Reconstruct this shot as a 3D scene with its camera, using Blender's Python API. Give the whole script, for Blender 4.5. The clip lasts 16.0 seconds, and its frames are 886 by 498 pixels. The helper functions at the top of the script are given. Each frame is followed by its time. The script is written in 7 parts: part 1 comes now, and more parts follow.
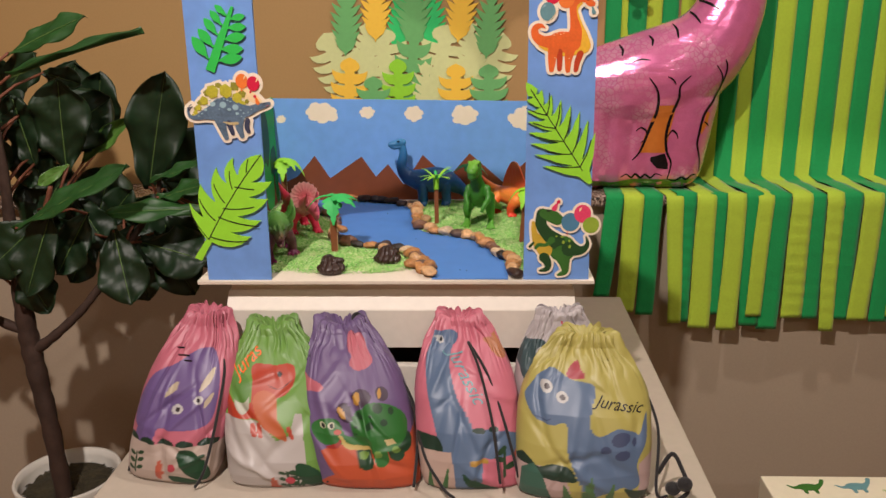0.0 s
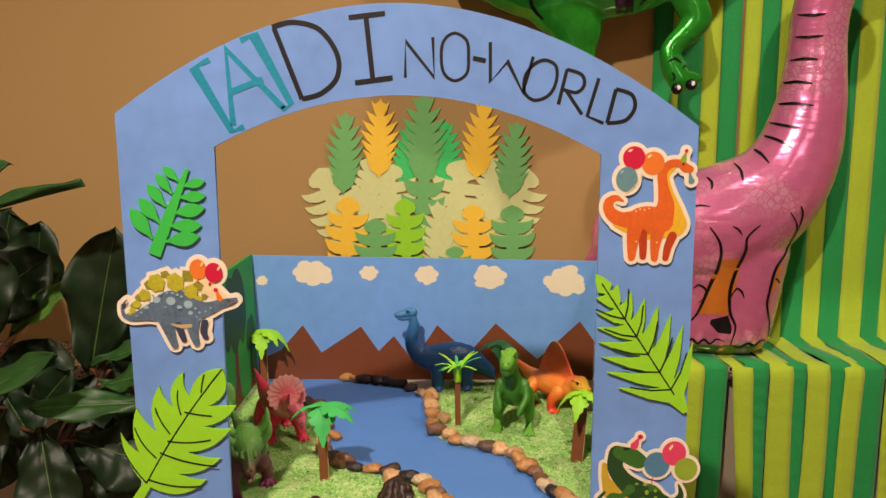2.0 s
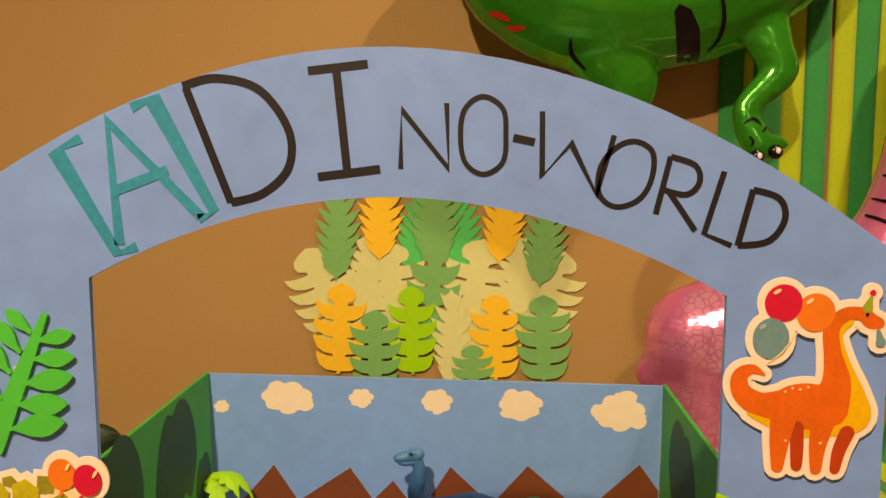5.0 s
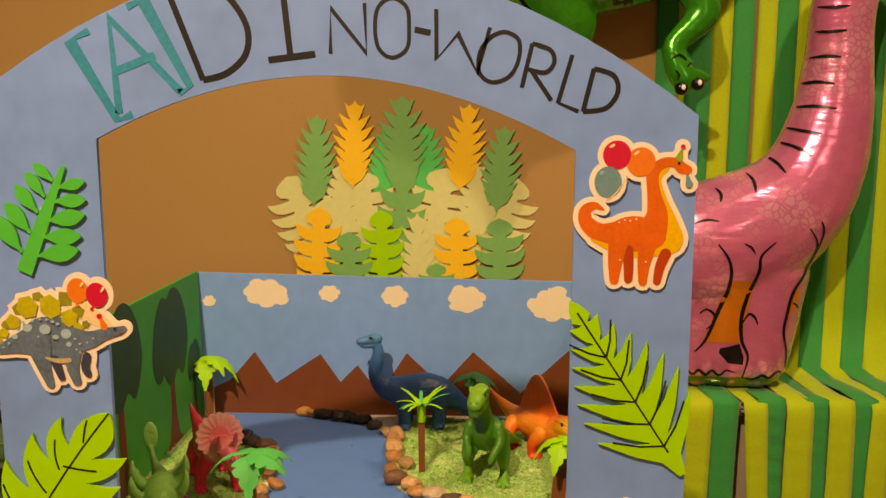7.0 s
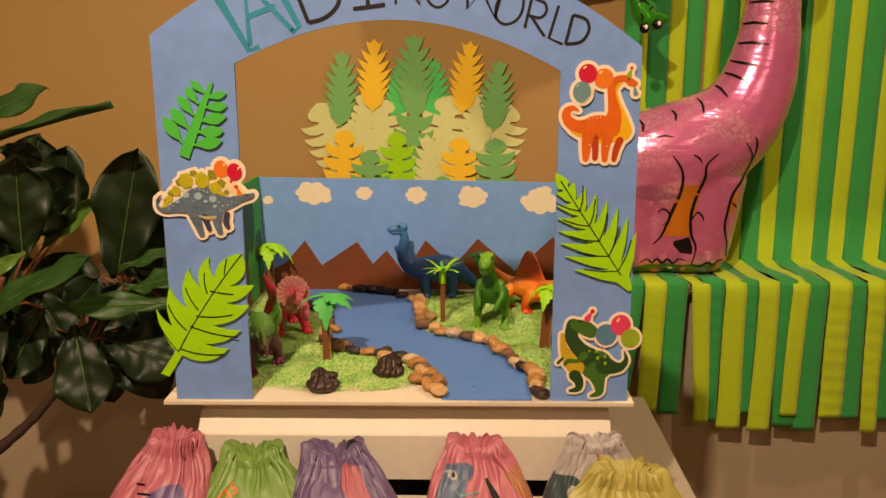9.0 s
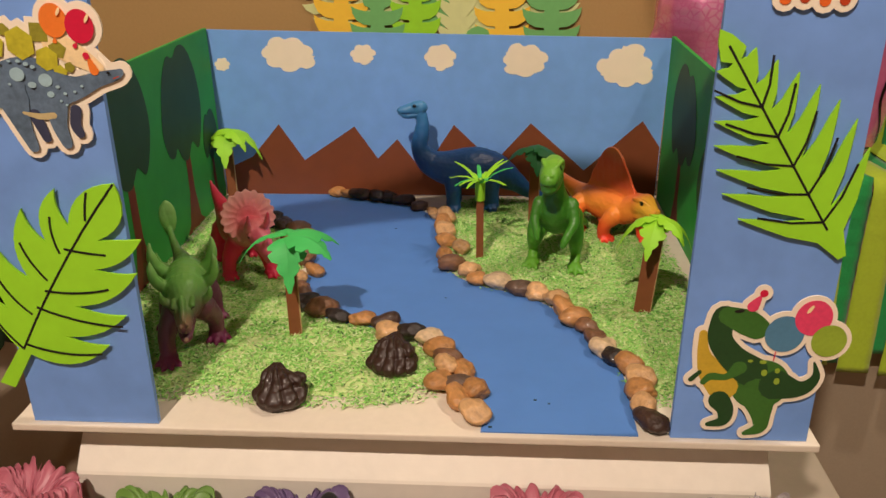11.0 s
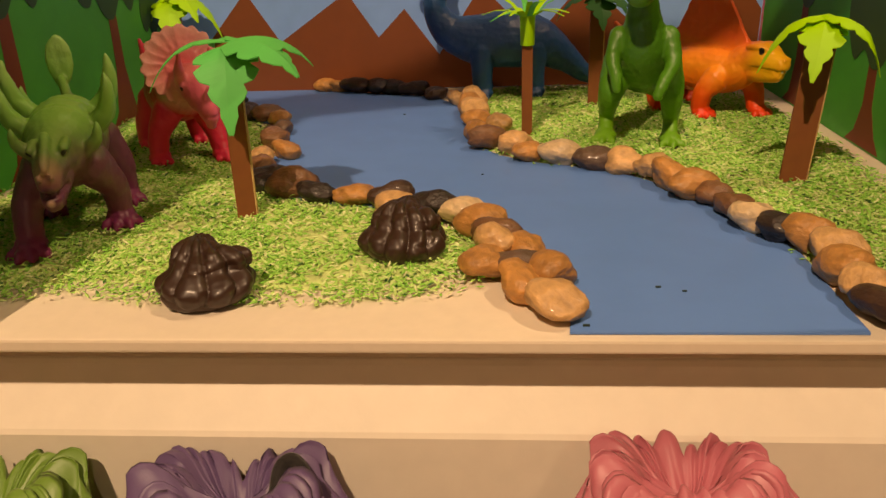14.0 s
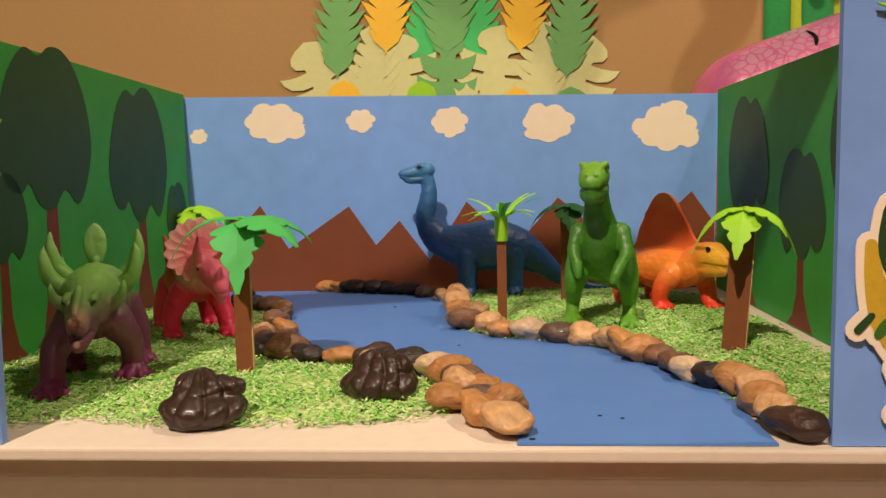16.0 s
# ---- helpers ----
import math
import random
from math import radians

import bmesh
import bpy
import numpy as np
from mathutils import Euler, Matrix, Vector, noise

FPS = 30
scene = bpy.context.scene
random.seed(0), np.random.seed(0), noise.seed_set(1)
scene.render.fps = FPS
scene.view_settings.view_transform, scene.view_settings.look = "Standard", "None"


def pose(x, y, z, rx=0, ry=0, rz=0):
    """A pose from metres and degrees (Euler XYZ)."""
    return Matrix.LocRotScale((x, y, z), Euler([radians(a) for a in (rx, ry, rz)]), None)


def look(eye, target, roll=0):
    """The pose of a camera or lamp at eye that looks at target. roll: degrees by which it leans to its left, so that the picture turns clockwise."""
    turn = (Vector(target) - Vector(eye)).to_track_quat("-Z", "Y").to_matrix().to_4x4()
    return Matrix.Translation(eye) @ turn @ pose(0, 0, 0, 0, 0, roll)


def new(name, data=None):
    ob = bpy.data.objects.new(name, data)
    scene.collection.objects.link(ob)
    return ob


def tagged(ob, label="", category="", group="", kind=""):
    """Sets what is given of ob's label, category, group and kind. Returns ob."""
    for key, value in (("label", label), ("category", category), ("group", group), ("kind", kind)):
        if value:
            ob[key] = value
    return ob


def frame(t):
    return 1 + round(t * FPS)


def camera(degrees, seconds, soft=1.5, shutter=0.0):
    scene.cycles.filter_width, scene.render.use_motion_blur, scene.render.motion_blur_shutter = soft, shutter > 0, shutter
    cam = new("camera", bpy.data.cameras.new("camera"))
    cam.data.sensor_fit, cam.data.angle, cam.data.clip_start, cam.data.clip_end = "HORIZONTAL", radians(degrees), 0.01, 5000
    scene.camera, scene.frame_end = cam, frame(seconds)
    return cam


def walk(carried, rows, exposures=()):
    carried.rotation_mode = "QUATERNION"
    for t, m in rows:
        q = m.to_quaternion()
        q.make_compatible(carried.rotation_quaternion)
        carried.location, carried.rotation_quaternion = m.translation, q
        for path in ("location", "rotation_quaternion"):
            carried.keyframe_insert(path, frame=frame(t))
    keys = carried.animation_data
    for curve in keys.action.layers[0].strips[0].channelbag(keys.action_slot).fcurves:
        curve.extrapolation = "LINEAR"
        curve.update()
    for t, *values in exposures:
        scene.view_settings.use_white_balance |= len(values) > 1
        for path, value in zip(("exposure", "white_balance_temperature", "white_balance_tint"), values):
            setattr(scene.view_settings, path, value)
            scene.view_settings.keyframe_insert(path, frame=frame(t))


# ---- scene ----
cam = camera(57.1, 16.0)
METRES, EYE, TURN = 2.6, 1.53, 2.6
ROWS = [
    (0.0, 0.0, 0.0, 0.0, -0.27, -16.93, 0.89),
    (0.5, -0.0082, 0.0367, 0.008, 1.69, -13.91, 0.92),
    (1.0, -0.0291, 0.0868, 0.02, 1.73, -11.69, 0.8),
    (1.5, -0.0314, 0.1263, 0.0235, 0.23, -11.02, 0.79),
    (2.0, -0.017, 0.1585, 0.0256, -0.56, -10.08, 0.59),
    (2.5, -0.0075, 0.1721, 0.0288, -0.23, -9.47, 0.43),
    (3.0, -0.0089, 0.1924, 0.0327, 0.65, -8.57, 0.42),
    (6.5, 0.0061, 0.2645, 0.027, 0.19, -7.02, 0.38),
    (7.0, 0.0107, 0.2283, 0.0139, 0.4, -8.91, 0.31),
    (7.5, 0.0075, 0.1972, 0.0127, 0.46, -11.56, 0.34),
    (8.0, -0.0103, 0.1546, 0.0131, 0.5, -12.23, 0.48),
    (8.5, -0.0195, 0.1105, 0.0097, 0.36, -12.79, 0.54),
    (9.0, -0.0133, 0.0846, 0.0089, -1.0, -12.98, 0.39),
    (11.5, -0.0209, 0.3467, -0.0305, 0.91, -27.48, 0.99),
    (12.0, -0.0225, 0.3787, -0.037, 0.56, -29.95, 1.71),
    (12.5, -0.0247, 0.3901, -0.042, 0.34, -31.3, 1.82),
    (13.0, -0.0248, 0.3964, -0.0552, 0.16, -32.69, 1.93),
    (13.5, -0.0256, 0.3954, -0.0824, 0.28, -30.99, 1.75),
    (14.0, -0.0257, 0.3851, -0.1091, 1.02, -21.97, 1.82),
    (14.5, -0.0262, 0.3749, -0.1103, 1.81, -12.64, 1.56),
    (15.0, -0.0216, 0.3682, -0.1272, 1.98, -9.49, 1.42),
    (15.5, -0.0194, 0.3601, -0.1396, 1.83, -8.26, 1.36),
    (16.0, -0.017, 0.353, -0.1234, 1.65, -4.96, 1.27),
]

START = pose(0.145, -1.34, EYE, 0, 0, TURN)
path = [(t, START @ pose(METRES * x, METRES * y, METRES * z, 90 + pitch, roll, yaw)) for t, x, y, z, yaw, pitch, roll in ROWS]
path += [
    (3.5, look((0.072, -0.674, 1.617), (-0.081, 1.302, 1.350), -0.6)),
    (3.7, look((0.059, -0.588, 1.630), (-0.100, 1.389, 1.371), -0.7)),
    (6.0, look((0.104, -0.589, 1.633), (0.011, 1.396, 1.405), -0.7)),
    (5.8, look((0.083, -0.555, 1.639), (0.004, 1.430, 1.407), -0.3)),
    (9.2, look((0.094, -1.118, 1.546), (0.068, 0.828, 1.088), -0.1)),
    (11.3, look((0.062, -0.491, 1.467), (-0.066, 1.304, 0.593), -0.9)),
]
path.sort(key=lambda row: row[0])
EXPOSURES = [(0.0, 0.0, 5460, 18), (1.5, 0.0, 5620, 17), (2.5, 0.05, 6760, 18), (3.0, 0.05, 7180, 18), (4.5, 0.0, 7900, 18), (6.0, -0.1, 9150, 20), (6.5, -0.15, 9150, 20), (7.5, -0.15, 9050, 20), (9.0, -0.15, 7900, 20), (11.3, -0.25, 6030, 18), (12.0, -0.35, 6240, 20), (12.6, -0.19, 7490, 21), (13.5, -0.2, 9360, 25), (14.2, -0.35, 9360, 24), (14.6, -0.2, 6240, 21), (15.0, -0.1, 7070, 21), (15.5, -0.02, 7380, 25), (16.0, -0.02, 6450, 21)]
walk(cam, path, EXPOSURES)

# ---- light ----
world = bpy.data.worlds.new("world")
scene.world = world
world.use_nodes = True
world.node_tree.nodes["Background"].inputs["Color"].default_value = (1.0, 0.84, 0.66, 1)
world.node_tree.nodes["Background"].inputs["Strength"].default_value = 0.005
WARM = (1.0, 0.82, 0.60)
CEILING = 3.26
# First three placed from cast shadows; the two at y -3.6 are added fill.
LAMPS = [(-0.40, -1.55, 275.0), (1.05, 0.05, 88.0), (-2.30, -1.30, 6.0), (-0.40, -3.6, 6.0), (1.40, -3.6, 65.0)]
for lx, ly, watts in LAMPS:
    lamp_data = bpy.data.lights.new("downlight", "SPOT")
    lamp_data.spot_size, lamp_data.spot_blend = radians(165), 0.6
    lamp_data.shadow_soft_size = 0.034
    lamp_data.energy, lamp_data.color = watts, WARM
    lamp = new("downlight", lamp_data)
    lamp.matrix_world = Matrix.Translation((lx, ly, CEILING - 0.055))

# ---- materials ----
MATS = {}


def mat(name, color, rough=0.6, metal=0.0, grain=60.0, vary=0.12, bump=0.1, spread=6.0, coat=0.0, island=0.0, sheen=0.0, dist=0.002):
    """A painted or natural surface: two scales of colour variation and a fine bump."""
    if name in MATS:
        return MATS[name]
    m = bpy.data.materials.new(name)
    m.use_nodes = True
    t, ns = m.node_tree, m.node_tree.nodes
    b = ns["Principled BSDF"]
    co = ns.new("ShaderNodeTexCoord")
    fine, wide = ns.new("ShaderNodeTexNoise"), ns.new("ShaderNodeTexNoise")
    fine.inputs["Scale"].default_value, wide.inputs["Scale"].default_value = grain, spread
    fine.inputs["Detail"].default_value = 4
    for n in (fine, wide):
        t.links.new(co.outputs["Object"], n.inputs["Vector"])
    add = ns.new("ShaderNodeMath")
    add.operation = "ADD"
    t.links.new(fine.outputs["Fac"], add.inputs[0])
    t.links.new(wide.outputs["Fac"], add.inputs[1])
    ramp = ns.new("ShaderNodeMapRange")
    ramp.inputs["From Min"].default_value, ramp.inputs["From Max"].default_value = 0.6, 1.4
    ramp.inputs["To Min"].default_value, ramp.inputs["To Max"].default_value = 1 - vary, 1 + vary
    t.links.new(add.outputs[0], ramp.inputs["Value"])
    value = ramp.outputs[0]
    if island:
        geo, more = ns.new("ShaderNodeObjectInfo"), ns.new("ShaderNodeMapRange")
        more.inputs["To Min"].default_value, more.inputs["To Max"].default_value = 1 - island, 1 + island
        t.links.new(geo.outputs["Random"], more.inputs["Value"])
        mul = ns.new("ShaderNodeMath")
        mul.operation = "MULTIPLY"
        t.links.new(value, mul.inputs[0])
        t.links.new(more.outputs[0], mul.inputs[1])
        value = mul.outputs[0]
    tint = ns.new("ShaderNodeMix")
    tint.data_type, tint.blend_type = "RGBA", "MULTIPLY"
    tint.inputs[0].default_value = 1
    tint.inputs[6].default_value = (*color, 1)
    t.links.new(value, tint.inputs[7])
    t.links.new(tint.outputs[2], b.inputs["Base Color"])
    b.inputs["Roughness"].default_value, b.inputs["Metallic"].default_value = rough, metal
    b.inputs["Coat Weight"].default_value = coat
    b.inputs["Coat Roughness"].default_value = 0.12
    b.inputs["Sheen Weight"].default_value = sheen
    if bump:
        bp = ns.new("ShaderNodeBump")
        bp.inputs["Strength"].default_value, bp.inputs["Distance"].default_value = bump, dist
        t.links.new(fine.outputs["Fac"], bp.inputs["Height"])
        t.links.new(bp.outputs["Normal"], b.inputs["Normal"])
    MATS[name] = m
    return m


def srgb(r, g, b):
    return tuple(((c / 255 + 0.055) / 1.055) ** 2.4 if c > 10 else c / 255 / 12.92 for c in (r, g, b))


# ---- building tools ----
def thing(name, m, label, category, group="", kind=""):
    e = new(name)
    e.empty_display_size = 0.02
    e.matrix_basis = m if isinstance(m, Matrix) else Matrix.Translation(m)
    return tagged(e, label, category, group, kind)


def part(name, bm, material, parent=None, label="", smooth=False):
    bmesh.ops.recalc_face_normals(bm, faces=bm.faces)
    me = bpy.data.meshes.new(name)
    bm.to_mesh(me)
    bm.free()
    for mt in material if isinstance(material, (list, tuple)) else [material]:
        me.materials.append(mt)
    if smooth:
        me.shade_smooth()
    ob = new(name, me)
    if parent:
        ob.parent = parent
    if label:
        ob["label"] = label
    return ob


def structure(name, bm, material, label, category, smooth=False):
    return tagged(part(name, bm, material, None, "", smooth), label, category, "", "structure")


def box(bm, x0, x1, y0, y1, z0, z1, bevel=0.0):
    vs = bmesh.ops.create_cube(bm, size=1)["verts"]
    for v in vs:
        v.co = Vector(((x0 + x1) / 2 + v.co.x * (x1 - x0), (y0 + y1) / 2 + v.co.y * (y1 - y0), (z0 + z1) / 2 + v.co.z * (z1 - z0)))
    if bevel:
        es = list({e for v in vs for e in v.link_edges})
        bmesh.ops.bevel(bm, geom=es, offset=bevel, segments=2, affect="EDGES", profile=0.6)
    return bm


def boxed(*a, **k):
    return box(bmesh.new(), *a, **k)


def prism(bm, pts, y0, y1):
    """A flat cut-out: the outline pts (x, z) between the depths y0 (front) and y1."""
    f = [bm.verts.new((x, y0, z)) for x, z in pts]
    k = [bm.verts.new((x, y1, z)) for x, z in pts]
    bm.faces.new(f)
    bm.faces.new(k[::-1])
    for i in range(len(pts)):
        j = (i + 1) % len(pts)
        bm.faces.new((f[i], k[i], k[j], f[j]))
    return bm


def cut(pts, y0, y1):
    return prism(bmesh.new(), pts, y0, y1)


def spline(ctrl, n=8, closed=True):
    """Catmull-Rom through the control points."""
    p = [Vector(c) for c in ctrl]
    m, out = len(p), []
    for i in range(m if closed else m - 1):
        if closed:
            a, b, c, d = p[i - 1], p[i], p[(i + 1) % m], p[(i + 2) % m]
        else:
            a, b, c, d = p[max(i - 1, 0)], p[i], p[i + 1], p[min(i + 2, m - 1)]
        for k in range(n):
            t = k / n
            out.append(0.5 * (2 * b + (c - a) * t + (2 * a - 5 * b + 4 * c - d) * t * t + (3 * b - a - 3 * c + d) * t ** 3))
    if not closed:
        out.append(p[-1])
    return [tuple(v) for v in out]


def oval(cx, cy, rx, ry, rot=0.0, n=28):
    c, s = math.cos(radians(rot)), math.sin(radians(rot))
    pts = [(rx * math.cos(2 * math.pi * i / n), ry * math.sin(2 * math.pi * i / n)) for i in range(n)]
    return [(cx + x * c - y * s, cy + x * s + y * c) for x, y in pts]


def limb(ctrl, widths, n=6, grow=0.0):
    """A tapering 2D stroke with round ends along a spline; widths are half widths."""
    c = spline([(x, z, w) for (x, z), w in zip(ctrl, widths)], n, False)
    left, right = [], []
    for i, (x, z, w) in enumerate(c):
        a, b = c[max(i - 1, 0)], c[min(i + 1, len(c) - 1)]
        d = Vector((b[0] - a[0], b[1] - a[1])).normalized()
        w = max(w, 0.0003) + grow
        left.append((x - d.y * w, z + d.x * w))
        right.append((x + d.y * w, z - d.x * w))
        if i == 0:
            d0, w0 = d, w
        if i == len(c) - 1:
            d1, w1 = d, w
    ends = []
    for (x, z, _), d, w in ((c[-1], d1, w1), (c[0], -d0, w0)):
        ang = math.atan2(d.y, d.x)
        ends.append([(x + w * math.cos(ang + a), z + w * math.sin(ang + a)) for a in (1.05, 0.52, 0, -0.52, -1.05)])
    return left + ends[0] + right[::-1] + ends[1]


def ribbon(bm, pts, w, y0, y1, closed=False):
    """A pen stroke of even width w along (x, z) points."""
    n, rows = len(pts), []
    for i, p in enumerate(pts):
        a = pts[i - 1] if closed or i else p
        b = pts[(i + 1) % n] if closed or i < n - 1 else p
        d = Vector((b[0] - a[0], b[1] - a[1]))
        d = d.normalized() if d.length > 1e-9 else Vector((1, 0))
        o = Vector((-d.y, d.x)) * w / 2
        if 0 < i < n - 1 or closed:
            e = (Vector(p) - Vector(a)).normalized()
            o /= max(0.6, abs(e.dot(d)))
        rows.append([bm.verts.new((p[0] + s * o.x, y, p[1] + s * o.y)) for s, y in ((1, y0), (-1, y0), (-1, y1), (1, y1))])
    for i in range(n if closed else n - 1):
        r, q = rows[i], rows[(i + 1) % n]
        for k in range(4):
            bm.faces.new((r[k], r[(k + 1) % 4], q[(k + 1) % 4], q[k]))
    if not closed:
        bm.faces.new(rows[0])
        bm.faces.new(rows[-1][::-1])
    return bm


def tube(bm, pts, radii, n=12, caps=True, up=(0, 0, 1)):
    """A swept round body; a radius may be (sideways, upwards)."""
    rings, p, side = [], [Vector(q) for q in pts], None
    for i, q in enumerate(p):
        d = (p[min(i + 1, len(p) - 1)] - p[max(i - 1, 0)]).normalized()
        if side is None:
            u = Vector(up) if abs(d.dot(Vector(up))) < 0.95 else Vector((0, 1, 0))
            side = d.cross(u).normalized()
        side = (side - d * side.dot(d)).normalized()
        u = side.cross(d)
        r = radii[i] if hasattr(radii, "__len__") else radii
        a, b = r if hasattr(r, "__len__") else (r, r)
        rings.append([bm.verts.new(q + side * a * math.cos(2 * math.pi * k / n) + u * b * math.sin(2 * math.pi * k / n)) for k in range(n)])
    for r, s in zip(rings, rings[1:]):
        for k in range(n):
            bm.faces.new((r[k], r[(k + 1) % n], s[(k + 1) % n], s[k]))
    if caps:
        bm.faces.new(rings[0][::-1])
        bm.faces.new(rings[-1])
    return bm


def ball(bm, c, r, seg=14, rings=9, turn=None):
    """An ellipsoid."""
    m = Matrix.Translation(c) @ (turn or Matrix()) @ Matrix.Diagonal((*(r if hasattr(r, "__len__") else (r, r, r)), 1))
    bmesh.ops.create_uvsphere(bm, u_segments=seg, v_segments=rings, radius=1, matrix=m)
    return bm


def merged(bm, voxel, smooth=4):
    """One closed skin round overlapping bodies."""
    me = bpy.data.meshes.new("bodies")
    bm.to_mesh(me)
    bm.free()
    ob = new("bodies", me)
    r = ob.modifiers.new("skin", "REMESH")
    r.mode, r.voxel_size = "VOXEL", voxel
    s = ob.modifiers.new("even", "SMOOTH")
    s.factor, s.iterations = 0.5, smooth
    skin = bpy.data.meshes.new_from_object(ob.evaluated_get(bpy.context.evaluated_depsgraph_get()))
    bpy.data.objects.remove(ob)
    bpy.data.meshes.remove(me)
    skin.shade_smooth()
    return skin


def swell(me, push, place=None):
    """Move each vertex along its normal by push(co); place then corrects the point."""
    n = len(me.vertices)
    co, no = np.empty(n * 3, np.float32), np.empty(n * 3, np.float32)
    me.vertices.foreach_get("co", co)
    me.vertices.foreach_get("normal", no)
    out = []
    for c, d in zip(co.reshape(-1, 3).tolist(), no.reshape(-1, 3).tolist()):
        p = Vector(c)
        p += Vector(d) * push(p)
        out.extend(place(p) if place else p)
    me.vertices.foreach_set("co", out)
    me.update()

# ---- the room ----
WALL_Y, LEDGE_Y, LEDGE_Z, BASE = 1.0, 0.8, 1.025, 1.07
tan_paint = mat("tan wall paint", srgb(178, 144, 90), 0.75, grain=180, vary=0.05, bump=0.25, spread=1.5, dist=0.001)
greige_paint = mat("greige wall paint", srgb(176, 160, 138), 0.8, grain=180, vary=0.05, bump=0.2, spread=2, dist=0.001)
ceiling_paint = mat("ceiling paint", srgb(225, 220, 210), 0.9, grain=90, vary=0.04, bump=0.3, spread=2)
floor_wood = mat("brown wood floor", srgb(120, 88, 60), 0.45, grain=25, vary=0.25, bump=0.1, spread=3)
white_wood = mat("white painted wood", srgb(234, 226, 212), 0.5, grain=70, vary=0.05, bump=0.12, spread=4)
table_white = mat("off-white table paint", srgb(178, 166, 150), 0.5, grain=60, vary=0.06, bump=0.12, spread=3)

structure("wall_north", boxed(-4.2, 4.2, WALL_Y, WALL_Y + 0.12, 0, CEILING), tan_paint, "tan painted wall behind the party table", "wall")
structure("wall_south", boxed(-4.2, 4.2, -4.9, -4.78, 0, CEILING), tan_paint, "plain tan painted wall closing the room", "wall")
structure("wall_west", boxed(-4.32, -4.2, -4.9, 1.12, 0, CEILING), tan_paint, "plain tan painted side wall", "wall")
structure("wall_east", boxed(4.2, 4.32, -4.9, 1.12, 0, CEILING), tan_paint, "plain tan painted side wall", "wall")
structure("floor", boxed(-4.2, 4.2, -4.78, WALL_Y, -0.1, 0), floor_wood, "brown wooden floor", "floor")
structure("ceiling", boxed(-4.32, 4.32, -4.9, 1.12, CEILING, CEILING + 0.1), ceiling_paint, "off-white plain ceiling", "ceiling")
structure("wall_half", boxed(-4.2, 4.2, LEDGE_Y + 0.035, WALL_Y - 0.002, 0, LEDGE_Z - 0.032), greige_paint, "greige painted half wall under a granite ledge", "half wall")

white_trim = mat("white lamp trim", srgb(230, 228, 222), 0.5, vary=0.03)
glow = bpy.data.materials.new("lamp glass")
glow.use_nodes = True
glow.node_tree.nodes["Principled BSDF"].inputs["Emission Color"].default_value = (*WARM, 1)
glow.node_tree.nodes["Principled BSDF"].inputs["Emission Strength"].default_value = 6
for lx, ly, watts in LAMPS:
    # No fixture is in view; the two at y -3.6 house the added fill.
    fixture = thing("ceiling_light", (lx, ly, CEILING), "unseen round recessed warm ceiling downlight, inferred or added as fill", "ceiling light", "ceiling lights")
    ring = bmesh.new()
    for r0, r1, z0, z1 in ((0.05, 0.08, -0.006, 0.0),):
        outer = [(r1 * math.cos(a), r1 * math.sin(a)) for a in [2 * math.pi * k / 32 for k in range(32)]]
        inner = [(r0 * math.cos(a), r0 * math.sin(a)) for a in [2 * math.pi * k / 32 for k in range(32)]]
        vs = [[ring.verts.new((x, y, z)) for x, y in pts] for pts, z in ((outer, z1), (outer, z0), (inner, z0 - 0.002), (inner, z1))]
        for a, b in ((0, 1), (1, 2), (2, 3)):
            for k in range(32):
                ring.faces.new((vs[a][k], vs[a][(k + 1) % 32], vs[b][(k + 1) % 32], vs[b][k]))
    part("trim_ring", ring, white_trim, fixture)
    disc = bmesh.new()
    bmesh.ops.create_circle(disc, cap_ends=True, segments=32, radius=0.05, matrix=Matrix.Translation((0, 0, -0.002)))
    part("diffuser", disc, glow, fixture)

# ---- granite ledge ----
def granite():
    m = mat("speckled granite", (0.22, 0.17, 0.13), 0.25, grain=140, vary=0.5, bump=0.05, spread=30)
    t, ns = m.node_tree, m.node_tree.nodes
    co = ns.new("ShaderNodeTexCoord")
    vo, ramp = ns.new("ShaderNodeTexVoronoi"), ns.new("ShaderNodeValToRGB")
    vo.inputs["Scale"].default_value = 190
    t.links.new(co.outputs["Object"], vo.inputs["Vector"])
    t.links.new(vo.outputs["Color"], ramp.inputs["Fac"])
    e = ramp.color_ramp.elements
    e[0].position, e[0].color = 0.25, (0.035, 0.028, 0.025, 1)
    e[1].position, e[1].color = 0.75, (0.42, 0.34, 0.27, 1)
    e.new(0.5).color = (0.2, 0.13, 0.09, 1)
    t.links.new(ramp.outputs["Color"], ns["Principled BSDF"].inputs["Base Color"])
    return m


structure("granite_ledge", boxed(-4.2, 4.2, LEDGE_Y, WALL_Y - 0.003, LEDGE_Z - 0.03, LEDGE_Z, bevel=0.006), granite(), "brown speckled polished granite ledge on the half wall", "ledge")

# ---- table and step stool ----
TABLE_Z = 0.79
table = thing("table", (0, 0, 0), "white painted party table against the half wall", "table")
part("tabletop", boxed(-0.464, 0.512, -0.56, 0.66, TABLE_Z - 0.03, TABLE_Z, bevel=0.004), table_white, table)
for tx in (-0.425, 0.46):
    for ty in (-0.5, 0.6):
        part("leg", boxed(tx - 0.025, tx + 0.025, ty - 0.025, ty + 0.025, 0, TABLE_Z - 0.031, bevel=0.003), table_white, table)
part("apron", boxed(-0.40, 0.43, -0.51, -0.49, TABLE_Z - 0.11, TABLE_Z - 0.031), table_white, table)
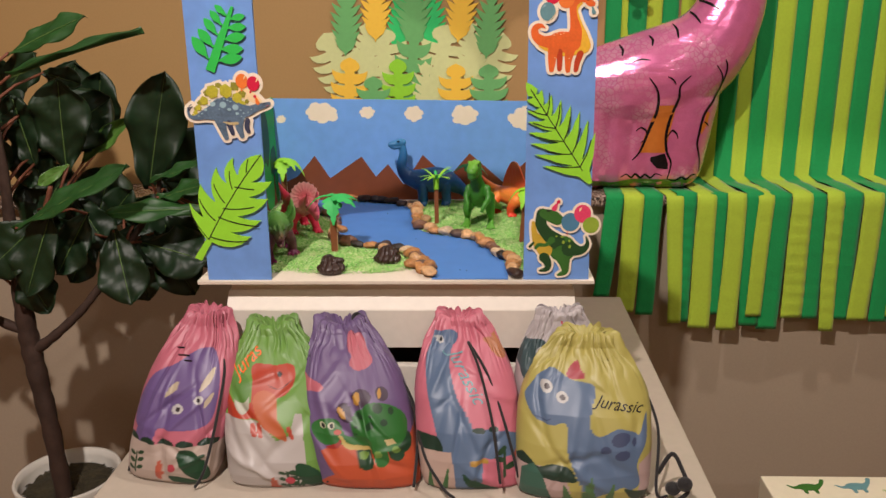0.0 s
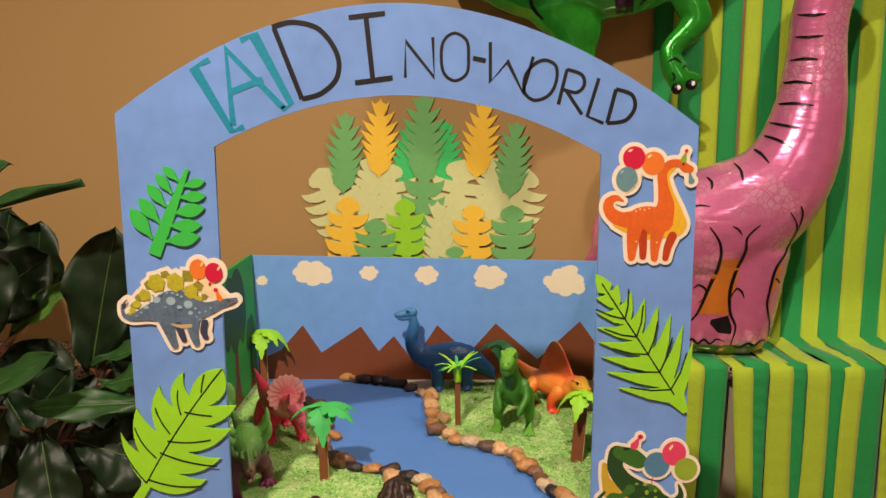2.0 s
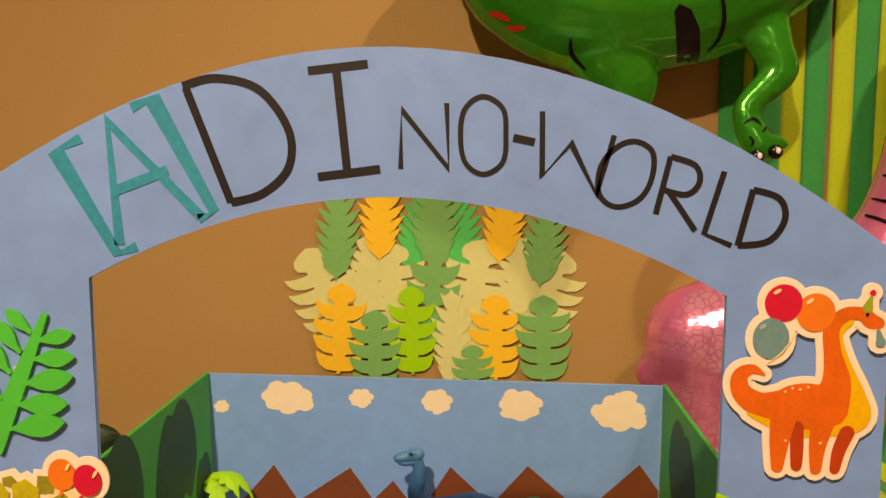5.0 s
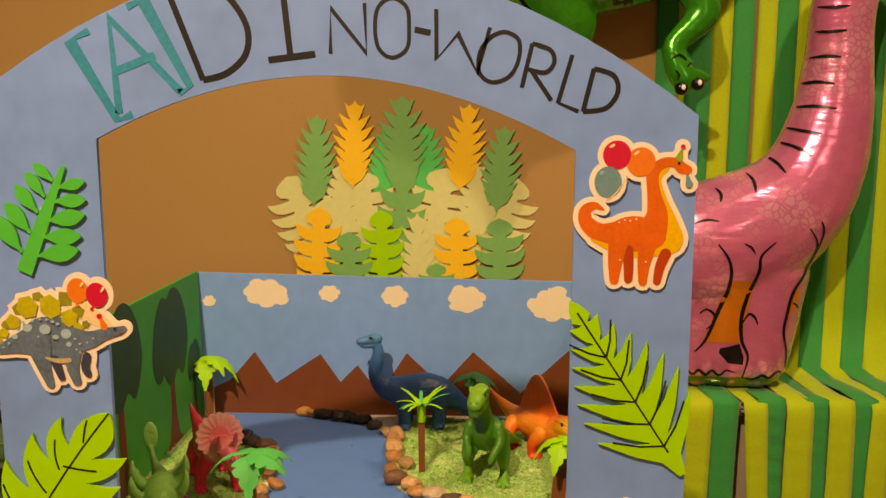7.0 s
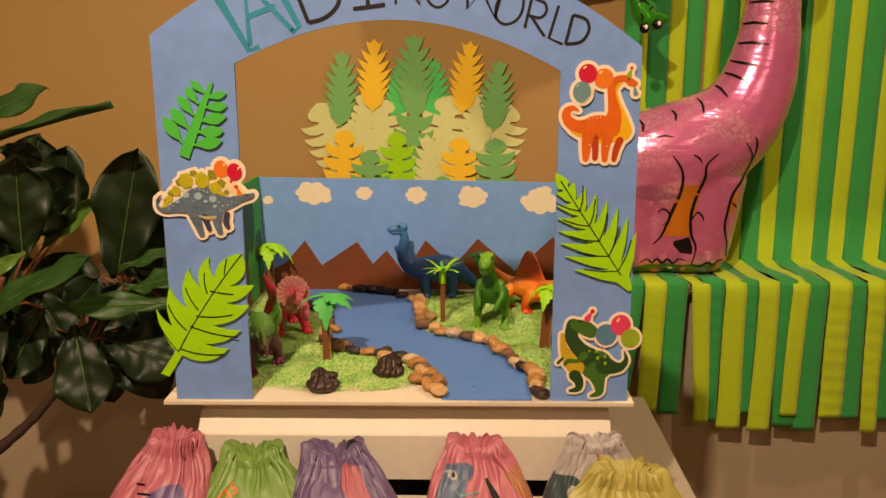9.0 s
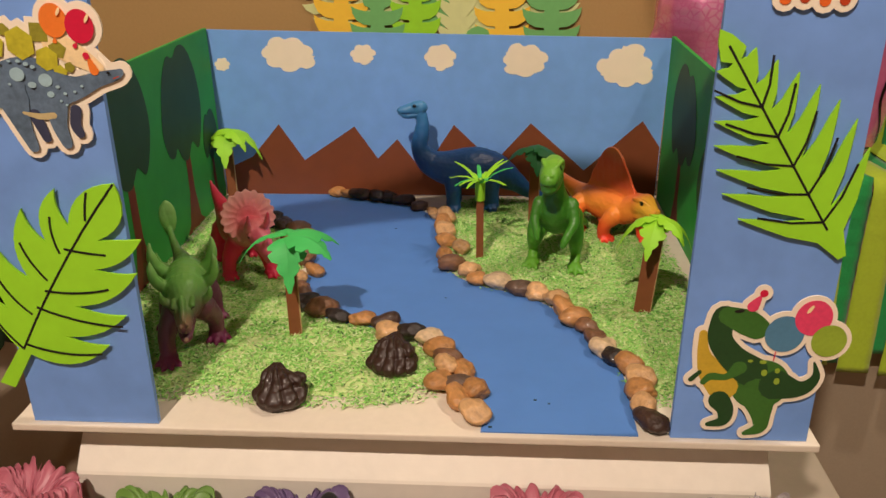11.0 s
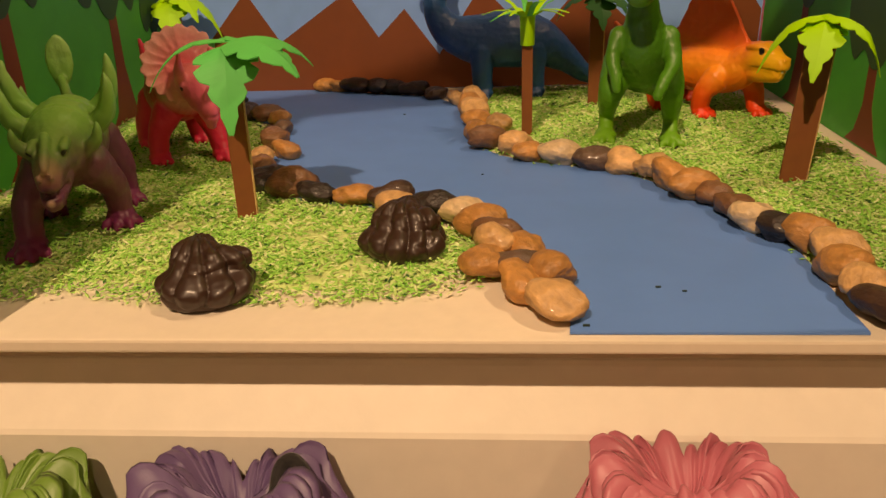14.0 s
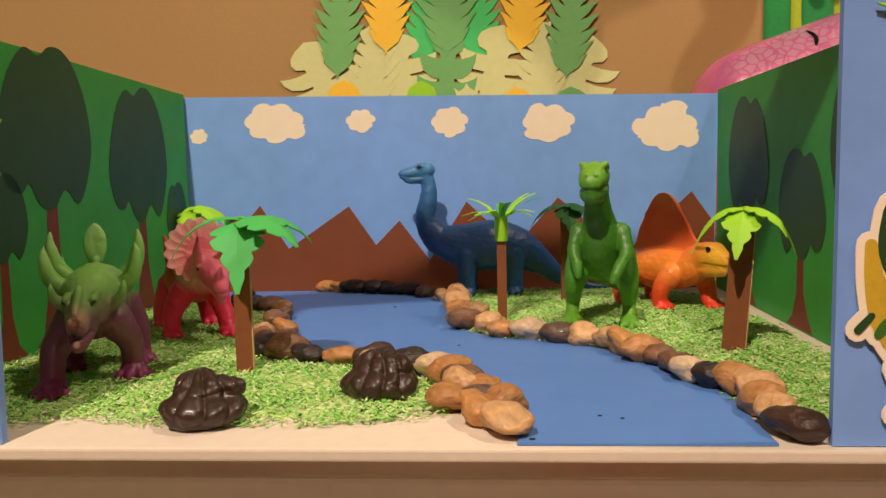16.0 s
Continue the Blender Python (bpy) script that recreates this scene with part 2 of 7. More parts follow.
part("apron", boxed(-0.40, 0.43, 0.59, 0.61, TABLE_Z - 0.11, TABLE_Z - 0.031), table_white, table)

STOOL_Z, STOOL_Y = 1.042, -0.012
stool = thing("step_stool", (0, 0, TABLE_Z), "white wooden step stool standing on the table", "stool")
sh = STOOL_Z - TABLE_Z


def tread_board(x0, x1):
    """A tread with a sloping front edge and a deep front lip."""
    bm = bmesh.new()
    profile = [(STOOL_Y, sh - 0.099), (STOOL_Y, sh - 0.029), (STOOL_Y + 0.0015, sh - 0.0265), (0.011, sh - 0.0015), (0.014, sh), (0.56, sh), (0.56, sh - 0.052), (STOOL_Y + 0.018, sh - 0.052), (STOOL_Y + 0.018, sh - 0.099)]
    ends = [[bm.verts.new((x, y, z)) for y, z in profile] for x in (x0, x1)]
    bm.faces.new(ends[0])
    bm.faces.new(ends[1][::-1])
    for i in range(len(profile)):
        j = (i + 1) % len(profile)
        bm.faces.new((ends[0][i], ends[1][i], ends[1][j], ends[0][j]))
    return bm


part("tread", tread_board(-0.300, 0.313), white_wood, stool)
part("front_panel", boxed(-0.300, 0.313, STOOL_Y + 0.0005, STOOL_Y + 0.018, 0.0, sh - 0.135, bevel=0.002), white_wood, stool)
part("side_panel", boxed(-0.300, -0.282, STOOL_Y + 0.0185, 0.555, 0, sh - 0.0525, bevel=0.002), white_wood, stool)
part("side_panel", boxed(0.295, 0.313, STOOL_Y + 0.0185, 0.555, 0, sh - 0.0525, bevel=0.002), white_wood, stool)
part("back_panel", boxed(-0.2815, 0.2945, 0.535, 0.555, 0, sh - 0.0525, bevel=0.002), white_wood, stool)

# ---- diorama shell ----
foam_white = mat("white foam board", srgb(226, 214, 196), 0.7, grain=120, vary=0.05, bump=0.1, spread=8)
blue_paint = mat("matt blue poster paint", srgb(118, 160, 230), 0.6, grain=38, vary=0.13, bump=0.15, spread=7)
sky_paint = mat("sky blue poster paint", srgb(120, 170, 240), 0.6, grain=38, vary=0.10, bump=0.1, spread=5)
green_paint = mat("forest green poster paint", srgb(50, 164, 66), 0.6, grain=30, vary=0.16, bump=0.12, spread=7)
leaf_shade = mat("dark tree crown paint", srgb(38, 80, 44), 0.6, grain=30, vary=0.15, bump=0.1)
brown_paint = mat("red-brown poster paint", srgb(126, 66, 34), 0.6, grain=40, vary=0.12, bump=0.12)
dark_brown_paint = mat("dark brown trunk paint", srgb(124, 58, 34), 0.6, grain=40, vary=0.12, bump=0.12)
cream_paint = mat("cream white poster paint", srgb(246, 232, 206), 0.65, grain=50, vary=0.04, bump=0.1)

tagged(part("diorama_base", boxed(-0.345, 0.343, -0.0175, 0.592, BASE - 0.007, BASE, bevel=0.0015), foam_white), "thin white foam board base of the diorama", "diorama base")
tagged(part("riser", boxed(-0.296, 0.309, 0.016, 0.54, STOOL_Z, BASE - 0.0075, bevel=0.001), foam_white), "white foam board riser under the diorama base", "riser board")
ARCH_Y = -0.012


def arch_edge(x0, x1, z_spring0, z_spring1, z_top, n=26):
    """A shallow arc from (x0, z_spring0) to (x1, z_spring1) whose crown is at z_top."""
    out = []
    for i in range(n + 1):
        u = i / n
        base = z_spring0 + (z_spring1 - z_spring0) * u
        crown = z_top - (z_spring0 + z_spring1) / 2
        k = abs(2 * u - 1)
        out.append((x0 + (x1 - x0) * u, base + crown * (1 - k ** 1.95)))
    return out


arch = thing("cardboard_arch", (0, ARCH_Y, BASE), "blue painted foam board arch with marker lettering on the diorama", "arch")
outer = arch_edge(-0.322, 0.332, 0.52, 0.50, 0.636)
inner = arch_edge(-0.2105, 0.2255, 0.482, 0.47, 0.537)
ring = [(-0.326, 0.0005)] + outer + [(0.333, 0.0005), (0.222, 0.0005)] + inner[::-1] + [(-0.215, 0.0005)]
part("arch_board", cut(ring, 0, 0.005), [blue_paint], arch)

# backdrop and sides
back = thing("sky_backdrop", (0, 0.58, BASE), "foam board backdrop painted with blue sky, clouds and brown mountains", "backdrop board")
part("board", cut([(-0.338, 0.0005), (0.312, 0.0005), (0.316, 0.233), (-0.341, 0.247)], 0, 0.005), sky_paint, back)
ridge = [(-0.3375, 0.001), (-0.334, 0.04), (-0.291, 0.06), (-0.247, 0.11), (-0.212, 0.055), (-0.134, 0.107), (-0.101, 0.058), (-0.071, 0.088), (-0.034, 0.038), (0.013, 0.11), (0.072, 0.053), (0.125, 0.113), (0.205, 0.042), (0.285, 0.117), (0.3125, 0.078), (0.3115, 0.001)]
part("mountains", cut(ridge, -0.0004, -0.0001), brown_paint, back, "cut-out brown mountain range")


def cloud(w, h, seed):
    """A puffy outline of w by h, a little different for each seed."""
    rnd = random.Random(seed)
    k = 7
    bumps = [rnd.uniform(0.8, 1.0) for _ in range(k)]
    pts = []
    for i in range(70):
        a = 2 * math.pi * i / 70
        lobe = abs(math.sin(a * k / 2 + 0.6))
        r = bumps[int(i / 10)] * (0.84 + 0.16 * lobe)
        flat = 0.85 if math.sin(a) < 0 else 1.0
        pts.append((w / 2 * r * math.cos(a), h / 2 * r * flat * math.sin(a)))
    return pts


for i, (cx, cz, w, h) in enumerate([(-0.321, 0.197, 0.024, 0.022), (-0.225, 0.211, 0.083, 0.058), (-0.115, 0.211, 0.036, 0.03), (-0.007, 0.206, 0.047, 0.04), (0.114, 0.202, 0.07, 0.054), (0.255, 0.192, 0.08, 0.066)]):
    part("cloud", cut([(cx + x, cz + z) for x, z in cloud(w * 1.1, h * 1.1, i + 3)], -0.0004, -0.0001), cream_paint, back, "cream cut-out cloud")


def side_board(name, x, facing, length, top0, top1, trees, label, splay=0.0):
    """A side wall of the diorama; local x runs towards the front and the painted face looks inwards."""
    e = thing(name, Matrix.Translation((x, 0.575, BASE)) @ pose(0, 0, 0, 0, 0, (90 if facing > 0 else -90) + splay), label, "side board")
    s = -1 if facing > 0 else 1
    part("board", cut([(0, 0.0005), (s * length, 0.0005), (s * length, top1), (0, top0)], 0, 0.005), green_paint, e)
    for d, w, h, z, tz, tw in trees:
        part("trunk", cut([(s * (d + a), b) for a, b in [(-tw * 2.4, 0.002), (-tw * 1.3, 0.012), (-tw * 0.6, tz * 0.4), (-tw * 0.5, tz), (tw * 0.5, tz), (tw * 0.7, tz * 0.4), (tw * 1.5, 0.014), (tw * 2.4, 0.002)]], -0.0003, -0.0001), dark_brown_paint, e)
        crown = [(s * (d + x * w), z + y * h) for x, y in spline([(-0.06, 0.50), (0.06, 0.43), (0.20, 0.46), (0.36, 0.30), (0.46, 0.06), (0.50, -0.16), (0.42, -0.36), (0.30, -0.40), (0.22, -0.34), (0.12, -0.47), (-0.02, -0.50), (-0.16, -0.38), (-0.30, -0.48), (-0.42, -0.34), (-0.50, -0.10), (-0.46, 0.18), (-0.34, 0.40), (-0.20, 0.50)], 4)]
        part("crown", cut(crown, -0.0006, -0.0004), leaf_shade, e)
    return e


side_board("forest_side_board", -0.3372, 1, 0.545, 0.250, 0.256, [(0.040, 0.062, 0.07, 0.106, 0.08, 0.008), (0.136, 0.144, 0.145, 0.172, 0.135, 0.015), (0.392, 0.07, 0.07, 0.115, 0.09, 0.010), (0.318, 0.150, 0.140, 0.190, 0.145, 0.016), (0.475, 0.136, 0.14, 0.16, 0.12, 0.014)], "green foam board side painted with dark trees", 0.7)
side_board("forest_side_board", 0.314, -1, 0.57, 0.237, 0.232, [(0.122, 0.140, 0.125, 0.155, 0.115, 0.014), (0.278, 0.112, 0.095, 0.110, 0.085, 0.013), (0.40, 0.12, 0.12, 0.165, 0.12, 0.013), (0.52, 0.11, 0.13, 0.15, 0.11, 0.013)], "green foam board side painted with dark trees")

# ---- marker lettering ----
black_ink = mat("black marker ink", srgb(24, 20, 24), 0.5, grain=200, vary=0.25, bump=0.0)
teal_ink = mat("teal marker ink", srgb(26, 144, 176), 0.5, grain=200, vary=0.25, bump=0.0)
INK = (-0.0005, -0.0001)
LETTERS = [
    ("bracket", teal_ink, 0.007, [([(-0.21, 0.578), (-0.228, 0.569), (-0.189, 0.499), (-0.175, 0.504)], 0)]),
    ("letter_a", teal_ink, 0.007, [([(-0.187, 0.505), (-0.191, 0.589), (-0.129, 0.524)], 0), ([(-0.189, 0.542), (-0.151, 0.556)], 0)]),
    ("bracket", teal_ink, 0.007, [([(-0.174, 0.598), (-0.159, 0.604), (-0.12, 0.528), (-0.131, 0.523)], 0)]),
    ("letter_d", black_ink, 0.0055, [([(-0.136, 0.611), (-0.108, 0.534)], 0), ([(-0.138, 0.612), (-0.115, 0.617), (-0.086, 0.609), (-0.067, 0.582), (-0.068, 0.557), (-0.086, 0.54), (-0.108, 0.534)], 1)]),
    ("letter_i", black_ink, 0.0055, [([(-0.053, 0.621), (-0.013, 0.625)], 0), ([(-0.034, 0.622), (-0.028, 0.553)], 0), ([(-0.048, 0.551), (-0.006, 0.556)], 0)]),
    ("letter_n", black_ink, 0.0034, [([(0.008, 0.556), (0.009, 0.595), (0.04, 0.556), (0.039, 0.599)], 0)]),
    ("letter_o", black_ink, 0.0034, [([(0.063, 0.603), (0.076, 0.595), (0.078, 0.578), (0.076, 0.560), (0.063, 0.552), (0.051, 0.560), (0.048, 0.578), (0.051, 0.595)], 2)]),
    ("hyphen", black_ink, 0.0052, [([(0.083, 0.576), (0.097, 0.573)], 0)]),
    ("letter_w", black_ink, 0.0036, [([(0.102, 0.593), (0.102, 0.55), (0.121, 0.572), (0.138, 0.538), (0.149, 0.577)], 0)]),
    ("letter_o", black_ink, 0.0036, [([(0.162, 0.573), (0.174, 0.566), (0.174, 0.549), (0.166, 0.535), (0.151, 0.530), (0.140, 0.538), (0.140, 0.555), (0.149, 0.568)], 2)]),
    ("letter_r", black_ink, 0.0038, [([(0.177, 0.525), (0.186, 0.563)], 0), ([(0.186, 0.563), (0.202, 0.557), (0.205, 0.546), (0.197, 0.538), (0.182, 0.541)], 1), ([(0.186, 0.539), (0.203, 0.514)], 0)]),
    ("letter_l", black_ink, 0.0038, [([(0.221, 0.553), (0.209, 0.512), (0.227, 0.504)], 0)]),
    ("letter_d", black_ink, 0.0042, [([(0.231, 0.504), (0.24, 0.541)], 0), ([(0.24, 0.541), (0.257, 0.535), (0.261, 0.521), (0.251, 0.507), (0.231, 0.504)], 1)]),
]
for name, ink, width, strokes in LETTERS:
    bm = bmesh.new()
    for k, (pts, kind) in enumerate(strokes):
        line = pts if kind == 0 else spline(pts, 8, kind == 2)
        ribbon(bm, line, width, INK[0] - 0.0001 * k, INK[1], kind == 2)
    part(name, bm, ink, arch)

# ---- cut-out leaves ----
def lobed(length, width, n, notch, sweep, peak=0.4, tip=0.12):
    """Outline of a leaf with n lobes on each side, its stalk at the origin and its tip upwards."""
    def half(s):
        return width / 2 * max(0.05, math.sin(math.pi * min(1, s ** (math.log(0.5) / math.log(peak)))))
    side = []
    for i in range(n):
        s0, s1 = i / n * (1 - tip), (i + 1) / n * (1 - tip)
        m = (s0 + s1) / 2
        w = half(m * 0.9 + 0.08)
        g = (s1 - s0)
        row = [(notch * w, s0), (0.55 * w, s0 + 0.05 * g), (0.82 * w, s0 + 0.3 * g), (w, m), (0.75 * w, m + 0.12 * g), (0.45 * w, m + 0.22 * g), (notch * w, s1 - 0.08 * g)]
        side += [(x, (z + sweep * (x / width) ** 1.0) * length) for x, z in row]
    w = half(1 - tip)
    crown = [(0.5 * w + 0.3 * tip * width, (1 - tip * 0.75) * length), (0.25 * tip * width + 0.18 * w, (1 - tip * 0.3) * length)]
    right = [(width * 0.03, -0.06 * length)] + side + crown
    return right + [(0, length)] + [(-x, z) for x, z in right[::-1]]


def laid(pts, base, tip, length):
    """Turns and shifts an outline so that it runs from base to tip."""
    d = Vector((tip[0] - base[0], tip[1] - base[1]))
    k = d.length / length
    u = d.normalized()
    return [(base[0] + (x * u.y + z * u.x) * k, base[1] + (-x * u.x + z * u.y) * k) for x, z in pts]


lime = mat("lime green craft foam", srgb(158, 226, 30), 0.65, grain=90, vary=0.06, bump=0.15)
fern_green = mat("leaf green craft foam", srgb(58, 196, 70), 0.65, grain=90, vary=0.06, bump=0.15)
olive = mat("pale olive card", srgb(222, 228, 160), 0.7, grain=90, vary=0.05, bump=0.1)
moss = mat("moss green card", srgb(118, 188, 110), 0.7, grain=90, vary=0.06, bump=0.1)
bright_green = mat("bright green card", srgb(66, 212, 112), 0.7, grain=90, vary=0.06, bump=0.1)
golden = mat("golden yellow card", srgb(255, 208, 58), 0.7, grain=90, vary=0.05, bump=0.1)


def veins(bm, base, tip, n, width, spreadx, y):
    """Midrib and side veins drawn with a pen."""
    d = Vector((tip[0] - base[0], tip[1] - base[1]))
    nrm = Vector((d.y, -d.x))
    ribbon(bm, [tuple(Vector(base) + d * a) for a in (0.08, 0.5, 0.93)], width, y, y + 0.0003)
    for i in range(n):
        a = 0.12 + 0.68 * i / n
        for s in (-1, 1):
            p0 = Vector(base) + d * a
            reach = spreadx * (1.12 - 0.8 * a)
            p1 = p0 + nrm * s * reach * 0.5 + d * 0.06
            p2 = p0 + nrm * s * reach + d * 0.15
            ribbon(bm, [tuple(p0), tuple(p1), tuple(p2)], width, y - 0.00005 * (i + 1), y + 0.0003)


def foam_leaf(name, outline, base, tip, material, label, nv=0, spreadx=0.3):
    e = thing(name, (0, ARCH_Y, BASE), label, "paper leaf", "leaves on the arch")
    part("blade", cut(outline, -0.0045, -0.0022), material, e)
    for t in (0.3, 0.7):
        c = Vector(base).lerp(Vector(tip), t)
        part("foam_pad", boxed(c.x - 0.006, c.x + 0.006, -0.0022, -0.0002, c.y - 0.006, c.y + 0.006), foam_white, e)
    if nv:
        bm = bmesh.new()
        veins(bm, base, tip, nv, 0.0016, spreadx, -0.0049)
        part("vein_drawing", bm, black_ink, e)
    return e


def bowed(p, q, sag, n=7):
    """Points on a shallow arc from p towards q; a negative sag bows it to the left of the way."""
    p, q = Vector(p), Vector(q)
    d = (q - p).normalized()
    m = (p + q) / 2 + Vector((d.y, -d.x)) * sag * 2
    return [tuple(p * (1 - t) ** 2 + m * 2 * t * (1 - t) + q * t * t) for t in (i / n for i in range(n))]


# Lobe tips, how far the outer and inner edges bow, and the slit that follows each lobe.
LOBES = [((-0.344, 0.14), -0.0054, 0.0027, (-0.322, 0.113)), ((-0.322, 0.172), -0.0061, 0.0034, (-0.298, 0.14)), ((-0.292, 0.2), -0.0088, 0.0034, (-0.277, 0.172)), ((-0.262, 0.217), -0.0088, 0.0034, (-0.257, 0.186)), ((-0.215, 0.221), -0.0109, -0.0129, (-0.236, 0.174)), ((-0.201, 0.175), 0.0, -0.0061, (-0.243, 0.149)), ((-0.209, 0.146), 0.002, -0.0082, (-0.265, 0.116)), ((-0.224, 0.108), 0.0027, -0.0068, (-0.278, 0.088)), ((-0.243, 0.08), 0.0027, -0.0136, (-0.312, 0.07))]
b, tp = (-0.317, 0.075), (-0.215, 0.221)
outline, at = [], (-0.321, 0.076)
for end, out, back, slit in LOBES:
    outline += bowed(at, end, out) + bowed(end, slit, back)
    at = slit
outline += [at, (-0.333, 0.037), (-0.345, 0.042)]
monstera = foam_leaf("monstera_leaf", outline, b, tp, lime, "lime craft foam monstera leaf with inked veins on the arch")
bm = bmesh.new()
ribbon(bm, bowed(b, tp, -0.0041) + [tp], 0.0017, -0.0049, -0.0046)
for i, (root, end, sag) in enumerate([((-0.317, 0.076), (-0.345, 0.126), -0.0027), ((-0.302, 0.108), (-0.326, 0.147), -0.0034), ((-0.283, 0.139), (-0.299, 0.172), -0.002), ((-0.268, 0.163), (-0.27, 0.194), -0.002), ((-0.242, 0.191), (-0.237, 0.214), -0.0007), ((-0.264, 0.167), (-0.231, 0.162), 0.0007), ((-0.287, 0.13), (-0.234, 0.132), 0.0027), ((-0.297, 0.115), (-0.228, 0.098), 0.0034), ((-0.313, 0.08), (-0.25, 0.072), 0.0041)]):
    ribbon(bm, bowed(root, end, sag) + [end], 0.0016, -0.0050 - 0.00005 * i, -0.0046)
part("vein_drawing", bm, black_ink, monstera)
b, tp = (0.324, 0.178), (0.222, 0.334)
foam_leaf("palm_leaf", laid(lobed(0.19, 0.105, 7, 0.20, 0.50, 0.2, 0.14), b, tp, 0.19), b, tp, lime, "lime craft foam palm leaf with inked veins on the arch", 5, 0.2)

FERN = [((-0.253, 0.444), (-0.27, 0.46)), ((-0.262, 0.43), (-0.278, 0.452)), ((-0.27, 0.415), (-0.289, 0.44)), ((-0.278, 0.396), (-0.3, 0.424)), ((-0.288, 0.378), (-0.311, 0.412)), ((-0.248, 0.438), (-0.223, 0.443)), ((-0.253, 0.425), (-0.223, 0.426)), ((-0.261, 0.407), (-0.225, 0.412)), ((-0.267, 0.392), (-0.23, 0.392)), ((-0.273, 0.374), (-0.233, 0.379))]
fern = thing("fern_leaf", (0, ARCH_Y, BASE), "bright green craft foam fern leaf stuck on the arch", "paper leaf", "leaves on the arch")
b, mid, tp = (-0.287, 0.358), (-0.265, 0.407), (-0.242, 0.457)
u = (Vector(tp) - Vector(b)).normalized()
stem = [(p[0] + k * w * u.y, p[1] - k * w * u.x) for k, row in ((1, ((b, 0.0075), (mid, 0.0062), (tp, 0.0022))), (-1, ((tp, 0.0022), (mid, 0.0062), (b, 0.0075)))) for p, w in row]
part("stem", cut(stem, -0.0034, -0.0012), fern_green, fern)
part("foam_pad", boxed(mid[0] - 0.003, mid[0] + 0.003, -0.0012, -0.0002, mid[1] - 0.012, mid[1] + 0.012), foam_white, fern)
for i, (root, end) in enumerate(FERN):
    size = (Vector(end) - Vector(root)).length
    half = [(-0.0016, -0.02), (-0.0016, 0.10), (-0.16 * size, 0.34), (-0.215 * size, 0.56), (-0.175 * size, 0.76), (-0.08 * size, 0.92), (-0.003 * size, 1.0)]
    shape = spline([(x / size, z) for x, z in half] + [(-x / size, z) for x, z in half[::-1]], 2)
    part("leaflet", cut(laid(shape, root, end, 1.0), -0.0037 - 0.0001 * (i % 5), -0.0014), fern_green, fern)

# ---- paper leaves on the wall ----
def paper_palm(length, width, n=7):
    """A pointed leaf with broad saw-like teeth on each side."""
    right = [(0.02 * width, -0.03 * length), (0.02 * width, 0.0)]
    for i in range(n):
        s0, s1 = 0.02 + 0.90 * i / n, 0.02 + 0.90 * (i + 1) / n
        w = width / 2 * math.sin(math.pi * min(1.0, (0.16 + 0.84 * (s0 + s1) / 2) ** 1.05)) ** 0.8
        root = 0.36 * w if i else 0.15 * w
        right += [(root, s0 * length), (0.66 * w, (s0 + 0.070) * length), (w, (s0 + 0.205) * length), (0.62 * w, (s0 + 0.165) * length)]
    right += [(0.05 * width, 0.985 * length)]
    return right + [(0, 1.03 * length)] + [(-x, z) for x, z in right[::-1]]


def paper_monstera(length, width, n=4):
    """A rounded leaf cut by narrow curved slits, with a round knob at its tip."""
    right = [(0.03 * width, -0.02 * length), (0.03 * width, 0.01 * length)]
    top = 0.76
    for i in range(n):
        s0, s1 = top * i / n, top * (i + 1) / n
        w0 = width / 2 * (0.72 + 0.28 * math.sin(math.pi * min(1.0, 0.15 + s0)))
        g = s1 - s0
        right += [(0.26 * w0, (s0 + 0.07 * g) * length), (0.55 * w0, (s0 + 0.12 * g) * length), (0.82 * w0, (s0 + 0.38 * g) * length), (0.96 * w0, (s0 + 0.80 * g) * length), (w0, (s0 + 1.22 * g) * length),
                  (0.90 * w0, (s0 + 1.12 * g) * length), (0.74 * w0, (s0 + 1.02 * g) * length), (0.52 * w0, (s0 + 0.94 * g) * length), (0.26 * w0, (s0 + 0.93 * g) * length)]
    knob = 0.26 * width
    right += [(0.5 * knob, (top + 0.02) * length)]
    right += [(knob * math.cos(a), (0.865 + 0.115 * math.sin(a)) * length) for a in (-0.5, 0.0, 0.5, 1.0)]
    return right + [(0, length)] + [(-x, z) for x, z in right[::-1]]


